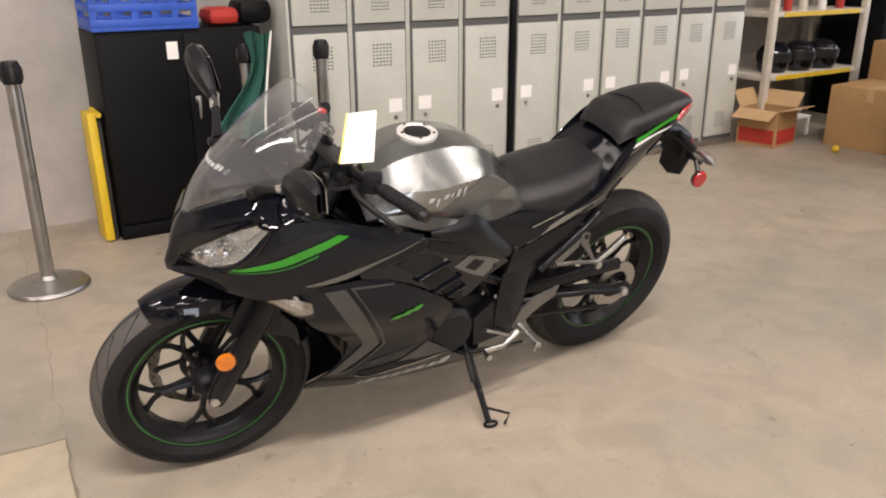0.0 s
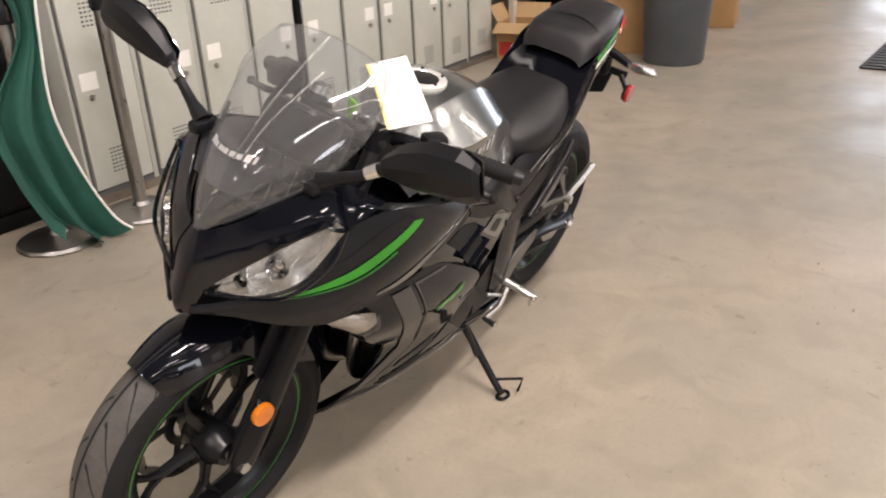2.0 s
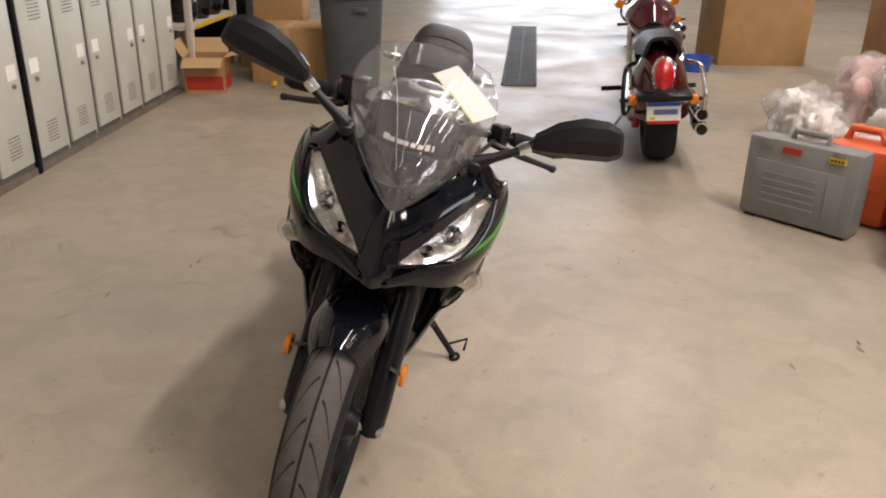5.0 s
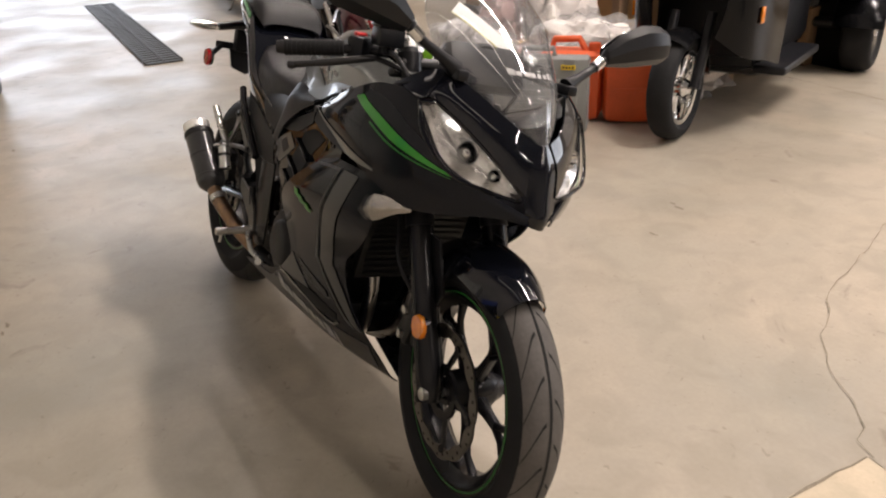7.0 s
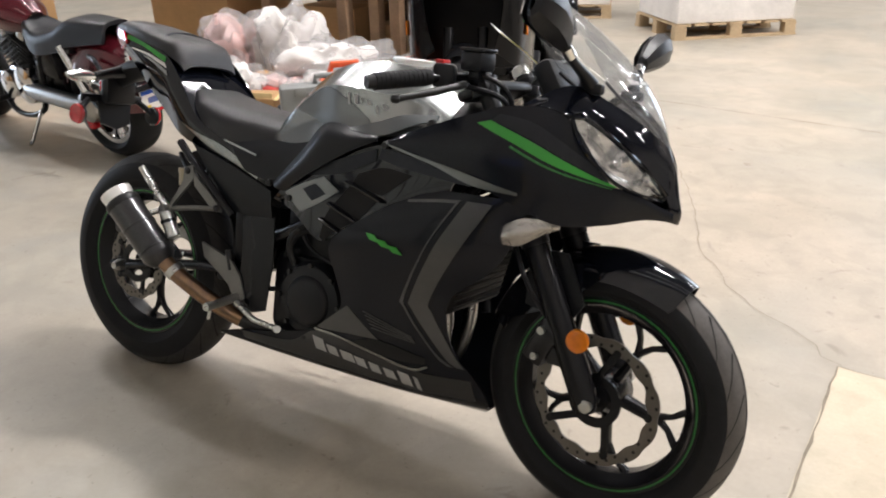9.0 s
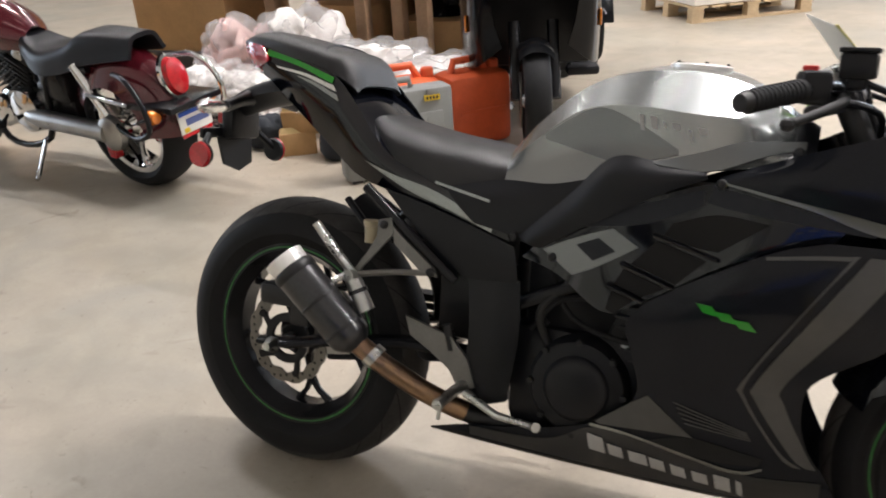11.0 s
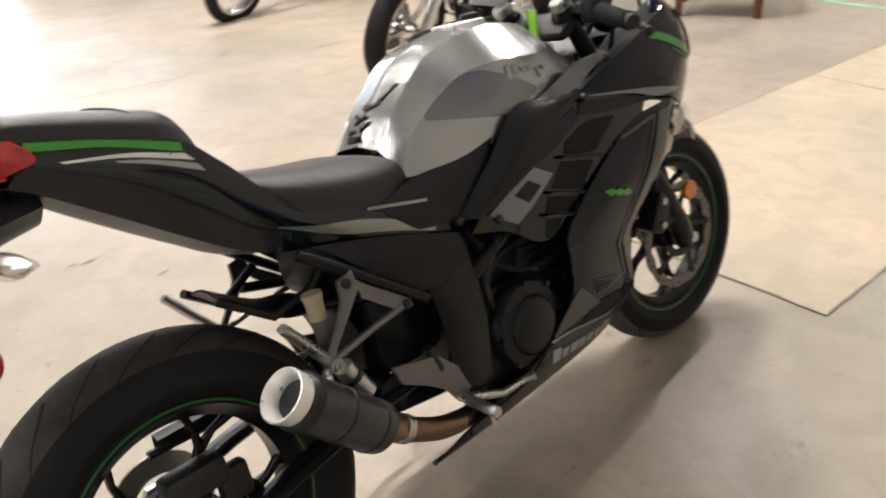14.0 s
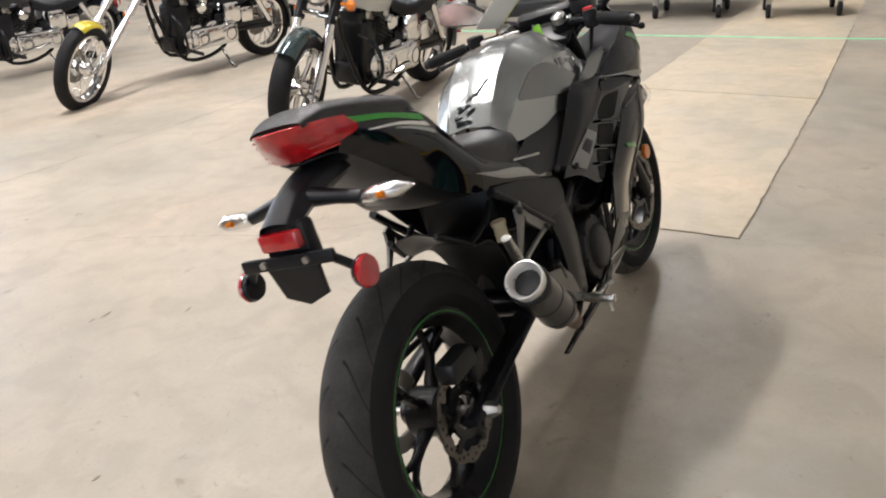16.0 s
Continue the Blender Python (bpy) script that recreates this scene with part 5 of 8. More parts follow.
class Panel:
    """A body panel on the left side, and marks that follow its skin."""

    def __init__(self, rows, nu=28, nv=14):
        self.rows = skin(rows, nu, nv)
        self.P = np.array(skin(self.rows, nu * 4, nv * 4))

    def geo(self, thick=0.004):
        return Geo().grid(self.rows, thick)

    def lift(self, x, z, up=0.0026):
        """The point of the skin beside (x, z)."""
        P = self.P
        d = (P[:, :, 0] - x) ** 2 + (P[:, :, 2] - z) ** 2
        w = 1.0 / (d + 2e-6) ** 2
        k = np.argpartition(d.ravel(), 6)[:6]
        ww = w.ravel()[k]
        y = (P[:, :, 1].ravel()[k] * ww).sum() / ww.sum()
        return (x, y + up, z)

    def mark(self, top, low, n=24, up=0.0026, k=4):
        """A stripe between two lines given in (x, z)."""
        a, b = spline(top, n), spline(low, n)
        rows = []
        for p, q in zip(a, b):
            rows.append([self.lift(p[0] + (q[0] - p[0]) * j / k, p[1] + (q[1] - p[1]) * j / k, up) for j in range(k + 1)])
        return Geo().grid(rows, 0.0012)


# ---- wheels
def wheel(cx, cz, r_tyre, half, rim_half, disc_r, hub_r, name, front):
    steer = front
    R = 0.2159
    w = mp(name, Geo().lathe(
        [(R - 0.012, -rim_half), (R + 0.004, -rim_half), (R + 0.004, -rim_half + 0.006), (R - 0.010, -rim_half + 0.012),
         (R - 0.026, -rim_half * 0.5), (R - 0.028, 0), (R - 0.026, rim_half * 0.5), (R - 0.010, rim_half - 0.012),
         (R + 0.004, rim_half - 0.006), (R + 0.004, rim_half), (R - 0.012, rim_half), (R - 0.022, rim_half - 0.014),
         (R - 0.036, rim_half * 0.45), (R - 0.037, 0), (R - 0.036, -rim_half * 0.45), (R - 0.022, -rim_half + 0.014)],
        y_axis(cx, 0, cz), 72, closed=True), M_FRAME, "gloss black cast alloy rim", fork=steer)
    # tyre: rounded tread over flanks
    prof = []
    for i in range(25):
        a = -1 + 2 * i / 24
        t = a * radians(98)
        y = half * math.sin(t) / math.sin(radians(90)) if abs(a) < 0.92 else half * math.copysign(1, a) * (0.985 - (abs(a) - 0.92) * 1.2)
        depth = r_tyre - (R + 0.002)
        rr = r_tyre - depth * (1 - math.cos(t * 0.92)) * 0.86
        prof.append((rr, y))
    prof = [(R + 0.001, -rim_half + 0.004)] + prof + [(R + 0.001, rim_half - 0.004)]
    tyre = mp("tyre", Geo().lathe(prof, y_axis(cx, 0, cz), 96, closed=True), M_RUBBER, "black road tyre with curved tread grooves", fork=steer, parent=w)
    # scuffed running band
    tp = []
    for i in range(19):
        y = half * 0.80 * (-1 + 2 * i / 18)
        t = math.asin(y / half)
        tp.append((r_tyre - (r_tyre - R - 0.002) * (1 - math.cos(t * 0.92)) * 0.86 + 0.0007, y))
    mp("tread", Geo().lathe(tp + [(r - 0.003, y) for r, y in reversed(tp)], y_axis(cx, 0, cz), 96, closed=True), M_TREADDIRT if front else M_REARTREAD, fork=steer, parent=tyre)
    # tread grooves as thin dark inlays on the crown
    g = Geo()
    n = 22
    Y = y_axis(cx, 0, cz)

    def crown(y, lift=0.0016):
        t = math.asin(max(-1, min(1, y / half)))
        depth = r_tyre - (R + 0.002)
        return r_tyre - depth * (1 - math.cos(t * 0.92)) * 0.86 + lift
    for k in range(n):
        for s in (-1, 1):
            a0 = 2 * math.pi * (k + (0.5 if s > 0 else 0)) / n
            pts = []
            for j in range(7):
                u = j / 6
                y = s * half * (0.16 + 0.66 * u)
                a = a0 + 0.30 * (u ** 1.5) * (1 if front else -1)
                r = crown(y)
                pts.append((r * math.cos(a), r * math.sin(a), y, a, u))
            rows = []
            for x, z, y, a, u in pts:
                wd = 0.0042 * (1 - 0.5 * u) / r_tyre
                r = math.hypot(x, z)
                rows.append([Y @ Vector((r * math.cos(a - wd), r * math.sin(a - wd), y)), Y @ Vector((r * math.cos(a + wd), r * math.sin(a + wd), y))])
            g.grid(rows, 0.0)
    if front:
        rows = []
        for k in range(97):
            a = 2 * math.pi * k / 96
            r = crown(0)
            rows.append([Y @ Vector((r * math.cos(a), r * math.sin(a), -0.0028)), Y @ Vector((r * math.cos(a), r * math.sin(a), 0.0028))])
        g.grid(rows, 0.0)
    mp("tread_groove", g, M_GROOVE, fork=steer, parent=tyre)
    # green pinstripe on each flank of the rim
    for s in (-1, 1):
        h = rim_half + 0.0006
        mp("rim_stripe", Geo().lathe([(R - 0.0065, s * h), (R - 0.003, s * h), (R - 0.003, s * (h - 0.001)), (R - 0.0065, s * (h - 0.001))],
                                     y_axis(cx, 0, cz), 72, closed=True), M_GREEND, "thin green rim stripe", fork=steer, parent=w)
    # five spokes, each forked towards the rim
    for k in range(5):
        a = 2 * math.pi * (k + 0.15) / 5
        g = Geo()
        P = lambda r, da, y=0.0: (r * math.cos(a + da), r * math.sin(a + da), y)
        rk = 0.125
        for y in (0.0,):
            g.tube([P(hub_r * 0.8, 0, y), P(0.085, 0, y), P(rk, 0, y)], [0.0155, 0.0105, 0.0095], 8, y_axis(cx, 0, cz), flat=1.35)
            for s in (-1, 1):
                g.tube([P(rk - 0.008, 0, y), P(0.150, s * 0.11, y), P(R - 0.032, s * 0.255, y)], [0.0088, 0.0066, 0.0085], 8, y_axis(cx, 0, cz), flat=1.35)
        mp("spoke", g, M_FRAME, fork=steer, parent=w)
    mp("hub", Geo().lathe([(0.0, -0.066), (0.028, -0.066), (0.034, -0.05), (hub_r, -0.035), (hub_r, 0.035), (0.034, 0.05), (0.028, 0.066), (0, 0.066)],
                          y_axis(cx, 0, cz), 32), M_FRAME, fork=steer, parent=w)
    return w


def petal_disc(cx, y, cz, r_out, r_in, parent, fork):
    """A wavy brake disc with drilled marks and a dark carrier."""
    n = 120
    outer, inner = [], []
    for k in range(n):
        a = 2 * math.pi * k / n
        ro = r_out - 0.0045 * (0.5 + 0.5 * math.cos(12 * a)) ** 2
        ri = r_in + 0.0035 * math.cos(12 * a)
        outer.append((ro * math.cos(a), ro * math.sin(a)))
        inner.append((ri * math.cos(a), ri * math.sin(a)))
    vs = [(x, z, h) for h in (-0.0022, 0.0022) for ring in (outer, inner) for x, z in ring]
    fs = []
    for k in range(n):
        j = (k + 1) % n
        fs += [(k, j, n + j, n + k), (2 * n + j, 2 * n + k, 3 * n + k, 3 * n + j), (j, k, 2 * n + k, 2 * n + j), (n + k, n + j, 3 * n + j, 3 * n + k)]
    d = mp("brake_disc", Geo().add(vs, fs, y_axis(cx, y, cz)), M_DISC, "drilled petal brake disc", fork=fork, parent=parent)
    for k in range(36):
        a = 2 * math.pi * k / 36
        r = r_in + (r_out - r_in) * (0.3, 0.52, 0.74)[k % 3]
        hole = Geo().lathe([(0, -0.0027), (0.0036, -0.0027), (0.0036, 0.0027), (0, 0.0027)], y_axis(cx, y, cz) @ Matrix.Translation((r * math.cos(a), r * math.sin(a), 0)), 8)
        mp("disc_hole", hole, M_GROOVE, fork=fork, parent=d)
    g = Geo()
    for k in range(5):
        a = 2 * math.pi * k / 5
        g.tube([(0.05 * math.cos(a - 0.3), 0.05 * math.sin(a - 0.3), 0), ((r_in + 0.004) * math.cos(a), (r_in + 0.004) * math.sin(a), 0)], 0.009, 8, y_axis(cx, y, cz), flat=0.5)
        g.lathe([(0, -0.006), (0.009, -0.006), (0.009, 0.006), (0, 0.006)], y_axis(cx, y, cz) @ Matrix.Translation(((r_in + 0.003) * math.cos(a), (r_in + 0.003) * math.sin(a), 0)), 12)
    g.lathe([(0.04, -0.004), (0.06, -0.004), (0.06, 0.004), (0.04, 0.004)], y_axis(cx, y, cz), 32, closed=True)
    mp("disc_carrier", g, M_FRAME, fork=fork, parent=d)


FX, FZ, RX, RZ = 1.405, 0.296, -0.030, 0.314
wf = wheel(FX, FZ, 0.296, 0.057, 0.041, 0.145, 0.045, "front_wheel", True)
wr = wheel(RX, RZ, 0.324, 0.075, 0.054, 0.11, 0.055, "rear_wheel", False)
petal_disc(FX, -0.068, FZ, 0.145, 0.118, wf, True)
petal_disc(RX, -0.082, RZ, 0.110, 0.082, wr, False)

# ---- fork, axle, brake
for s in (1, -1):
    y = s * 0.092
    leg = mp("fork_leg", Geo().tube([(1.398, y, 0.275), (1.393, y, 0.30), (1.372, y, 0.345), (1.262, y, 0.56), (1.235, y, 0.612)],
                                    [0.022, 0.030, 0.031, 0.0285, 0.0285], 18), M_FRAME, "black fork slider", fork=True)
    mp("fork_tube", Geo().tube([(1.24, y, 0.60), (1.06, y, 0.955)], 0.0205, 16), M_DMETAL, fork=True, parent=leg)
    mp("dust_seal", Geo().tube([(1.237, y, 0.606), (1.226, y, 0.628)], 0.0315, 16), M_SATIN, fork=True, parent=leg)
    # round amber side reflector on a short bolt
    m = y_axis(1.379, s * 0.134, 0.438)
    rf = mp("side_reflector", Geo().lathe([(0, -0.006), (0.024, -0.006), (0.026, 0.0), (0.024, 0.006), (0, 0.008)], m @ Matrix.Scale(s, 4, (0, 0, 1)), 24), M_AMBER,
            "round amber side reflector", fork=True)
    mp("reflector_bolt", Geo().tube([(1.36, s * 0.10, 0.438), (1.379, s * 0.131, 0.438)], 0.0045, 8), M_ALU, fork=True, parent=rf)
    mp("reflector_bracket", Geo().tube([(1.325, s * 0.102, 0.44), (1.365, s * 0.104, 0.438)], 0.009, 8, flat=0.4), M_FRAME, fork=True, parent=rf)
mp("front_axle", Geo().tube([(FX, -0.118, FZ), (FX, 0.118, FZ)], 0.010, 14).lathe([(0, 0), (0.014, 0), (0.014, 0.012), (0.008, 0.014), (0, 0.014)], y_axis(FX, 0.108, FZ), 6)
   .lathe([(0, -0.014), (0.008, -0.014), (0.014, -0.012), (0.014, 0), (0, 0)], y_axis(FX, -0.108, FZ), 12), M_ALU, "bare steel axle", fork=True)
cal = mp("front_caliper", Geo().box((1.288, -0.088, 0.405), (0.055, 0.062, 0.11), Matrix.Translation((1.288, -0.088, 0.405)) @ Matrix.Rotation(radians(28), 4, "Y") @ Matrix.Translation((-1.288, 0.088, -0.405)), 0.012)
         .box((1.325, -0.10, 0.385), (0.05, 0.022, 0.05), None, 0.006), M_DMETAL, "black brake caliper", fork=True)
for bx, bz in ((1.288, 0.435), (1.278, 0.375)):
    mp("caliper_bolt", Geo().lathe([(0, -0.01), (0.009, -0.01), (0.009, 0), (0, 0)], y_axis(bx, -0.118, bz), 10), M_ALU, fork=True, parent=cal)
mp("brake_hose", Geo().tube(spline([(1.285, -0.10, 0.46), (1.25, -0.135, 0.53), (1.20, -0.125, 0.62), (1.15, -0.10, 0.74)], 16), 0.0055, 8), M_SATIN, fork=True)


# ---- front mudguard
def fender_rows():
    rows = []
    for i in range(29):
        a = radians(-67 + 97 * i / 28)   # from the rear, over the top, to the front tip
        u = i / 28
        w = 0.083 - 0.030 * max(0, (u - 0.72) / 0.28) ** 2 - 0.012 * (1 - u)
        r = 0.318 + 0.006 * math.sin(math.pi * u)
        row = []
        for j in range(13):
            b = -1 + 2 * j / 12
            drop = 0.050 * abs(b) ** 2.6 + 0.012 * (abs(b) > 0.9)
            if abs(u - 0.36) < 0.28:
                drop += 0.045 * max(0, abs(b) - 0.6) / 0.4 * (1 - (abs(u - 0.36) / 0.28) ** 2)
            rr = r - drop
            row.append((FX + rr * math.sin(a), w * b, FZ + rr * math.cos(a)))
        rows.append(row)
    return rows


mp("front_mudguard", Geo().grid(fender_rows(), 0.003), M_GLOSS, "gloss black front mudguard", fork=True)
both("mudguard_bracket", lambda: Geo().side([(1.22, 0.47), (1.33, 0.45), (1.36, 0.50), (1.31, 0.60), (1.22, 0.60)], 0.074, 0.080), M_SATIN, fork=True)

# ---- upper side fairing with green stripe
UP = Panel([
    [(0.90, 0.212, 0.787), (0.90, 0.216, 0.785), (0.90, 0.219, 0.782), (0.90, 0.221, 0.780)],
    [(1.00, 0.225, 0.826), (1.00, 0.236, 0.806), (1.00, 0.240, 0.788), (1.00, 0.239, 0.766)],
    [(1.10, 0.236, 0.860), (1.10, 0.247, 0.824), (1.10, 0.252, 0.780), (1.10, 0.244, 0.738)],
    [(1.20, 0.230, 0.890), (1.20, 0.244, 0.838), (1.20, 0.249, 0.772), (1.20, 0.237, 0.706)],
    [(1.30, 0.206, 0.880), (1.30, 0.220, 0.825), (1.30, 0.222, 0.752), (1.30, 0.196, 0.668)],
    [(1.38, 0.172, 0.782), (1.38, 0.174, 0.755), (1.38, 0.166, 0.715), (1.38, 0.146, 0.675)],
    [(1.445, 0.090, 0.735), (1.445, 0.094, 0.725), (1.445, 0.090, 0.710), (1.445, 0.080, 0.692)],
    [(1.490, 0.026, 0.708), (1.490, 0.030, 0.703), (1.490, 0.030, 0.696), (1.490, 0.024, 0.690)]], 40, 18)
for s in (1, -1):
    g = UP.geo()
    up = mp("upper_fairing", g if s > 0 else g.flip(), M_METBLACK, "metallic black upper fairing panel")
    g = UP.mark([(1.160, 0.857), (1.245, 0.827), (1.320, 0.793), (1.402, 0.756)], [(1.131, 0.8490), (1.217, 0.8170), (1.299, 0.7835), (1.399, 0.7540)])
    mp("green_stripe", g if s > 0 else g.flip(), M_GREEN, "tapering green stripe", parent=up)
    g = UP.mark([(1.210, 0.8130), (1.294, 0.7790), (1.396, 0.7518)], [(1.207, 0.8095), (1.291, 0.7758), (1.396, 0.7502)], up=0.0026)
    mp("thin_stripe", g if s > 0 else g.flip(), M_GREEND, parent=up)
    g = UP.mark([(1.175, 0.872), (1.25, 0.860), (1.33, 0.815), (1.42, 0.752)], [(1.162, 0.858), (1.25, 0.828), (1.33, 0.791), (1.42, 0.750)], up=0.0016)
    mp("charcoal_band", g if s > 0 else g.flip(), M_MATTE, parent=up)
    g = UP.mark([(0.912, 0.7795), (1.04, 0.759), (1.117, 0.746), (1.231, 0.722)], [(0.912, 0.7765), (1.04, 0.751), (1.130, 0.724), (1.231, 0.7165)])
    mp("spear_stripe", g if s > 0 else g.flip(), M_TANKD, "pale grey spear stripe", parent=up)

# ---- main side fairing
SIDE = Panel([
    [(1.05, 0.232, 0.702), (1.10, 0.238, 0.704), (1.16, 0.236, 0.705), (1.22, 0.228, 0.705), (1.275, 0.205, 0.702)],
    [(0.965, 0.236, 0.664), (1.03, 0.243, 0.666), (1.10, 0.244, 0.667), (1.17, 0.236, 0.667), (1.235, 0.214, 0.665)],
    [(0.842, 0.236, 0.592), (0.93, 0.246, 0.592), (1.02, 0.246, 0.592), (1.12, 0.238, 0.592), (1.214, 0.210, 0.592)],
    [(0.778, 0.228, 0.532), (0.87, 0.236, 0.532), (0.97, 0.232, 0.532), (1.08, 0.220, 0.532), (1.165, 0.196, 0.534)],
    [(0.790, 0.210, 0.462), (0.86, 0.214, 0.462), (0.94, 0.208, 0.462), (1.01, 0.198, 0.462), (1.078, 0.178, 0.462)],
    [(0.800, 0.192, 0.392), (0.86, 0.194, 0.392), (0.93, 0.188, 0.392), (1.00, 0.178, 0.392), (1.068, 0.158, 0.392)],
    [(0.755, 0.180, 0.330), (0.83, 0.180, 0.330), (0.92, 0.172, 0.330), (1.00, 0.160, 0.330), (1.085, 0.136, 0.330)],
    [(0.640, 0.172, 0.282), (0.75, 0.170, 0.282), (0.87, 0.158, 0.280), (0.99, 0.142, 0.278), (1.118, 0.106, 0.276)],
    [(0.470, 0.160, 0.242), (0.63, 0.156, 0.240), (0.80, 0.142, 0.236), (0.97, 0.118, 0.232), (1.138, 0.074, 0.230)],
    [(0.392, 0.148, 0.214), (0.57, 0.136, 0.205), (0.76, 0.118, 0.198), (0.95, 0.088, 0.188), (1.140, 0.040, 0.186)],
    [(0.392, 0.128, 0.205), (0.57, 0.100, 0.188), (0.76, 0.075, 0.176), (0.94, 0.040, 0.166), (1.120, 0.004, 0.160)]], 56, 30)
for s in (1, -1):
    fl = lambda g: g if s > 0 else g.flip()
    sd = mp("side_fairing", fl(SIDE.geo(-0.004)), M_METBLACK, "metallic black side fairing with grey V stripes")
    # bent V stripes
    for k, (a, b) in enumerate(((0.0, 0.045), (-0.020, -0.012))):
        g = SIDE.mark([(1.128 + a, 0.690), (1.060 + a, 0.580), (0.992 + a, 0.455), (0.995 + a, 0.420), (1.060 + a, 0.318), (1.085 + a, 0.295)],
                      [(1.128 + b * 1.2, 0.690), (1.064 + b * 1.25, 0.590), (0.992 + b, 0.458), (0.996 + b, 0.415), (1.050 + b * 0.75, 0.325), (1.085 + b * 0.4, 0.293)], 40)
        mp("v_stripe", fl(g), M_STRIPE, parent=sd)
    g = SIDE.mark([(0.985, 0.672), (1.06, 0.684), (1.115, 0.690)], [(0.985, 0.667), (1.06, 0.678), (1.10, 0.682)], 12)
    mp("v_stripe", fl(g), M_STRIPE, parent=sd)
    # stylised green mark, drawn as slanted bars
    for k in range(3):
        x0, z0 = 0.890 + 0.029 * k, 0.584 - 0.009 * k
        g = SIDE.mark([(x0, z0), (x0 + 0.024, z0 - 0.001)], [(x0 + 0.012, z0 - 0.014), (x0 + 0.038, z0 - 0.017)], 6, up=0.0045)
        mp("green_mark", fl(g), M_GREEN, "slanted green mark", parent=sd)
    # grey belly band with pale name bars
    g = SIDE.mark([(0.728, 0.319), (0.780, 0.362), (0.821, 0.394)], [(0.737, 0.315), (0.820, 0.322), (0.901, 0.325)], 14, k=8)
    mp("belly_wedge", fl(g), M_STRIPE, "grey belly wedge", parent=sd)
    g = SIDE.mark([(0.475, 0.243), (0.632, 0.256), (0.718, 0.303), (0.800, 0.300), (0.967, 0.262), (1.115, 0.262)], [(0.475, 0.222), (0.63, 0.216), (0.75, 0.210), (0.85, 0.206), (0.98, 0.200), (1.115, 0.204)], 30, k=8)
    bb = mp("belly_band", fl(g), M_TANKDK, "dark grey belly panel", parent=sd)
    for k, (w_, h_) in enumerate(((0.030, 0.036), (0.026, 0.025), (0.032, 0.025), (0.026, 0.025), (0.025, 0.025), (0.026, 0.025), (0.027, 0.036), (0.010, 0.036))):
        x0 = 0.716 + 0.0375 * k
        z0 = 0.293 - 0.0068 * k - (0.008 if h_ < 0.03 else 0)
        g = SIDE.mark([(x0, z0), (x0 + w_, z0 - 0.0045)], [(x0 + 0.004, z0 - h_), (x0 + 0.004 + w_, z0 - h_ - 0.0045)], 5, up=0.0062)
        mp("name_bar", fl(g), M_NAME, "pale name bar", parent=sd)
    g = SIDE.mark([(0.719, 0.314), (0.801, 0.308), (0.967, 0.270), (1.019, 0.284)], [(0.719, 0.308), (0.801, 0.302), (0.967, 0.262), (1.019, 0.277)], 20, up=0.0034)
    mp("silver_line", fl(g), M_TANK, parent=sd)
    # black mark on the unbroken skin, painting the shade of a recess
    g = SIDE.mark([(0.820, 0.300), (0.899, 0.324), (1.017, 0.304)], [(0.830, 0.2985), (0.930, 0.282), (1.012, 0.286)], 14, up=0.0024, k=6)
    mp("belly_recess", fl(g), M_HOLESHADE, parent=sd)
    for k in range(5):
        x0, z0 = 0.866 + 0.005 * k, 0.392 - 0.0095 * k
        g = SIDE.mark([(x0, z0), (0.988 + 0.002 * k, 0.354 - 0.0035 * k)], [(x0, z0 - 0.0026), (0.988 + 0.002 * k, 0.3520 - 0.0035 * k)], 10, up=0.003, k=1)
        mp("gill_line", fl(g), M_STRIPE, parent=sd)
    # clear turn lamp set into the panel
    rows = skin([[(1.205, 0.234, 0.652), (1.205, 0.240, 0.630), (1.205, 0.228, 0.612)],
                 [(1.240, 0.236, 0.672), (1.240, 0.246, 0.642), (1.240, 0.228, 0.616)],
                 [(1.280, 0.216, 0.674), (1.280, 0.222, 0.656), (1.280, 0.210, 0.642)],
                 [(1.307, 0.188, 0.664), (1.307, 0.189, 0.660), (1.307, 0.186, 0.656)]], 14, 9)
    tl = mp("turn_lamp", fl(Geo().grid(rows)), M_LENS, "clear front turn lamp")
    r2 = [[(p[0], p[1] - 0.012, p[2]) for p in r] for r in rows]
    mp("lamp_reflector", fl(Geo().grid(r2, 0.003)), M_TURNREF, parent=tl)
    mp("bulb", fl(Geo().lathe([(0, 0), (0.008, 0.002), (0.009, 0.012), (0.005, 0.02), (0, 0.022)], y_axis(1.245, 0.208, 0.644), 14)), M_AMBER, "amber bulb", parent=tl)

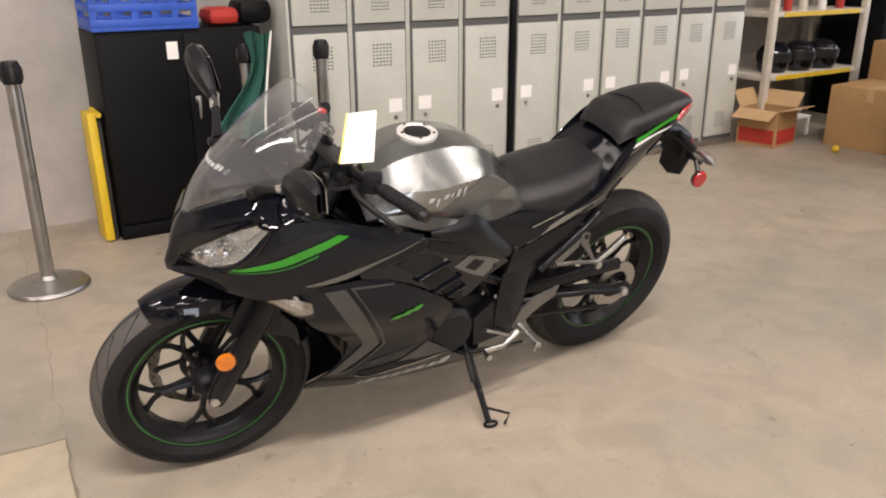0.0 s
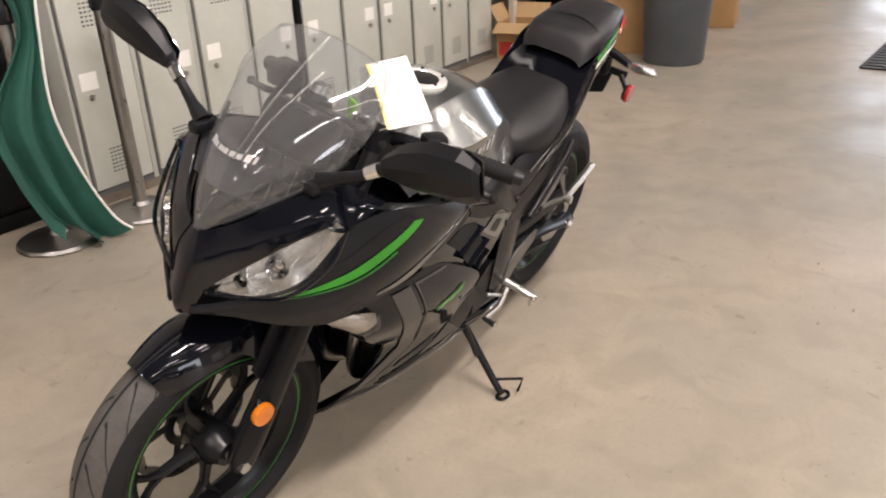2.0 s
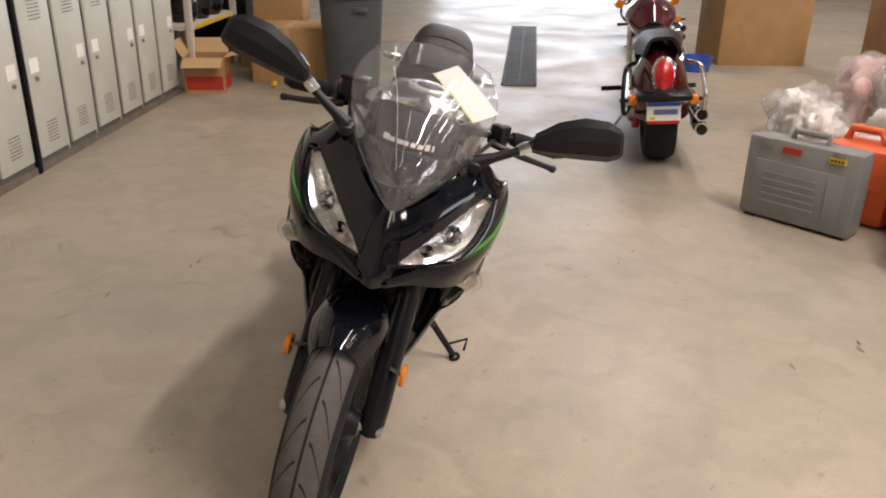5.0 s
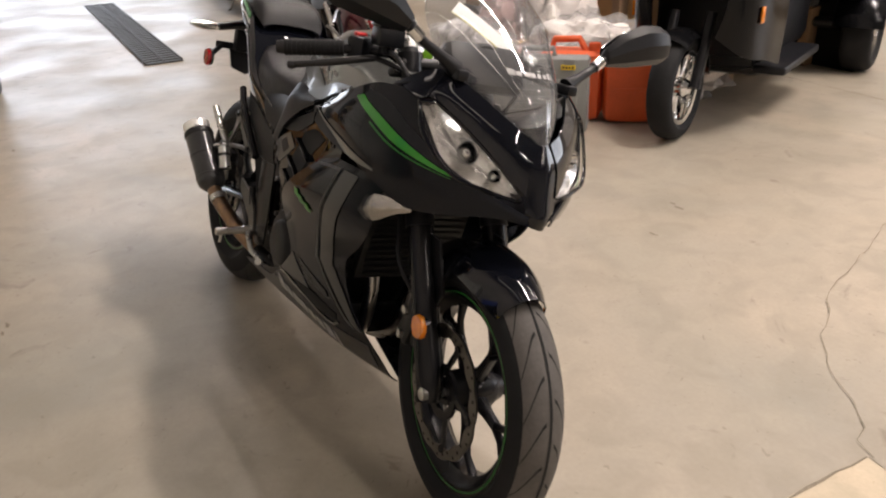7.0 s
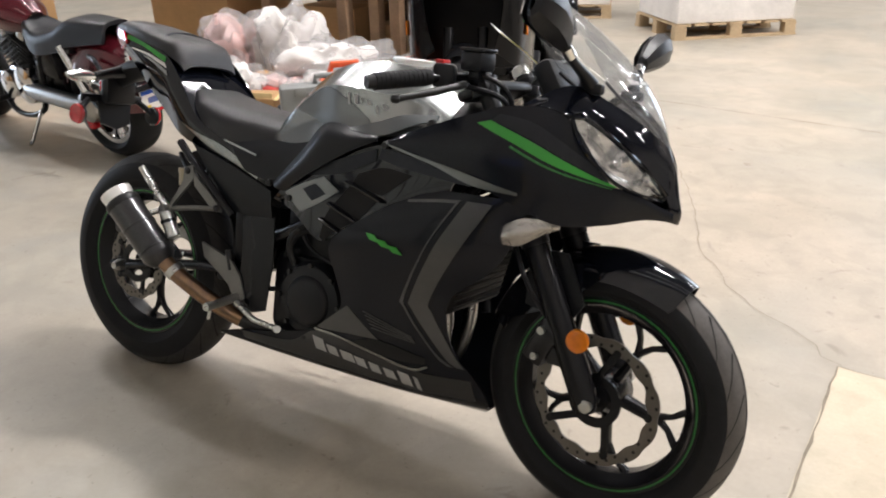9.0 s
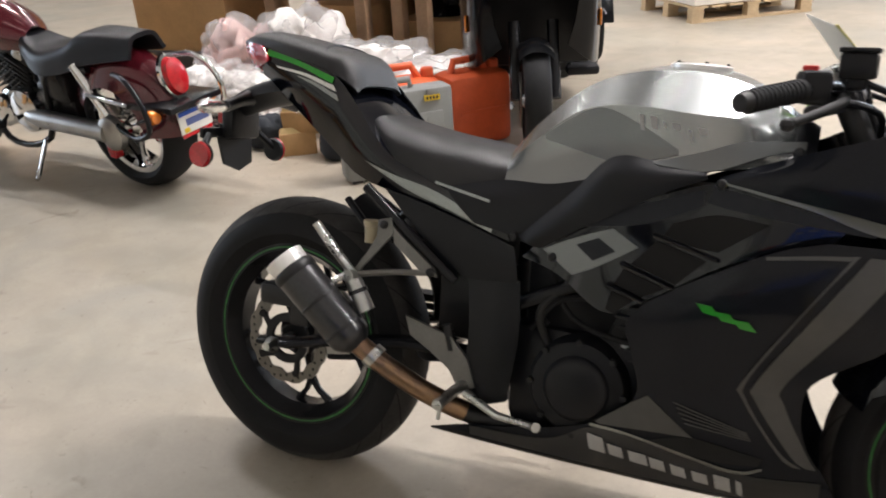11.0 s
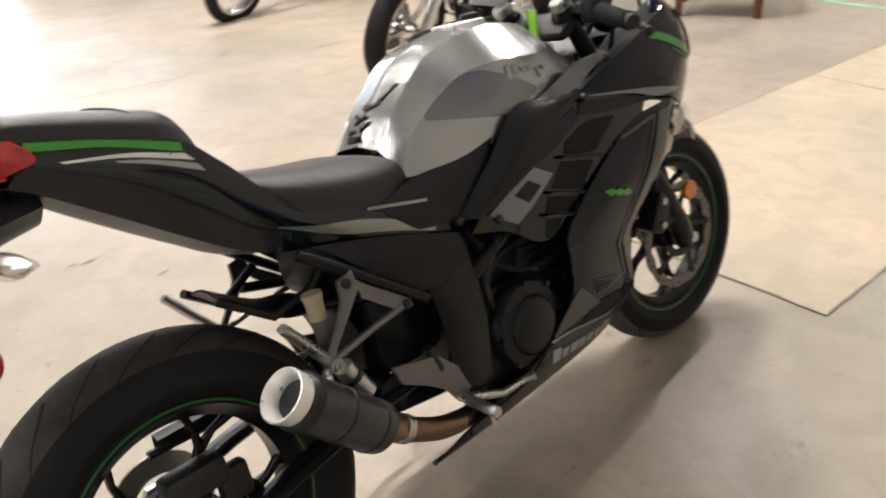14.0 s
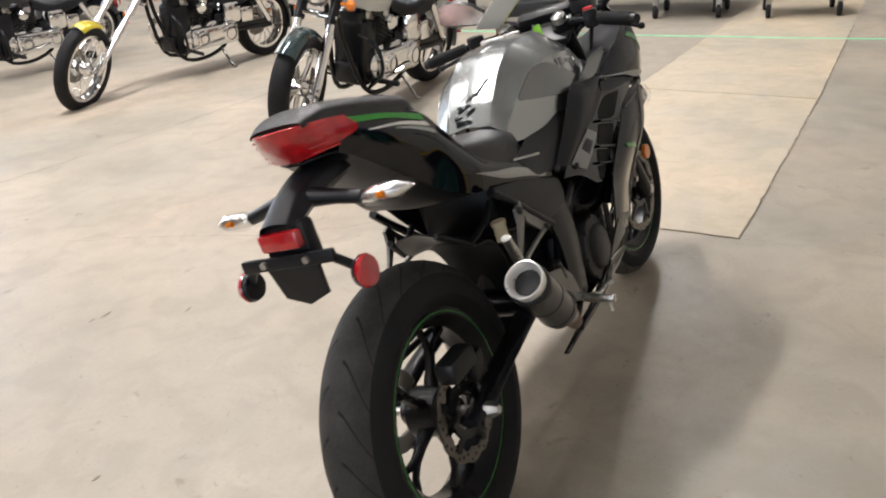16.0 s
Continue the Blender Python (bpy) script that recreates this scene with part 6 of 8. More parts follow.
# ---- headlamps, nose and screen
for s in (1, -1):
    fl = lambda g: g if s > 0 else g.flip()
    rows = skin([[(1.312, 0.206, 0.878), (1.345, 0.204, 0.820), (1.402, 0.168, 0.764), (1.440, 0.100, 0.742), (1.462, 0.040, 0.730)],
                 [(1.330, 0.186, 0.880), (1.380, 0.170, 0.828), (1.425, 0.130, 0.784), (1.452, 0.085, 0.756), (1.468, 0.042, 0.736)],
                 [(1.322, 0.180, 0.884), (1.372, 0.140, 0.850), (1.420, 0.096, 0.806), (1.452, 0.060, 0.770), (1.470, 0.036, 0.742)]], 12, 24)
    hl = mp("headlamp", fl(Geo().grid(rows)), M_LENS, "clear twin headlamp lens")
    rb = skin([[(1.310, 0.200, 0.872), (1.340, 0.196, 0.816), (1.396, 0.160, 0.762), (1.432, 0.098, 0.742), (1.452, 0.044, 0.734)],
               [(1.286, 0.168, 0.872), (1.330, 0.150, 0.816), (1.372, 0.114, 0.778), (1.410, 0.080, 0.760), (1.440, 0.048, 0.742)],
               [(1.318, 0.178, 0.880), (1.366, 0.138, 0.846), (1.412, 0.096, 0.802), (1.444, 0.062, 0.768), (1.460, 0.040, 0.744)]], 10, 20)
    mp("lamp_reflector", fl(Geo().grid(rb, 0.003)), M_REFLECT, "bright faceted reflector", angle=8, parent=hl)
    for (bx, by, bz, br) in ((1.385, 0.128, 0.800, 0.021), (1.425, 0.085, 0.768, 0.013)):
        mm = Matrix.Translation((bx, by, bz)) @ Vector((0.8, 0.35, 0.25)).to_track_quat("Z", "Y").to_matrix().to_4x4()
        mp("lamp_bowl", fl(Geo().lathe([(br * 0.35, -0.012), (br * 0.75, 0.0), (br, 0.016), (br * 1.06, 0.016), (br * 0.8, -0.004), (br * 0.4, -0.016)], mm, 24, closed=True)
                        .lathe([(0, -0.01), (br * 0.36, -0.008), (br * 0.36, 0.002), (0, 0.006)], mm, 16)), M_CHROME, parent=hl)
    # black rim round the lamp
    edge = rows[0] + [r[-1] for r in rows[1:]] + list(reversed(rows[-1]))[1:] + [r[0] for r in reversed(rows[1:-1])]
    mp("lamp_rim", fl(Geo().tube(edge, 0.0042, 6, closed=True)), M_GLOSS, parent=hl)
    # brow between lamp and screen
    BR = skin([[(1.205, 0.204, 0.892), (1.285, 0.160, 0.938), (1.355, 0.112, 0.912), (1.420, 0.060, 0.868), (1.446, 0.018, 0.842)],
               [(1.262, 0.210, 0.890), (1.318, 0.174, 0.904), (1.374, 0.130, 0.878), (1.430, 0.080, 0.832), (1.464, 0.032, 0.800)],
               [(1.310, 0.208, 0.880), (1.326, 0.182, 0.886), (1.376, 0.142, 0.853), (1.424, 0.098, 0.809), (1.474, 0.036, 0.744)]], 12, 26)
    mp("nose_brow", fl(Geo().grid(BR, 0.003)), M_GLOSS, "gloss black nose cowl")
NC = skin([[(1.446, -0.020, 0.842), (1.452, 0.0, 0.842), (1.446, 0.020, 0.842)],
           [(1.464, -0.034, 0.800), (1.474, 0.0, 0.796), (1.464, 0.034, 0.800)],
           [(1.472, -0.040, 0.745), (1.490, 0.0, 0.738), (1.472, 0.040, 0.745)],
           [(1.482, -0.034, 0.715), (1.499, 0.0, 0.706), (1.482, 0.034, 0.715)],
           [(1.478, -0.030, 0.690), (1.496, 0.0, 0.684), (1.478, 0.030, 0.690)]], 18, 12)
nose = mp("nose_cowl", Geo().grid(NC, 0.004), M_GLOSS, "gloss black pointed nose")
mp("nose_slot", Geo().side([(1.47, 0.70), (1.494, 0.700), (1.496, 0.712), (1.47, 0.714)], -0.012, 0.012), M_HOLESHADE, parent=nose)
# dark closing panels under and behind the nose
mp("nose_underside", Geo().grid(skin([[(1.20, -0.222, 0.704), (1.30, -0.188, 0.670), (1.38, -0.140, 0.678), (1.44, -0.078, 0.694), (1.485, -0.02, 0.692)],
                                      [(1.20, 0.0, 0.72), (1.30, 0.0, 0.700), (1.38, 0.0, 0.700), (1.44, 0.0, 0.696), (1.49, 0.0, 0.690)],
                                      [(1.20, 0.222, 0.704), (1.30, 0.188, 0.670), (1.38, 0.140, 0.678), (1.44, 0.078, 0.694), (1.485, 0.02, 0.692)]], 16, 20), 0.003), M_SATIN)
SC = [(1.452, 0.838, 0.010, 0.004, 0.002), (1.432, 0.888, 0.066, 0.044, -0.004), (1.396, 0.945, 0.118, 0.088, -0.016), (1.332, 1.010, 0.148, 0.092, -0.030),
      (1.252, 1.071, 0.158, 0.060, -0.030), (1.160, 1.126, 0.124, 0.016, -0.026)]
rows = skin([[(xc - dx * a * a, w * a, zc + dz * a * a) for a in (-1, -0.75, -0.4, 0, 0.4, 0.75, 1)] for xc, zc, w, dx, dz in SC], 28, 25)
scr = mp("windscreen", Geo().grid(rows, 0.003), M_SCREEN, "smoked clear windscreen")
scr.visible_shadow = False
# pale name bars across the lower screen
SF = np.array(skin(rows, 84, 101)).reshape(-1, 3)
for k, (w_, h_) in enumerate(((0.013, 0.010), (0.010, 0.007), (0.013, 0.007), (0.010, 0.007), (0.010, 0.007), (0.010, 0.007), (0.010, 0.010), (0.004, 0.010))):
    bar = []
    for dy in (0, w_ / 2, w_):
        col = []
        for dz in (0, h_):
            y, z = -0.058 + 0.0146 * k + dy, 0.957 - 0.7 * (0.0146 * k - 0.055) ** 2 + dz
            n_ = np.argpartition((SF[:, 1] - y) ** 2 + (SF[:, 2] - z) ** 2, 4)[:4]
            col.append((float(SF[n_, 0].mean()) + 0.004, y, z + 0.002))
        bar.append(col)
    mp("name_bar", Geo().grid(bar, 0.0008), M_NAME, parent=scr)
mp("screen_edge", Geo().tube([r[0] for r in rows] + rows[-1][1:] + [r[-1] for r in reversed(rows[:-1])], 0.0022, 6), M_LENS, parent=scr)
for s in (-1, 1):
    mp("screen_trim", Geo().tube([(r[0][0] - 0.004, s * abs(r[0][1]), r[0][2] - 0.004) for r in rows[2:16]], 0.004, 6), M_SATIN, parent=scr)
# cockpit: inner liner, dash, cluster
both("cockpit_liner", lambda: Geo().grid(skin([[(0.92, 0.208, 0.790), (1.02, 0.222, 0.828), (1.12, 0.231, 0.862), (1.22, 0.218, 0.892), (1.30, 0.152, 0.922), (1.38, 0.09, 0.89)],
                                               [(0.94, 0.150, 0.790), (1.02, 0.150, 0.795), (1.12, 0.140, 0.830), (1.21, 0.120, 0.850), (1.29, 0.090, 0.880), (1.36, 0.05, 0.86)],
                                               [(0.96, 0.120, 0.770), (1.03, 0.105, 0.755), (1.12, 0.080, 0.770), (1.20, 0.050, 0.820), (1.28, 0.030, 0.850), (1.34, 0.0, 0.85)]], 12, 22), 0.003), M_SATIN)
dash = mp("instrument_pod", Geo().box((1.205, 0, 0.945), (0.05, 0.19, 0.10), Matrix.Translation((1.205, 0, 0.945)) @ Matrix.Rotation(radians(-32), 4, "Y") @ Matrix.Translation((-1.205, 0, -0.945)), 0.018), M_SATIN, "black instrument pod")
dm = Matrix.Translation((1.182, 0.0, 0.958)) @ Vector((-0.85, 0, 0.53)).to_track_quat("Z", "Y").to_matrix().to_4x4()
mp("dial", Geo().lathe([(0, 0), (0.036, 0), (0.040, 0.006), (0.044, 0.006), (0.044, -0.004)], dm @ Matrix.Translation((0, 0.0, 0)), 32), M_DMETAL, parent=dash)
mp("display", Geo().box((0.062, 0.0, 0.002), (0.05, 0.055, 0.006), dm, 0.003), M_TANKD, parent=dash)

# ---- mirrors
for s in (1, -1):
    fl = lambda g: g if s > 0 else g.flip()
    prof = [(0.0, 0.007, 0.006), (0.06, 0.020, 0.016), (0.30, 0.037, 0.028), (0.58, 0.045, 0.032), (0.84, 0.043, 0.027), (0.96, 0.032, 0.016), (1.0, 0.022, 0.006)]
    a, b = Vector((1.293, 0.240, 1.010)), Vector((1.300, 0.424, 1.066))
    d = (b - a)
    up = Vector((0.0, -0.40, 0.91)).normalized()
    fw = d.normalized().cross(up).normalized()
    up = fw.cross(d.normalized())
    rows = []
    for u, h, t in prof:
        c = a + d * u + up * (0.012 * math.sin(math.pi * u))
        ring = []
        for k, (cu, cf) in enumerate(((1, 0.0), (0.72, 0.75), (0.1, 1.0), (-0.6, 0.75), (-1, 0.0), (-0.75, -0.5), (0, -0.55), (0.75, -0.5), (1, 0.0))):
            ring.append(c + up * (h * cu) - fw * (t * cf) * (-1))
        rows.append(ring)
    mir = mp("mirror", fl(Geo().grid([[tuple(p) for p in r] for r in rows])), M_SATIN, "matte black faceted mirror on a stalk", angle=22)
    mp("mirror_stalk", fl(Geo().tube([(1.315, 0.140, 0.945), (1.310, 0.172, 0.964), (1.300, 0.210, 0.984), (1.293, 0.254, 1.016)], [0.018, 0.011, 0.009, 0.012], 10)), M_SATIN, parent=mir)
    mp("stalk_joint", fl(Geo().tube([(1.298, 0.220, 0.991), (1.294, 0.240, 1.006)], 0.0125, 12)), M_CHROME, parent=mir)
    glass = []
    for u, h, t in prof[1:-1]:
        c = a + d * u + up * (0.012 * math.sin(math.pi * u))
        glass.append([tuple(c + up * (h * 0.82) - fw * 0.0195), tuple(c - up * (h * 0.82) - fw * 0.0195)])
    mp("mirror_glass", fl(Geo().grid(glass, 0.002)), M_CHROME, parent=mir)
    mp("stalk_base", fl(Geo().box((1.318, 0.138, 0.938), (0.05, 0.026, 0.022), None, 0.006)), M_SATIN, parent=mir)

# ---- tank
half = [(0.492, [(0, 0.800), (0.060, 0.792), (0.098, 0.768), (0.112, 0.752), (0.116, 0.738)]),
        (0.545, [(0, 0.862), (0.066, 0.852), (0.112, 0.812), (0.122, 0.775), (0.136, 0.735)]),
        (0.640, [(0, 0.936), (0.072, 0.926), (0.132, 0.878), (0.136, 0.815), (0.162, 0.742)]),
        (0.740, [(0, 0.966), (0.084, 0.954), (0.164, 0.892), (0.166, 0.825), (0.186, 0.765)]),
        (0.840, [(0, 0.970), (0.088, 0.955), (0.168, 0.884), (0.174, 0.826), (0.188, 0.785)]),
        (0.925, [(0, 0.946), (0.080, 0.934), (0.146, 0.878), (0.168, 0.832), (0.176, 0.800)]),
        (1.000, [(0, 0.892), (0.064, 0.884), (0.112, 0.850), (0.140, 0.826), (0.150, 0.808)])]
rows = []
for x, pr in half:
    rows.append([(x, -y, z) for y, z in reversed(pr)] + [(x, y, z) for y, z in pr[1:]])
facets = [[tuple(Vector(a).lerp(Vector(b), k / 5)) for a, b in zip(r, r[1:]) for k in range(5)] + [r[-1]] for r in rows]
cols = [spline([r[j] for r in facets], 40) for j in range(41)]
fine = [[c[i] for c in cols] for i in range(40)]
tank = mp("fuel_tank", Geo().grid(fine, 0.004), M_TANK, "metallic silver fuel tank", angle=24)
mp("tank_front_cover", Geo().grid(skin([[(0.985, y, z + 0.004 + 0.0 * y) for y, z in ((-0.150, 0.815), (-0.08, 0.873), (0, 0.898), (0.08, 0.873), (0.150, 0.815))],
                                        [(1.035, y, z) for y, z in ((-0.150, 0.815), (-0.07, 0.858), (0, 0.873), (0.07, 0.858), (0.150, 0.815))]], 8, 18), 0.004), M_SATIN, parent=tank)
cm = Matrix.Translation((0.822, 0, 0.9650)) @ Matrix.Rotation(radians(2), 4, "Y")
cap = mp("filler_cap", Geo().lathe([(0.056, -0.016), (0.056, 0.004), (0.051, 0.007), (0.040, 0.007), (0.037, 0.004), (0.037, -0.016)], cm, 40, closed=True), M_TIP, "chrome ringed filler cap", parent=tank)
mp("cap_centre", Geo().lathe([(0, 0.008), (0.028, 0.008), (0.037, 0.005), (0.037, -0.004)], cm, 32), M_DMETAL, parent=cap)
for k in range(5):
    a = 2 * math.pi * k / 5
    mp("cap_bolt", Geo().lathe([(0, 0.011), (0.003, 0.011), (0.004, 0.006)], cm @ Matrix.Translation((0.046 * math.cos(a), 0.046 * math.sin(a), 0)), 8), M_DMETAL, parent=cap)
TP = Panel([[(p[0], p[1], p[2]) for p in r[21:]] for r in fine], 40, 24)
for s in (1, -1):
    fl = lambda g: g if s > 0 else g.flip()
    # darker inset on the flank and pale name strokes
    g = TP.mark([(0.572, 0.830), (0.620, 0.862), (0.680, 0.886), (0.750, 0.864), (0.824, 0.824)], [(0.574, 0.822), (0.650, 0.806), (0.730, 0.792), (0.780, 0.803), (0.826, 0.816)], 20, up=0.0024, k=6)
    mp("flank_inset", fl(g), M_TANKD, "dark grey tank flank", parent=tank)
    for k, (dx, w_, h_, up_) in enumerate(((0.0, 0.006, 0.030, 0.004), (0.012, 0.010, 0.024, 0.004), (0.026, 0.004, 0.013, 0.0), (0.036, 0.011, 0.013, 0.0), (0.054, 0.005, 0.022, -0.006), (0.064, 0.012, 0.012, 0.0))):
        x0, z0 = 0.752 + 1.55 * dx, 0.876 - 0.22 * dx + up_
        w_, h_ = 1.25 * w_, 0.9 * h_
        g = TP.mark([(x0, z0), (x0 + w_, z0 - 0.002)], [(x0 + 0.006, z0 - h_), (x0 + 0.006 + w_ * 0.8, z0 - h_ - 0.002)], 5, up=0.003)
        mp("name_stroke", fl(g), M_NAME, "pale name stroke", parent=tank)
# dark sticker of slanted strokes at the tank's rear
FT = np.array(skin(fine, 120, 121)).reshape(-1, 3)


def on_tank(x, y, up=0.0022):
    k = np.argpartition((FT[:, 0] - x) ** 2 + (FT[:, 1] - y) ** 2, 4)[:4]
    return (x - 0.6 * up, y, float(FT[k, 2].mean()) + up)


for (x0, y0), (x1, y1), wd in (((0.503, 0.034), (0.500, -0.012), 0.010), ((0.513, 0.040), (0.512, 0.018), 0.006), ((0.513, 0.002), (0.523, -0.020), 0.008), ((0.524, 0.030), (0.530, -0.006), 0.007),
                               ((0.536, 0.036), (0.526, 0.012), 0.006), ((0.540, 0.010), (0.553, -0.026), 0.006), ((0.548, -0.004), (0.562, -0.030), 0.004), ((0.558, -0.020), (0.590, -0.048), 0.005), ((0.545, 0.026), (0.560, 0.004), 0.003)):
    d = Vector((x1 - x0, y1 - y0)).normalized()
    rows = []
    for k in range(7):
        u = k / 6
        px, py, ww = x0 + (x1 - x0) * u, y0 + (y1 - y0) * u, wd * (1 - 0.5 * u)
        rows.append([on_tank(px - d.y * ww * v, py + d.x * ww * v) for v in (-0.5, 0, 0.5)])
    mp("tank_sticker", Geo().grid(rows, 0.001), M_GLOSS, "black slanted sticker stroke", parent=tank)

# ---- seats
def seat(prof, name, label, n=26, raw=False):
    rows = []
    for x, pr in prof:
        rows.append([(x, -y, z) for y, z in reversed(pr)] + [(x, y, z) for y, z in pr[1:]])
    return mp(name, Geo().grid(skin(rows, n, 33), 0.012), M_VINYL, label, angle=50, raw=raw)


seat([(0.205, [(0, 0.842), (0.055, 0.842), (0.090, 0.832), (0.104, 0.800)]), (0.255, [(0, 0.828), (0.080, 0.825), (0.122, 0.804), (0.134, 0.762)]),
      (0.350, [(0, 0.810), (0.090, 0.805), (0.138, 0.780), (0.150, 0.726)]), (0.440, [(0, 0.798), (0.085, 0.793), (0.132, 0.766), (0.146, 0.702)]),
      (0.500, [(0, 0.780), (0.070, 0.776), (0.108, 0.760), (0.120, 0.722)]), (0.528, [(0, 0.770), (0.045, 0.768), (0.082, 0.758), (0.098, 0.742)])],
     "rider_seat", "black vinyl rider seat")
ps = seat([(-0.176, [(0, 0.994), (0.045, 0.993), (0.072, 0.990), (0.080, 0.983)]), (-0.150, [(0, 1.006), (0.058, 1.004), (0.088, 0.996), (0.096, 0.980)]),
           (-0.110, [(0, 1.012), (0.066, 1.009), (0.100, 0.998), (0.110, 0.975)]),
           (-0.03, [(0, 1.000), (0.078, 0.997), (0.115, 0.984), (0.125, 0.956)]), (0.065, [(0, 0.978), (0.080, 0.975), (0.116, 0.961), (0.127, 0.930)]),
           (0.106, [(0, 0.966), (0.076, 0.963), (0.108, 0.950), (0.121, 0.918)]), (0.132, [(0, 0.942), (0.066, 0.939), (0.096, 0.926), (0.111, 0.903)]),
           (0.148, [(0, 0.902), (0.058, 0.900), (0.084, 0.894), (0.098, 0.886)])],
          "pillion_seat", "black vinyl pillion seat pad", 34, True)
mp("seat_seam", Geo().tube(spline([(0.082, -0.125, 0.930), (0.060, -0.095, 0.972), (0.036, 0, 0.987), (0.060, 0.095, 0.972), (0.082, 0.125, 0.930)], 20), 0.003, 6), M_SATIN, parent=ps, raw=True)
mp("seat_bridge", Geo().grid(skin([[(0.085, y, 0.918 - abs(y) * 0.10) for y in (-0.128, -0.07, 0, 0.07, 0.128)], [(0.150, y, 0.872 - abs(y) * 0.08) for y in (-0.128, -0.07, 0, 0.07, 0.128)],
                                   [(0.205, y, 0.826 - abs(y) * 0.12) for y in (-0.136, -0.07, 0, 0.07, 0.136)], [(0.270, y, 0.772 - abs(y) * 0.12) for y in (-0.142, -0.07, 0, 0.07, 0.142)]], 14, 16), 0.004), M_GLOSS, "black cowl under the seats", raw=True)

# ---- tail
TAIL = Panel([
    [(-0.118, 0.106, 0.977), (-0.112, 0.113, 0.952), (-0.116, 0.090, 0.914)],
    [(-0.078, 0.114, 0.971), (-0.078, 0.122, 0.938), (-0.085, 0.096, 0.898)],
    [(0.000, 0.126, 0.951), (0.000, 0.135, 0.905), (-0.015, 0.106, 0.848)],
    [(0.100, 0.131, 0.922), (0.098, 0.141, 0.862), (0.095, 0.116, 0.767)],
    [(0.160, 0.132, 0.868), (0.168, 0.146, 0.800), (0.175, 0.132, 0.718)],
    [(0.245, 0.140, 0.774), (0.255, 0.151, 0.742), (0.275, 0.146, 0.692)],
    [(0.363, 0.154, 0.722), (0.373, 0.158, 0.700), (0.384, 0.156, 0.668)],
    [(0.521, 0.166, 0.664), (0.526, 0.168, 0.648), (0.532, 0.166, 0.628)]], 44, 16)
for s in (1, -1):
    fl = lambda g: g if s > 0 else g.flip()
    t = mp("tail_cowl", fl(TAIL.geo()), M_GLOSS, "gloss black tail cowl with green flash", raw=True)
    g = TAIL.mark([(-0.086, 0.969), (0.010, 0.946), (0.106, 0.915)], [(-0.088, 0.957), (0.008, 0.936), (0.104, 0.902)], 20, up=0.0026)
    mp("green_flash", fl(g), M_GREEN, "green tail flash", parent=t, raw=True)
    g = TAIL.mark([(-0.055, 0.934), (0.030, 0.921), (0.106, 0.899)], [(-0.050, 0.930), (0.030, 0.915), (0.116, 0.886)], 16, up=0.0024)
    mp("white_flash", fl(g), M_WHITE, "white pinstripe", parent=t, raw=True)
    g = TAIL.mark([(0.010, 0.916), (0.060, 0.903), (0.118, 0.880)], [(0.014, 0.912), (0.060, 0.896), (0.126, 0.866)], 14, up=0.0024)
    mp("silver_wedge", fl(g), M_TANK, parent=t, raw=True)
    g = TAIL.mark([(0.200, 0.752), (0.272, 0.730), (0.371, 0.706), (0.500, 0.655)], [(0.205, 0.749), (0.306, 0.702), (0.405, 0.672), (0.495, 0.640)], 20, up=0.003)
    mp("silver_flash", fl(g), M_TANK, parent=t, raw=True)
mp("undertail", Geo().grid(skin([[(-0.150, -0.050, 0.918), (-0.116, -0.088, 0.915), (-0.085, -0.094, 0.898), (-0.015, -0.104, 0.848), (0.095, -0.114, 0.768), (0.175, -0.130, 0.719), (0.275, -0.144, 0.692)],
                                 [(-0.155, 0.0, 0.914), (-0.116, 0.0, 0.906), (-0.085, 0.0, 0.885), (-0.015, 0.0, 0.832), (0.095, 0.0, 0.755), (0.175, 0.0, 0.706), (0.275, 0.0, 0.690)],
                                 [(-0.150, 0.050, 0.918), (-0.116, 0.088, 0.915), (-0.085, 0.094, 0.898), (-0.015, 0.104, 0.848), (0.095, 0.114, 0.768), (0.175, 0.130, 0.719), (0.275, 0.144, 0.692)]], 12, 26), 0.003), M_SATIN, raw=True)
lamp = mp("tail_lamp", Geo().grid(skin([[(-0.098, -0.118, 0.976), (-0.150, -0.092, 0.984), (-0.190, -0.045, 0.988), (-0.202, 0.0, 0.989), (-0.190, 0.045, 0.988), (-0.150, 0.092, 0.984), (-0.098, 0.118, 0.976)],
                                        [(-0.078, -0.125, 0.948), (-0.140, -0.099, 0.956), (-0.176, -0.048, 0.960), (-0.188, 0.0, 0.960), (-0.176, 0.048, 0.960), (-0.140, 0.099, 0.956), (-0.078, 0.125, 0.948)],
                                        [(-0.104, -0.108, 0.936), (-0.138, -0.080, 0.930), (-0.154, -0.040, 0.927), (-0.160, 0.0, 0.926), (-0.154, 0.040, 0.927), (-0.138, 0.080, 0.930), (-0.104, 0.108, 0.936)]], 12, 36), 0.006), M_REDLENS, "red wedge tail lamp", angle=20, raw=True)
for k in range(5):
    z = 0.930 + 0.011 * k
    mp("lamp_rib", Geo().tube(spline([(-0.118 - 0.02 * (k > 2), -0.1085, z), (-0.150 - 0.006 * k, -0.078, z), (-0.160 - 0.0085 * k, 0, z), (-0.150 - 0.006 * k, 0.078, z), (-0.118 - 0.02 * (k > 2), 0.1085, z)], 18), 0.0022, 5), M_REDLENS, parent=lamp, raw=True)
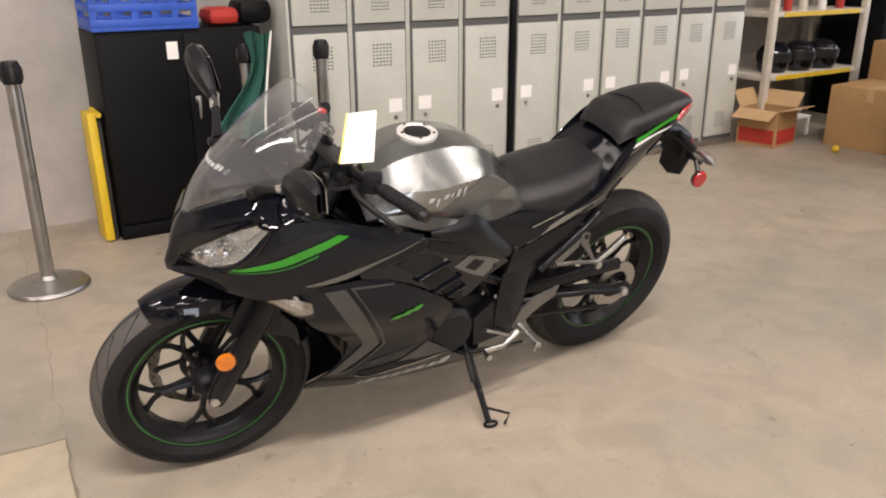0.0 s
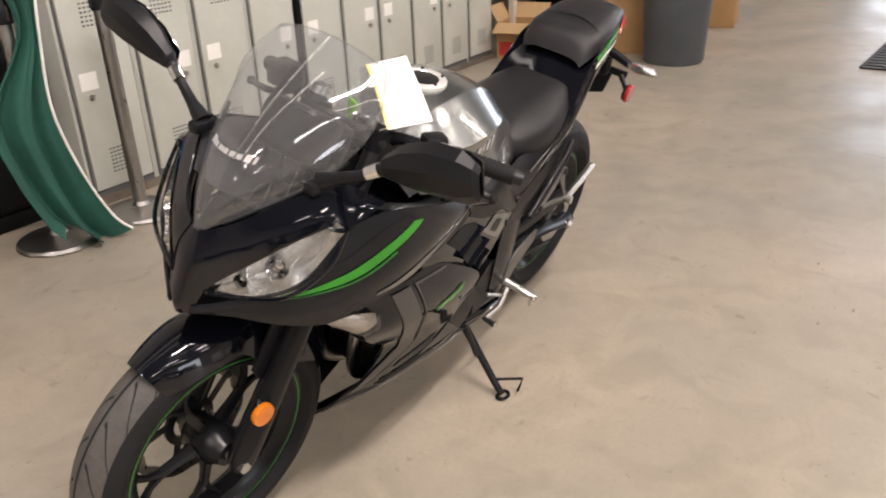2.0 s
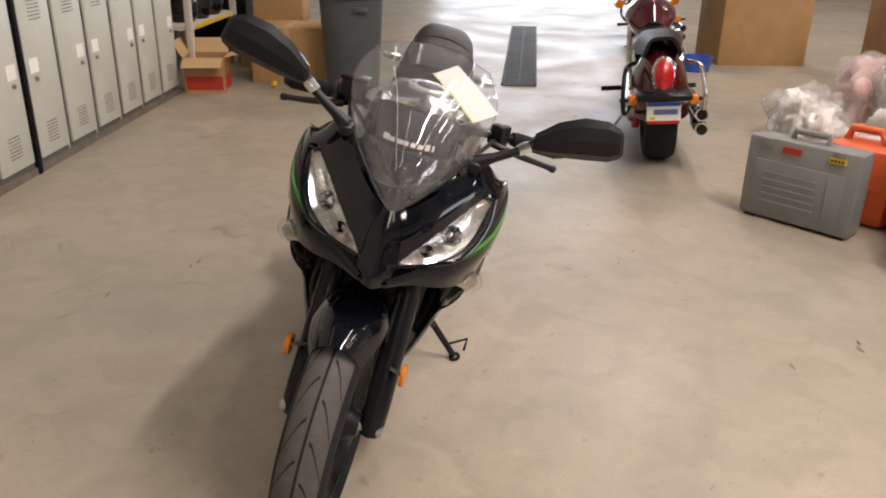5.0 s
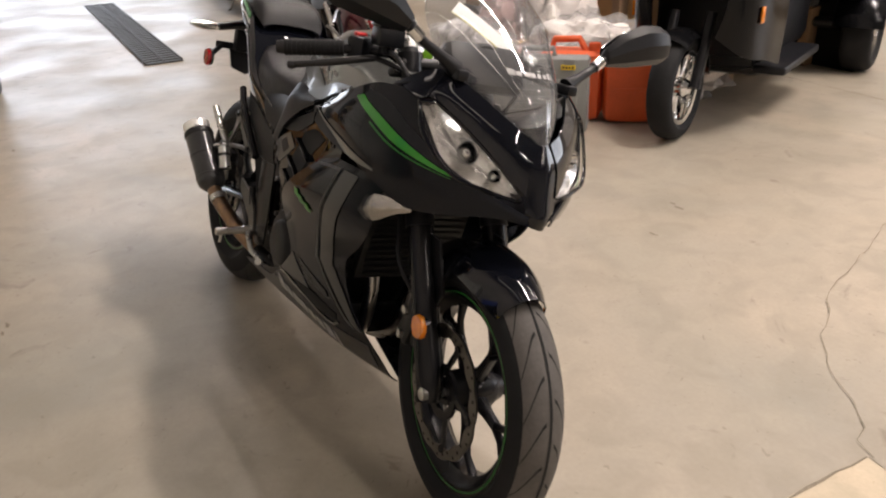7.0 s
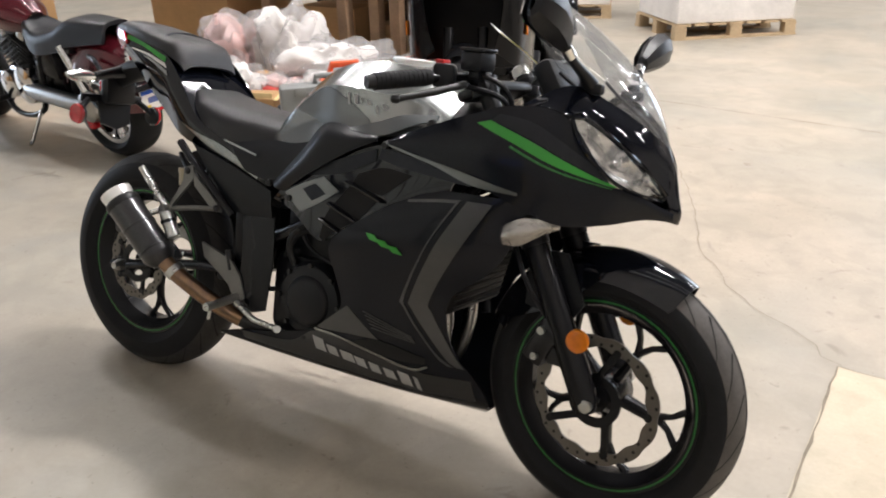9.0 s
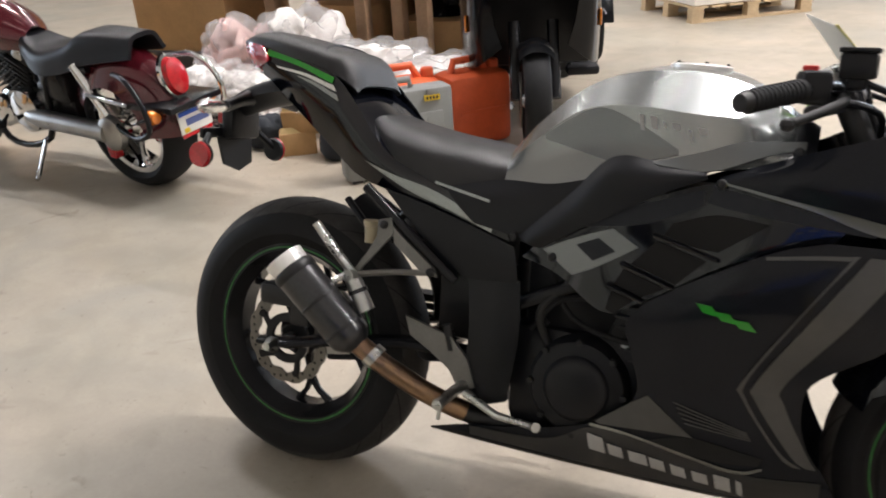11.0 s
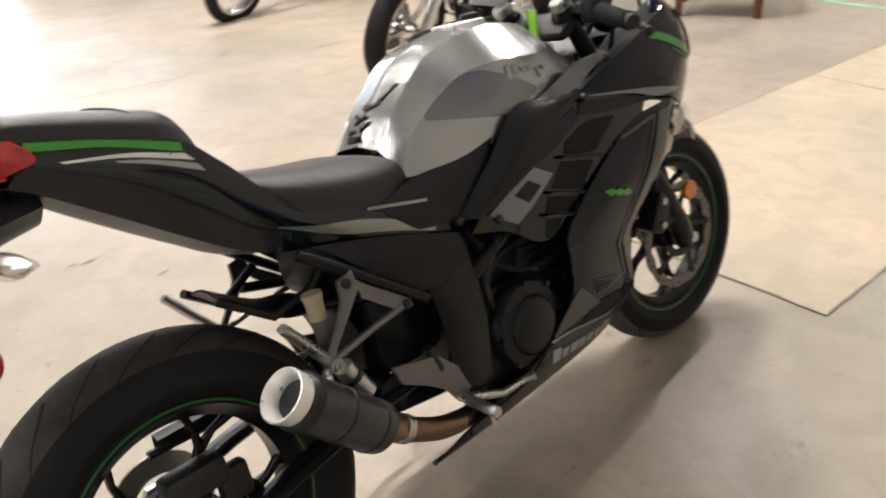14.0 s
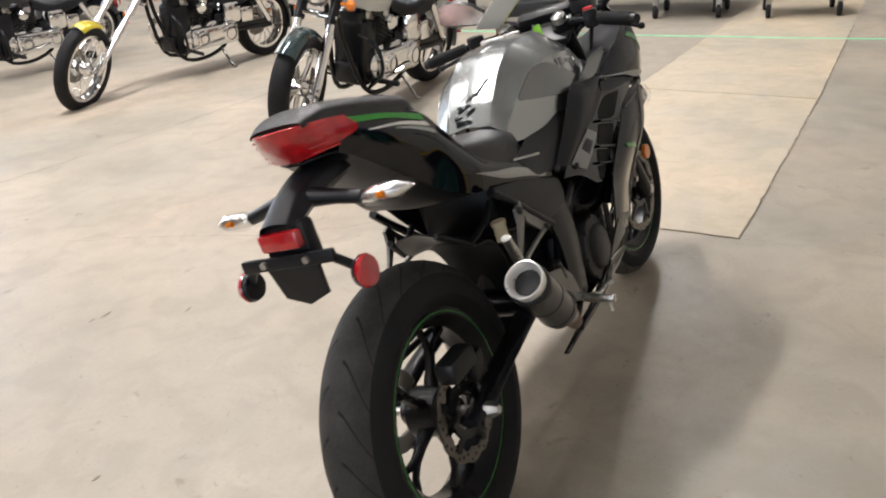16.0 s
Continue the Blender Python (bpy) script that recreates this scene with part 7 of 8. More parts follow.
# ---- number plate holder, rear signals, reflectors
arm = mp("plate_arm", Geo().grid(skin([[(-0.080, -0.060, 0.880), (-0.150, -0.050, 0.868), (-0.215, -0.044, 0.846), (-0.262, -0.040, 0.822)],
                                       [(-0.080, -0.034, 0.912), (-0.150, -0.030, 0.898), (-0.215, -0.026, 0.874), (-0.268, -0.026, 0.842)],
                                       [(-0.080, 0.034, 0.912), (-0.150, 0.030, 0.898), (-0.215, 0.026, 0.874), (-0.268, 0.026, 0.842)],
                                       [(-0.080, 0.060, 0.880), (-0.150, 0.050, 0.868), (-0.215, 0.044, 0.846), (-0.262, 0.040, 0.822)],
                                       [(-0.080, 0.0, 0.850), (-0.150, 0.0, 0.836), (-0.215, 0.0, 0.816), (-0.250, 0.0, 0.806)],
                                       [(-0.080, -0.060, 0.880), (-0.150, -0.050, 0.868), (-0.215, -0.044, 0.846), (-0.262, -0.040, 0.822)]], 24, 16)), M_SATIN, "black plastic plate arm", raw=True)
mp("plate_post", Geo().box((-0.238, 0, 0.800), (0.036, 0.105, 0.080), None, 0.010), M_SATIN, parent=arm, raw=True)
mp("plate_holder", Geo().box((-0.266, 0, 0.774), (0.012, 0.215, 0.024), None, 0.003), M_SATIN, parent=arm, raw=True)
mp("plate_flap", Geo().add([(-0.262, -0.060, 0.766), (-0.262, 0.060, 0.766), (-0.252, 0.050, 0.700), (-0.250, 0.0, 0.682), (-0.252, -0.050, 0.700),
    (-0.254, -0.060, 0.766), (-0.254, 0.060, 0.766), (-0.244, 0.050, 0.700), (-0.242, 0.0, 0.682), (-0.244, -0.050, 0.700)],
    [(0, 1, 2, 3, 4), (9, 8, 7, 6, 5), (0, 5, 6, 1), (1, 6, 7, 2), (2, 7, 8, 3), (3, 8, 9, 4), (4, 9, 5, 0)]), M_SATIN, parent=arm, raw=True)
for y in (-0.05, 0.05):
    mp("plate_bolt", Geo().lathe([(0, 0), (0.007, 0), (0.007, 0.006), (0, 0.006)], Matrix.Translation((-0.272, y, 0.775)) @ Matrix.Rotation(radians(-90), 4, "Y"), 8), M_ALU, parent=arm, raw=True)
mp("plate_lamp", Geo().box((-0.262, 0.0, 0.812), (0.022, 0.090, 0.034), None, 0.006), M_REDLENS, "small red lamp", parent=arm, raw=True)
for s in (1, -1):
    fl = lambda g: g if s > 0 else g.flip()
    sg = mp("rear_turn_lamp", fl(Geo().grid(skin([[(-0.172, 0.130, 0.850), (-0.160, 0.130, 0.839), (-0.172, 0.130, 0.826), (-0.184, 0.130, 0.838), (-0.172, 0.130, 0.850)],
                                                  [(-0.176, 0.160, 0.859), (-0.152, 0.160, 0.840), (-0.176, 0.160, 0.820), (-0.196, 0.160, 0.840), (-0.176, 0.160, 0.859)],
                                                  [(-0.174, 0.205, 0.857), (-0.150, 0.205, 0.840), (-0.174, 0.205, 0.824), (-0.192, 0.205, 0.841), (-0.174, 0.205, 0.857)],
                                                  [(-0.160, 0.240, 0.844), (-0.154, 0.240, 0.840), (-0.160, 0.240, 0.836), (-0.164, 0.240, 0.840), (-0.160, 0.240, 0.844)]], 14, 20))), M_LENS, "clear rear turn lamp", raw=True)
    mp("lamp_core", fl(Geo().tube([(-0.174, 0.132, 0.839), (-0.173, 0.160, 0.840), (-0.170, 0.208, 0.840), (-0.160, 0.232, 0.840)], [0.009, 0.016, 0.0145, 0.003], 12)), M_REFLECT, parent=sg, raw=True)
    mp("bulb", fl(Geo().tube([(-0.188, 0.175, 0.840), (-0.188, 0.190, 0.840)], 0.006, 8)), M_AMBER, parent=sg, raw=True)
    mp("lamp_stem", fl(Geo().tube([(-0.185, 0.02, 0.862), (-0.180, 0.08, 0.852), (-0.173, 0.134, 0.840)], [0.020, 0.014, 0.013], 10)), M_SATIN, parent=sg, raw=True)
    rr = mp("rear_reflector", fl(Geo().lathe([(0, -0.006), (0.028, -0.006), (0.030, 0), (0.027, 0.006), (0, 0.007)], y_axis(-0.240, 0.140, 0.728), 28)), M_REDLENS, "round red rear reflector", raw=True)
    mp("reflector_back", fl(Geo().lathe([(0, -0.016), (0.026, -0.015), (0.030, -0.006), (0, -0.006)], y_axis(-0.240, 0.140, 0.728), 24)), M_SATIN, parent=rr, raw=True)
    mp("reflector_arm", fl(Geo().tube([(-0.258, 0.090, 0.770), (-0.250, 0.112, 0.752), (-0.240, 0.130, 0.734)], 0.009, 8)), M_SATIN, parent=rr, raw=True)

# ---- middle side panels
VENT = Panel([
    [(0.565, 0.180, 0.606), (0.60, 0.188, 0.640), (0.640, 0.192, 0.680)],
    [(0.640, 0.196, 0.586), (0.68, 0.202, 0.636), (0.725, 0.206, 0.715)],
    [(0.728, 0.206, 0.534), (0.77, 0.210, 0.620), (0.820, 0.212, 0.752)],
    [(0.800, 0.216, 0.566), (0.86, 0.218, 0.656), (0.905, 0.216, 0.776)],
    [(0.940, 0.230, 0.655), (0.98, 0.232, 0.690), (1.02, 0.230, 0.762)],
    [(1.080, 0.234, 0.700), (1.085, 0.236, 0.715), (1.10, 0.236, 0.735)]], 34, 20)
for s in (1, -1):
    fl = lambda g: g if s > 0 else g.flip()
    v = mp("vent_panel", fl(VENT.geo(-0.004)), M_GLOSS, "black side panel with stepped air vents")
    g = VENT.mark([(0.608, 0.628), (0.665, 0.656), (0.735, 0.683)], [(0.668, 0.590), (0.722, 0.618), (0.782, 0.656)], 20, k=8)
    mp("grey_patch", fl(g), M_TANKD, "grey patch", parent=v)
    g = VENT.mark([(0.672, 0.646), (0.712, 0.664)], [(0.704, 0.622), (0.744, 0.644)], 10, up=0.0036)
    mp("dark_patch", fl(g), M_MATTE, parent=v)
    g = VENT.mark([(0.895, 0.772), (0.980, 0.758), (1.060, 0.742), (1.130, 0.722)], [(0.885, 0.745), (0.940, 0.735), (1.030, 0.727), (1.130, 0.719)], 16)
    mp("charcoal_band", fl(g), M_MATTE, parent=v)
    g = VENT.mark([(0.655, 0.676), (0.740, 0.716), (0.880, 0.765)], [(0.700, 0.682), (0.790, 0.698), (0.880, 0.738)], 14)
    mp("charcoal_band", fl(g), M_MATTE, parent=v)
    # shade between the fins, painted as black marks on the closed panel
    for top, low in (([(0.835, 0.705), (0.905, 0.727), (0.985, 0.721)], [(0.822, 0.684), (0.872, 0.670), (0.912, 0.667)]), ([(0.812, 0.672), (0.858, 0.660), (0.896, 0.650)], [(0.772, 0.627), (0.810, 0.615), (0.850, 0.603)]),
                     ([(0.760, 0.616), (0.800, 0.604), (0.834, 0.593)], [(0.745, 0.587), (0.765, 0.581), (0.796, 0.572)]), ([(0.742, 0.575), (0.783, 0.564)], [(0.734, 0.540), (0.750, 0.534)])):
        mp("vent_slot", fl(VENT.mark(top, low, 12, up=0.002)), M_HOLESHADE, parent=v)
    for (xa, za), (xb, zb) in (((0.806, 0.682), (0.912, 0.655)), ((0.755, 0.625), (0.850, 0.597)), ((0.735, 0.585), (0.800, 0.566))):
        rows = []
        for dz, lf in ((0.004, -0.004), (0.003, 0.011), (0.0005, 0.013), (-0.003, 0.012), (-0.005, -0.004)):
            rows.append([VENT.lift(xa + (xb - xa) * u, za + (zb - za) * u + dz, lf) for u in (0, 0.25, 0.5, 0.75, 1)])
        mp("vent_fin", fl(Geo().grid(rows)), M_GLOSS, parent=v)
    fc = mp("frame_cover", fl(Geo().grid(skin([[(0.553, 0.168, 0.640), (0.650, 0.186, 0.730), (0.722, 0.196, 0.802), (0.800, 0.196, 0.799), (0.880, 0.204, 0.790)],
                                              [(0.575, 0.186, 0.634), (0.660, 0.206, 0.702), (0.728, 0.218, 0.765), (0.803, 0.220, 0.778), (0.880, 0.220, 0.787)],
                                              [(0.602, 0.184, 0.629), (0.672, 0.206, 0.672), (0.742, 0.219, 0.712), (0.812, 0.222, 0.751), (0.881, 0.219, 0.784)]], 12, 30), 0.004)), M_SATIN, "satin black frame cover")
    mp("cover_strip", fl(Geo().grid(skin([[(0.785, 0.198, 0.799), (0.870, 0.196, 0.824), (0.925, 0.194, 0.842), (1.02, 0.202, 0.850)], [(0.800, 0.206, 0.795), (0.885, 0.210, 0.794), (0.965, 0.212, 0.824), (1.02, 0.212, 0.838)]], 6, 20), 0.003)), M_TANKD, "grey strip beside the tank")
    for bx, bz, by in ((0.545, 0.640, 0.178), (0.628, 0.616, 0.196), (0.905, 0.776, 0.224), (1.01, 0.835, 0.215)):
        mp("panel_bolt", fl(Geo().lathe([(0, 0.006), (0.007, 0.005), (0.009, 0.0), (0.009, -0.004)], y_axis(bx, by, bz), 12)), M_DMETAL)
    sc = mp("side_cover", fl(Geo().grid(skin([[(0.265, 0.148, 0.700), (0.38, 0.158, 0.672), (0.545, 0.166, 0.618)], [(0.33, 0.160, 0.640), (0.43, 0.166, 0.610), (0.552, 0.170, 0.585)],
                                              [(0.425, 0.160, 0.548), (0.48, 0.164, 0.545), (0.556, 0.166, 0.552)]], 12, 12), 0.004)), M_SATIN, "satin black side cover")
    mc = mp("mid_cover", fl(Geo().grid(skin([[(0.395, 0.150, 0.716), (0.50, 0.140, 0.738), (0.60, 0.156, 0.742), (0.68, 0.168, 0.760)], [(0.42, 0.160, 0.690), (0.51, 0.160, 0.700), (0.58, 0.166, 0.700), (0.64, 0.172, 0.712)],
                                             [(0.46, 0.164, 0.655), (0.54, 0.168, 0.640), (0.565, 0.168, 0.632), (0.60, 0.172, 0.645)]], 12, 20), 0.004)), M_SATIN, "dark cover under the tank")
    mp("silver_band", fl(Geo().grid([[(0.375 + 0.115 * u, 0.158 + 0.012 * u, 0.727 - 0.024 * u - 0.006 * v) for v in (0, 1)] for u in (0, 0.25, 0.5, 0.75, 1)], 0.002)), M_TANK, parent=mc)
    hp = mp("heel_plate", fl(Geo().grid(skin([[(0.455, 0.158, 0.548), (0.50, 0.164, 0.548), (0.560, 0.162, 0.556)], [(0.465, 0.164, 0.44), (0.51, 0.170, 0.44), (0.566, 0.166, 0.45)],
                                              [(0.455, 0.160, 0.320), (0.50, 0.166, 0.300), (0.548, 0.162, 0.312)]], 14, 10), 0.005)), M_FRAME, "black frame plate")
    mp("subframe_tube", fl(Geo().tube([(0.215, 0.160, 0.700), (0.262, 0.170, 0.666), (0.346, 0.174, 0.602), (0.430, 0.176, 0.538)], 0.0105, 12)), M_FRAME, raw=True)
    mp("subframe_tube", fl(Geo().tube([(0.26, 0.13, 0.60), (0.455, 0.135, 0.545)], 0.010, 10)), M_FRAME)
    # pillion peg hanger and peg
    ph = mp("peg_hanger", fl(Geo().side([(0.258, 0.640), (0.289, 0.648), (0.294, 0.616), (0.262, 0.580), (0.226, 0.540), (0.206, 0.512), (0.200, 0.524), (0.236, 0.572), (0.256, 0.606)], 0.176, 0.184)), M_CASTGREY, "cast grey pillion peg hanger", raw=True)
    mp("hanger_arm", fl(Geo().side([(0.290, 0.632), (0.312, 0.612), (0.388, 0.556), (0.394, 0.540), (0.362, 0.544), (0.296, 0.596)], 0.177, 0.183)), M_CASTGREY, parent=ph, raw=True)
    mp("hanger_arm", fl(Geo().tube([(0.385, 0.180, 0.548), (0.300, 0.181, 0.538), (0.214, 0.182, 0.522)], 0.0065, 8)), M_CASTGREY, parent=ph, raw=True)
    for bx, bz in ((0.272, 0.632), (0.380, 0.549)):
        mp("hanger_bolt", fl(Geo().lathe([(0, 0.008), (0.006, 0.007), (0.009, 0.004), (0.009, -0.002)], y_axis(bx, 0.184, bz), 10)), M_DMETAL, parent=ph, raw=True)
    pg = mp("pillion_peg", fl(Geo().tube([(0.206, 0.186, 0.520), (0.166, 0.200, 0.572), (0.128, 0.210, 0.622)], [0.011, 0.0125, 0.011], 10, flat=0.8)), M_ALU, "bare metal pillion peg", parent=ph, raw=True)
    mp("peg_pivot", fl(Geo().tube([(0.206, 0.176, 0.518), (0.204, 0.206, 0.520)], 0.013, 12)), M_ALU, parent=ph, raw=True)
    # rider peg with ribbed top and its plate
    fp = mp("rider_peg", fl(Geo().tube([(0.462, 0.165, 0.330), (0.455, 0.205, 0.324), (0.452, 0.262, 0.318)], [0.012, 0.011, 0.010], 12).lathe([(0, 0.262), (0.012, 0.262), (0.010, 0.272), (0, 0.273)], Matrix.Translation((0.452, 0, 0.318)) @ Matrix.Rotation(radians(-90), 4, "X"), 10)
                            .tube([(0.452, 0.255, 0.314), (0.450, 0.258, 0.285)], 0.004, 6)), M_ALU, "bare metal footpeg")
    mp("peg_plate", fl(Geo().side([(0.334, 0.450), (0.430, 0.424), (0.466, 0.385), (0.485, 0.330), (0.455, 0.315), (0.430, 0.356), (0.392, 0.384), (0.345, 0.412)], 0.166, 0.174)), M_CASTGREY, "cast grey peg plate", parent=fp)
mp("brake_pedal", Geo().tube([(0.47, -0.185, 0.320), (0.54, -0.195, 0.292), (0.61, -0.190, 0.285), (0.625, -0.205, 0.290)], [0.009, 0.008, 0.007, 0.010], 8), M_ALU, "bare metal brake pedal")
mp("gear_lever", Geo().tube([(0.47, 0.185, 0.315), (0.53, 0.200, 0.288), (0.60, 0.198, 0.285), (0.605, 0.235, 0.288)], [0.009, 0.009, 0.008, 0.010], 8)
   .tube([(0.49, 0.19, 0.305), (0.60, 0.185, 0.36)], 0.005, 8), M_ALU, "bare metal gear lever")

# ---- engine, radiator, frame
eng = mp("engine", Geo().box((0.70, 0, 0.36), (0.34, 0.27, 0.22), None, 0.035), M_SATIN, "black parallel twin engine")
mp("cylinder_block", Geo().box((0.84, 0, 0.50), (0.20, 0.25, 0.24), Matrix.Translation((0.84, 0, 0.50)) @ Matrix.Rotation(radians(22), 4, "Y") @ Matrix.Translation((-0.84, 0, -0.50)), 0.02), M_DMETAL, parent=eng)
mp("sump", Geo().box((0.80, 0, 0.245), (0.26, 0.18, 0.10), None, 0.03), M_SATIN, parent=eng)
mp("throttle_body", Geo().box((0.70, 0, 0.53), (0.30, 0.23, 0.18), None, 0.03), M_SATIN, parent=eng)
for (x, z, ln) in ((0.60, 0.47, 0.05), (0.64, 0.55, 0.04), (0.76, 0.46, 0.03), (0.78, 0.57, 0.05), (0.70, 0.60, 0.04)):
    for sy in (-1, 1):
        mp("engine_bolt", Geo().tube([(x, sy * 0.115, z), (x, sy * (0.130 + 0.2 * ln), z)], 0.008, 8), M_ALU, parent=eng)
for pts in ([(0.58, -0.14, 0.46), (0.64, -0.155, 0.53), (0.74, -0.15, 0.55), (0.82, -0.14, 0.62)], [(0.60, -0.13, 0.60), (0.66, -0.15, 0.50), (0.78, -0.155, 0.47), (0.90, -0.14, 0.50)],
            [(0.58, 0.14, 0.46), (0.64, 0.155, 0.53), (0.74, 0.15, 0.55), (0.82, 0.14, 0.62)]):
    mp("wiring", Geo().tube(spline(pts, 16), 0.006, 7), M_RUBBER, parent=eng)
mp("water_pipe", Geo().tube(spline([(0.62, -0.135, 0.42), (0.60, -0.15, 0.50), (0.66, -0.15, 0.57)], 12), 0.009, 9), M_DMETAL, parent=eng)
mp("brake_fluid_cup", Geo().lathe([(0, 0.0), (0.014, 0.0), (0.015, 0.034), (0.017, 0.036), (0.017, 0.046), (0, 0.048)], Matrix.Translation((0.240, -0.150, 0.585)), 16), mat("fluid_cup", (0.42, 0.36, 0.24), 0.35), "cloudy rear brake fluid cup")
mp("rear_master", Geo().tube([(0.418, -0.166, 0.445), (0.432, -0.166, 0.395)], 0.010, 10), M_DMETAL, "dark rear brake cylinder")
for z in (0.43, 0.45, 0.47, 0.49, 0.51, 0.53):
    mp("cooling_fin", Geo().box((0.87 - (z - 0.43) * 0.4, 0, z), (0.20, 0.275, 0.006), None, 0.002), M_DMETAL, parent=eng)
mp("clutch_cover", Geo().lathe([(0, 0.036), (0.050, 0.036), (0.060, 0.030), (0.064, 0.022), (0.088, 0.018), (0.096, 0.006), (0.096, -0.03)], y_axis(0.685, -0.148, 0.368) @ Matrix.Rotation(math.pi, 4, "X"), 40), M_SATIN, "round black clutch cover", parent=eng)
for k in range(8):
    a = 2 * math.pi * k / 8
    mp("cover_bolt", Geo().lathe([(0, 0.026), (0.006, 0.026), (0.007, 0.016)], y_axis(0.685 + 0.090 * math.cos(a), -0.148, 0.368 + 0.090 * math.sin(a)) @ Matrix.Rotation(math.pi, 4, "X"), 8), M_DMETAL, parent=eng)
mp("alternator_cover", Geo().lathe([(0, 0.030), (0.070, 0.028), (0.085, 0.010), (0.085, -0.03)], y_axis(0.72, 0.148, 0.37), 36), M_SATIN, parent=eng)
mp("sprocket_cover", Geo().side([(0.52, 0.30), (0.62, 0.29), (0.64, 0.40), (0.58, 0.45), (0.52, 0.42)], 0.135, 0.165), M_SATIN, parent=eng)
mp("hose", Geo().tube(spline([(0.90, -0.14, 0.60), (0.97, -0.165, 0.50), (1.02, -0.15, 0.40)], 12), 0.014, 10), M_SATIN, parent=eng)
mp("hose", Geo().tube(spline([(0.90, 0.14, 0.60), (0.98, 0.165, 0.48), (1.02, 0.14, 0.36)], 12), 0.014, 10), M_SATIN, parent=eng)
rad = mp("radiator", Geo().box((1.06, 0, 0.53), (0.030, 0.27, 0.24), Matrix.Translation((1.06, 0, 0.53)) @ Matrix.Rotation(radians(12), 4, "Y") @ Matrix.Translation((-1.06, 0, -0.53)), 0.006), M_DMETAL, "black radiator")
for k in range(14):
    z = 0.425 + 0.016 * k
    mp("radiator_fin", Geo().box((1.080 + (z - 0.53) * 0.21, 0, z), (0.004, 0.24, 0.004)), M_HOLESHADE, parent=rad)
for s in (1, -1):
    mp("header_pipe", Geo().tube(spline([(0.93, s * 0.06, 0.47), (0.99, s * 0.065, 0.45), (1.015, s * 0.062, 0.38), (0.995, s * 0.055, 0.27), (0.93, s * 0.045, 0.205), (0.80, s * 0.03, 0.175)], 22), 0.0175, 14), M_STEEL, "dull steel header pipe")
    mp("frame_rail", Geo().tube([(1.08, s * 0.05, 0.80), (0.95, s * 0.12, 0.70), (0.75, s * 0.15, 0.60), (0.54, s * 0.14, 0.50), (0.50, s * 0.125, 0.36)], 0.016, 10)
       .tube([(1.07, s * 0.05, 0.72), (0.98, s * 0.13, 0.60), (0.93, s * 0.15, 0.47), (0.90, s * 0.14, 0.42)], 0.013, 10), M_FRAME)
mp("steering_head", Geo().tube([(1.125, 0, 0.72), (1.055, 0, 0.86)], 0.036, 16), M_FRAME)
mp("airbox", Geo().box((0.78, 0, 0.68), (0.36, 0.26, 0.14), None, 0.03), M_SATIN)
mp("battery_box", Geo().box((0.43, 0, 0.64), (0.22, 0.22, 0.16), None, 0.03).box((0.44, 0, 0.50), (0.16, 0.20, 0.22), None, 0.03), M_SATIN)

# ---- exhaust
EX = [(0.80, -0.02, 0.185), (0.66, -0.06, 0.200), (0.53, -0.110, 0.235), (0.41, -0.170, 0.288), (0.315, -0.212, 0.350), (0.250, -0.227, 0.396)]
ex = mp("exhaust_pipe", Geo().tube(spline(EX, 30)[15:], 0.0215, 18), M_BRONZE, "heat tinted bronze exhaust pipe")
mp("link_pipe", Geo().tube(spline(EX, 30)[:16], 0.0205, 18), M_DMETAL, "dark steel link pipe", parent=ex)
mp("pipe_clamp", Geo().tube([(0.298, -0.217, 0.363), (0.284, -0.220, 0.374)], 0.0255, 18), M_ALU, parent=ex)
A, Bq = Vector((0.252, -0.226, 0.392)), Vector((0.120, -0.246, 0.526))
mdir = (Bq - A).normalized()
mm = Matrix.Translation(A) @ mdir.to_track_quat("Z", "Y").to_matrix().to_4x4()
Lm = (Bq - A).length
muf = mp("muffler", Geo().lathe([(0.022, -0.012), (0.034, 0.0), (0.0415, 0.010), (0.0430, 0.018), (0.0430, Lm - 0.012), (0.0415, Lm)], mm, 40), M_CARBON, "short carbon muffler with steel tip")
mp("muffler_cap", Geo().lathe([(0.0435, Lm - 0.016), (0.0448, Lm - 0.014), (0.0448, Lm - 0.002), (0.042, Lm + 0.004), (0.039, Lm + 0.006)], mm, 40), M_DMETAL, parent=muf)
mp("muffler_tip", Geo().lathe([(0.0385, Lm), (0.0395, Lm + 0.008), (0.0415, Lm + 0.026), (0.0410, Lm + 0.031), (0.0385, Lm + 0.032), (0.030, Lm + 0.014), (0.0285, Lm), (0.0285, Lm - 0.05), (0.031, Lm - 0.05), (0.031, Lm - 0.006)], mm, 48, closed=True), M_TIP, "polished steel tip", parent=muf)
mp("muffler_bore", Geo().lathe([(0, Lm + 0.004), (0.0282, Lm + 0.004), (0.0282, Lm - 0.045), (0, Lm - 0.045)], mm, 28), M_HOLESHADE, parent=muf)
for h in (0.03, Lm * 0.55):
    mp("muffler_band", Geo().lathe([(0.0432, h), (0.0442, h + 0.001), (0.0442, h + 0.005), (0.0432, h + 0.006)], mm, 40, closed=True), M_DMETAL, parent=muf)
mp("muffler_bracket", Geo().tube([(0.190, -0.215, 0.505), (0.205, -0.195, 0.516)], 0.008, 8), M_ALU, parent=muf)
mp("muffler_mount", Geo().tube([(0.214, -0.200, 0.514), (0.246, -0.198, 0.452)], [0.017, 0.019], 14), M_ALU, "bare metal muffler mount", parent=muf, raw=True)
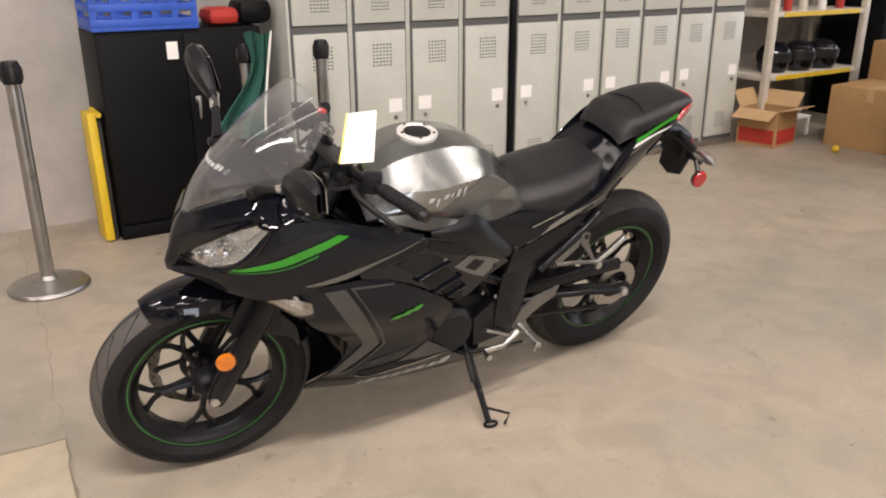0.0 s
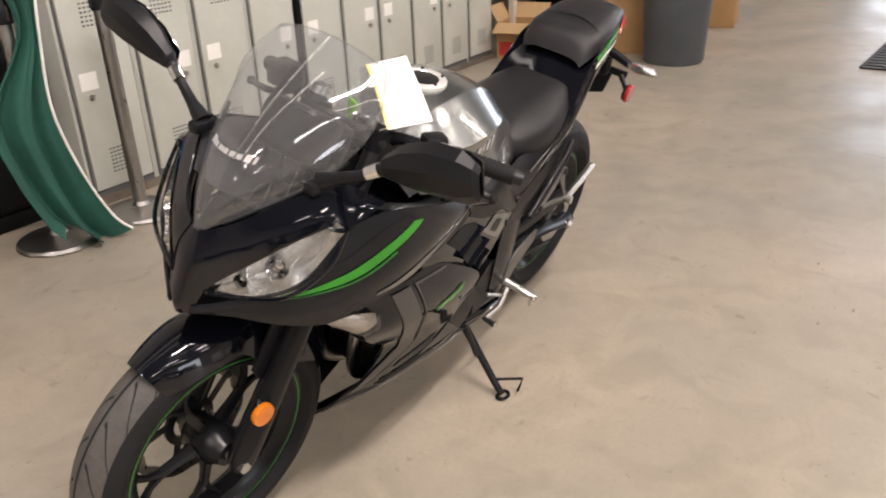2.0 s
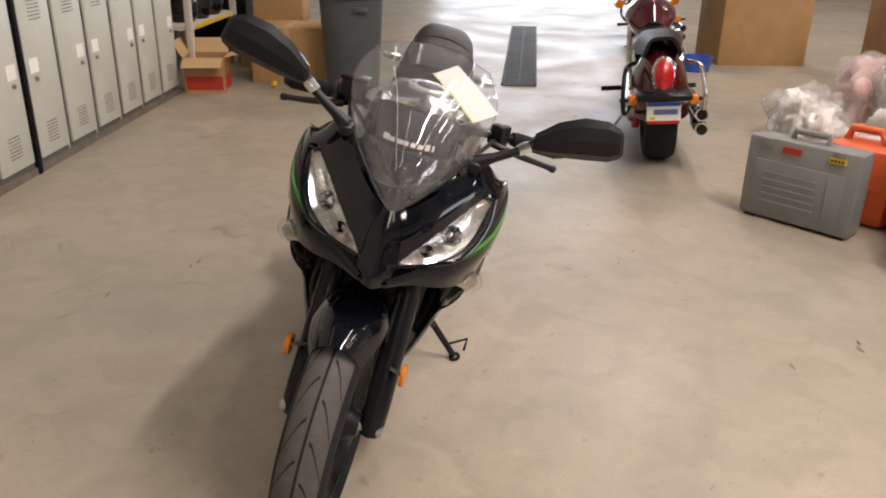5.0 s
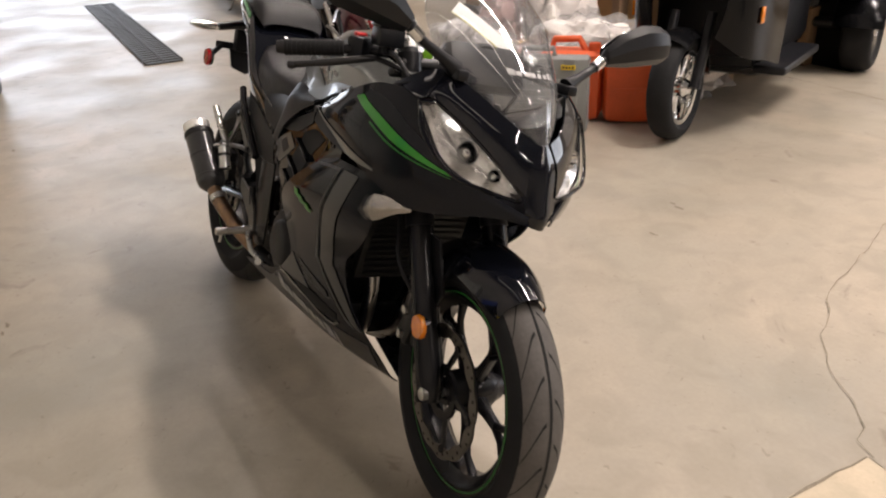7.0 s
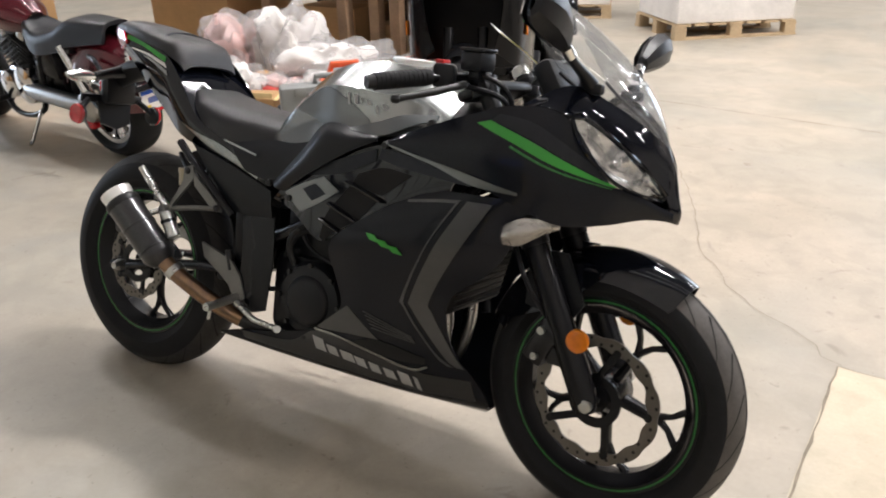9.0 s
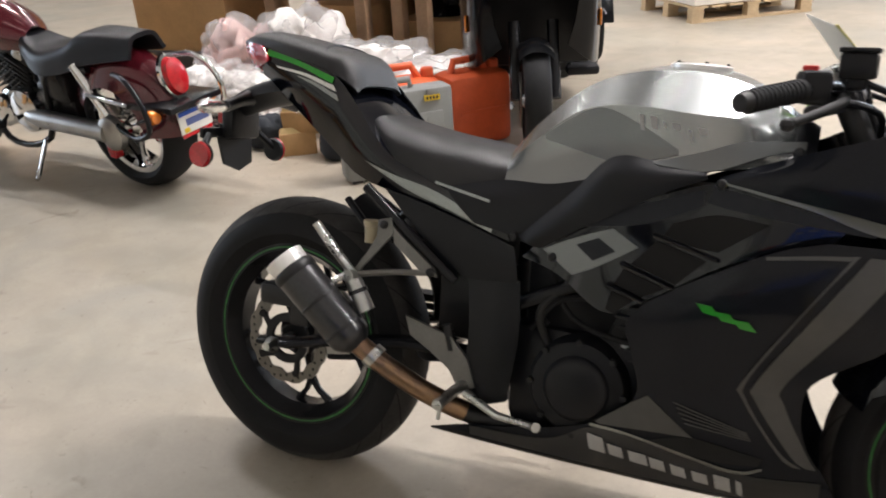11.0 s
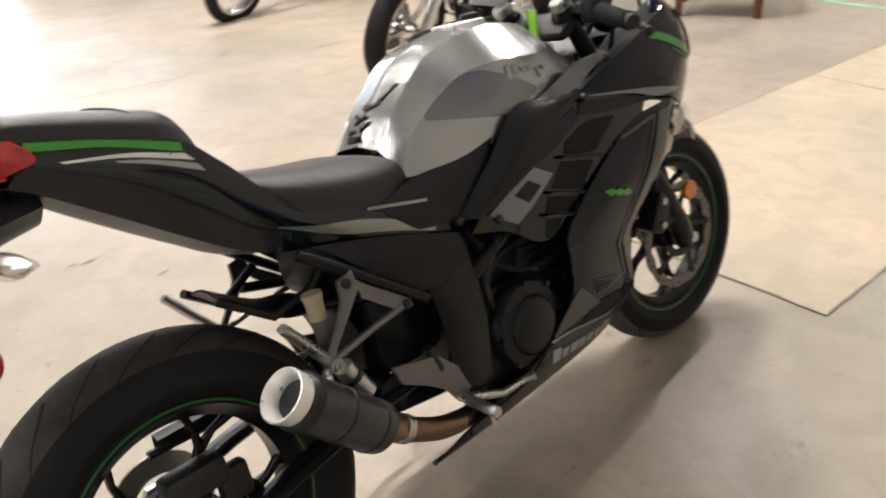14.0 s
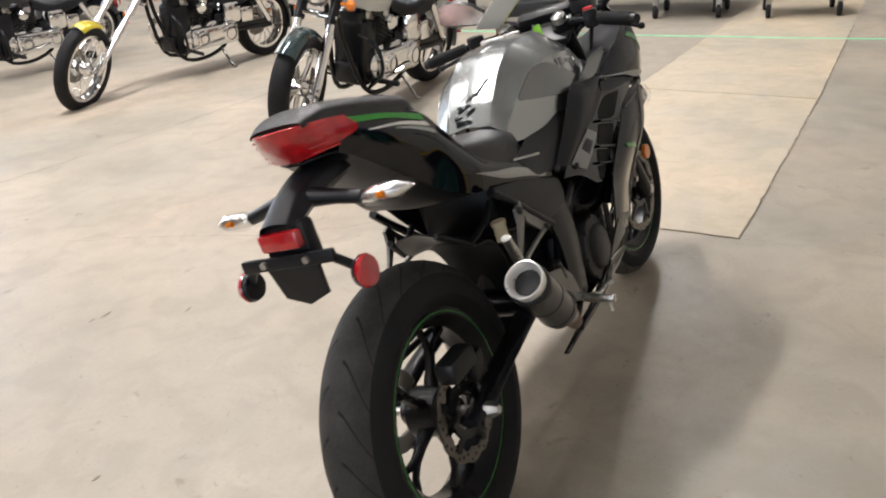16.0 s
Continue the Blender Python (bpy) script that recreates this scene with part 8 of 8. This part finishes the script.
mp("mount_ring", Geo().tube([(0.224, -0.1995, 0.495), (0.228, -0.1993, 0.487)], 0.0205, 14), M_DMETAL, parent=muf, raw=True)

# ---- swingarm, chain, rear brake
for s in (1, -1):
    mp("swingarm", Geo().tube([(0.46, s * 0.10, 0.375), (0.30, s * 0.112, 0.372), (0.14, s * 0.116, 0.345), (0.03, s * 0.116, 0.318), (-0.05, s * 0.116, 0.312)], [0.030, 0.031, 0.030, 0.031, 0.024], 12, flat=0.42), M_FRAME, "black swingarm")
mp("swingarm_bridge", Geo().tube([(0.36, -0.12, 0.375), (0.36, 0.12, 0.375)], 0.032, 14), M_FRAME)
mp("rear_axle", Geo().tube([(RX, -0.142, RZ), (RX, 0.142, RZ)], 0.010, 14).lathe([(0, 0), (0.018, 0), (0.018, 0.014), (0.010, 0.022), (0, 0.022)], y_axis(RX, 0.134, RZ), 6)
   .lathe([(0, -0.030), (0.010, -0.030), (0.017, -0.014), (0.018, 0), (0, 0)], y_axis(RX, -0.134, RZ), 6), M_ALU)
mp("rear_caliper", Geo().box((-0.005, -0.10, 0.425), (0.10, 0.05, 0.05), None, 0.012).box((0.05, -0.105, 0.39), (0.05, 0.03, 0.06), None, 0.008), M_DMETAL, "dark rear caliper")
mp("rear_sprocket", Geo().lathe([(0.055, -0.004), (0.093, -0.003), (0.093, 0.003), (0.055, 0.004)], y_axis(RX, 0.092, RZ), 44, closed=True), M_STEEL)
mp("chain", Geo().tube([(0.0, 0.092, RZ + 0.094), (0.54, 0.102, 0.385)], 0.008, 6).tube([(0.0, 0.092, RZ - 0.094), (0.54, 0.102, 0.318)], 0.008, 6), M_DMETAL, "dark drive chain")
mp("chain_guard", Geo().grid(skin([[(0.02, 0.085, 0.425), (0.22, 0.088, 0.425), (0.42, 0.098, 0.425)], [(0.02, 0.106, 0.430), (0.22, 0.110, 0.430), (0.42, 0.114, 0.430)], [(0.02, 0.114, 0.400), (0.22, 0.116, 0.402), (0.42, 0.118, 0.402)]], 8, 12), 0.003), M_SATIN)
mp("rear_shock", Geo().tube([(0.36, 0, 0.42), (0.44, 0, 0.62)], 0.03, 14), M_DMETAL)
mp("inner_mudguard", Geo().grid(skin([[(0.14 + 0.0, y, 0.665 - abs(y) * 0.25) for y in (-0.075, 0, 0.075)], [(0.22, y, 0.612 - abs(y) * 0.25) for y in (-0.085, 0, 0.085)],
                                      [(0.30, y, 0.585 - abs(y) * 0.2) for y in (-0.085, 0, 0.085)], [(0.345, y, 0.50) for y in (-0.08, 0, 0.08)], [(0.35, y, 0.42) for y in (-0.07, 0, 0.07)]], 20, 9), 0.004), M_SATIN, "black inner mudguard")
mp("mudguard_stay", Geo().tube([(0.13, -0.06, 0.655), (0.20, -0.09, 0.600), (0.27, -0.10, 0.622), (0.30, -0.11, 0.66)], 0.008, 8), M_SATIN)
mp("mudguard_stay", Geo().tube([(0.13, 0.06, 0.655), (0.20, 0.09, 0.600), (0.28, 0.10, 0.64)], 0.008, 8), M_SATIN)

# ---- side stand: from the frame to the floor on the bike's left
def floor_to_bike(x, y, z):
    return tuple(moto.matrix_world.inverted() @ Vector((x, y, z)))


foot = Vector(floor_to_bike(0.622, 0.327, 0.012))
top = Vector((0.625, 0.140, 0.262))
mid = top.lerp(foot, 0.5)
st = mp("side_stand", Geo().tube([tuple(top), tuple(mid), tuple(foot)], [0.013, 0.011, 0.010], 10), M_FRAME, "black side stand, down on the floor")
fw = [floor_to_bike(0.622 + 0.021 * math.cos(a) - 0.005, 0.330 + 0.015 * math.sin(a), 0.006) for a in [2 * math.pi * k / 14 for k in range(14)]]
mp("stand_foot", Geo().tube(fw, 0.005, 6, closed=True), M_FRAME, parent=st)
mp("stand_tang", Geo().tube([tuple(top.lerp(foot, 0.80)), tuple(Vector(floor_to_bike(0.575, 0.37, 0.05))), tuple(Vector(floor_to_bike(0.585, 0.36, 0.012)))], 0.0045, 6), M_FRAME, parent=st)
mp("stand_spring", Geo().tube([tuple(top + Vector((0.02, 0.006, 0.03))), tuple(top.lerp(foot, 0.45) + Vector((0.012, 0, 0)))], 0.008, 8), M_DMETAL, parent=st)
mp("stand_bracket", Geo().side([(0.58, 0.25), (0.67, 0.25), (0.68, 0.31), (0.58, 0.31)], 0.118, 0.142), M_FRAME, parent=st)

# ---- handlebars and controls
mp("top_yoke", Geo().box((1.055, 0, 0.915), (0.085, 0.24, 0.026), Matrix.Translation((1.055, 0, 0.915)) @ Matrix.Rotation(radians(-27), 4, "Y") @ Matrix.Translation((-1.055, 0, -0.915)), 0.010), M_DMETAL, "black top yoke", fork=True)
for s in (1, -1):
    fl = lambda g: g if s > 0 else g.flip()
    y = 0.105
    fcap = mp("fork_cap", fl(Geo().lathe([(0, 0.016), (0.014, 0.016), (0.022, 0.010), (0.022, -0.01)], Matrix.Translation((1.052, y - 0.013, 0.962)) @ Matrix.Rotation(radians(-27), 4, "Y"), 18)), M_ALU, fork=True)
    clip = mp("handlebar", fl(Geo().tube([(1.068, 0.090, 0.925), (1.060, 0.135, 0.944), (1.030, 0.215, 0.940), (0.975, 0.330, 0.925)], [0.018, 0.012, 0.011, 0.011], 12)
                              .tube([(1.075, 0.092, 0.905), (1.062, 0.092, 0.945)], 0.032, 16)), M_FRAME, "black clip-on handlebar", fork=True)
    gp = mp("grip", fl(Geo().tube([(1.024, 0.228, 0.9395), (0.970, 0.341, 0.9235)], 0.0165, 16)), M_RUBBER, "ribbed rubber grip", fork=True, parent=clip)
    for k in range(12):
        u = k / 11
        rib = Geo().tube([(1.020 - 0.048 * u, 0.236 + 0.100 * u, 0.9385 - 0.0145 * u), (1.0175 - 0.048 * u, 0.2415 + 0.100 * u, 0.9378 - 0.0145 * u)], 0.0180, 14)
        mp("grip_rib", fl(rib), M_RUBBER, fork=True, parent=clip)
    mp("bar_end", fl(Geo().tube([(0.970, 0.341, 0.9235), (0.962, 0.357, 0.9212)], [0.0155, 0.0135], 14)), M_DMETAL, fork=True, parent=clip)
    mp("switch_box", fl(Geo().box((0, 0, 0), (0.048, 0.042, 0.052), Matrix.Translation((1.036, 0.196, 0.944)) @ Matrix.Rotation(radians(-26), 4, "Z"), 0.010)), M_SATIN, fork=True, parent=clip)
    mp("lever", fl(Geo().tube(spline([(1.078, 0.180, 0.930), (1.082, 0.215, 0.925), (1.062, 0.265, 0.912), (1.030, 0.335, 0.896)], 14), [0.008] * 10 + [0.0075, 0.007, 0.007, 0.0075], 10)
                   .lathe([(0, -0.010), (0.008, -0.007), (0.0105, 0), (0.008, 0.007), (0, 0.010)], Matrix.Translation((1.026, 0.341, 0.894)), 14)), M_DMETAL, "black hand lever", fork=True, parent=clip)
mp("start_switch", Geo().box((1.030, -0.196, 0.972), (0.022, 0.026, 0.010), None, 0.003), mat("switch_red", (0.55, 0.02, 0.02), 0.4), "red stop switch", fork=True)
res = mp("brake_reservoir", Geo().box((1.092, -0.158, 0.978), (0.052, 0.060, 0.040), None, 0.007).box((1.092, -0.158, 0.956), (0.03, 0.03, 0.03), None, 0.006), M_SATIN, "black brake fluid reservoir", fork=True)
mp("reservoir_lid", Geo().box((1.092, -0.158, 1.001), (0.056, 0.064, 0.008), None, 0.003), M_FRAME, fork=True, parent=res)
mp("brake_line", Geo().tube(spline([(1.10, -0.16, 0.955), (1.16, -0.14, 0.92), (1.17, -0.11, 0.82), (1.15, -0.10, 0.74)], 16), 0.0055, 8).tube(spline([(1.07, 0.19, 0.935), (1.15, 0.15, 0.90), (1.15, 0.08, 0.80), (1.05, 0.05, 0.72)], 16), 0.0055, 8)
   .tube(spline([(1.045, -0.17, 0.93), (1.13, -0.10, 0.90), (1.11, -0.03, 0.80)], 12), 0.006, 8), M_SATIN, fork=True)
key = mp("ignition", Geo().tube([(1.035, 0, 0.905), (1.025, 0, 0.930)], 0.018, 14), M_DMETAL, fork=True)
mp("key_fob", Geo().box((0, 0, 0), (0.006, 0.026, 0.072), Matrix.Translation((1.020, -0.034, 0.925)) @ Matrix.Rotation(radians(-16), 4, "X") @ Matrix.Rotation(radians(14), 4, "Y"), 0.003), mat("lime_tag", (0.22, 0.55, 0.02), 0.5, vary=0.2, scale=60), "lime green key tag", fork=True, parent=key)
mp("key", Geo().tube([(1.026, -0.004, 0.930), (1.020, -0.020, 0.962), (1.020, -0.030, 0.958)], 0.003, 6), M_CHROME, fork=True, parent=key)
# paper ticket tucked behind the bars
tk = Geo().grid(skin([[(1.034, 0.004, 1.046), (0.983, 0.053, 1.071)], [(1.070, 0.064, 1.014), (1.014, 0.114, 1.038)], [(1.107, 0.124, 0.976), (1.047, 0.177, 0.999)]], 8, 4), 0.0012)
ticket = part("paper_ticket", tk, M_PAPER, None, "white paper ticket with a yellow edge")
ticket.parent = moto
mp("ticket_edge", Geo().grid(skin([[(1.0385, 0.000, 1.0465), (1.034, 0.004, 1.0470)], [(1.0735, 0.061, 1.0135), (1.070, 0.064, 1.015)], [(1.1105, 0.121, 0.9755), (1.107, 0.124, 0.977)]], 8, 2), 0.0014), M_PAPERY, parent=ticket)
mp("ticket_string", Geo().tube(spline([(1.105, 0.12, 0.978), (1.09, 0.09, 0.955), (1.07, 0.08, 0.935)], 8), 0.0012, 5), M_WHITE, parent=ticket)
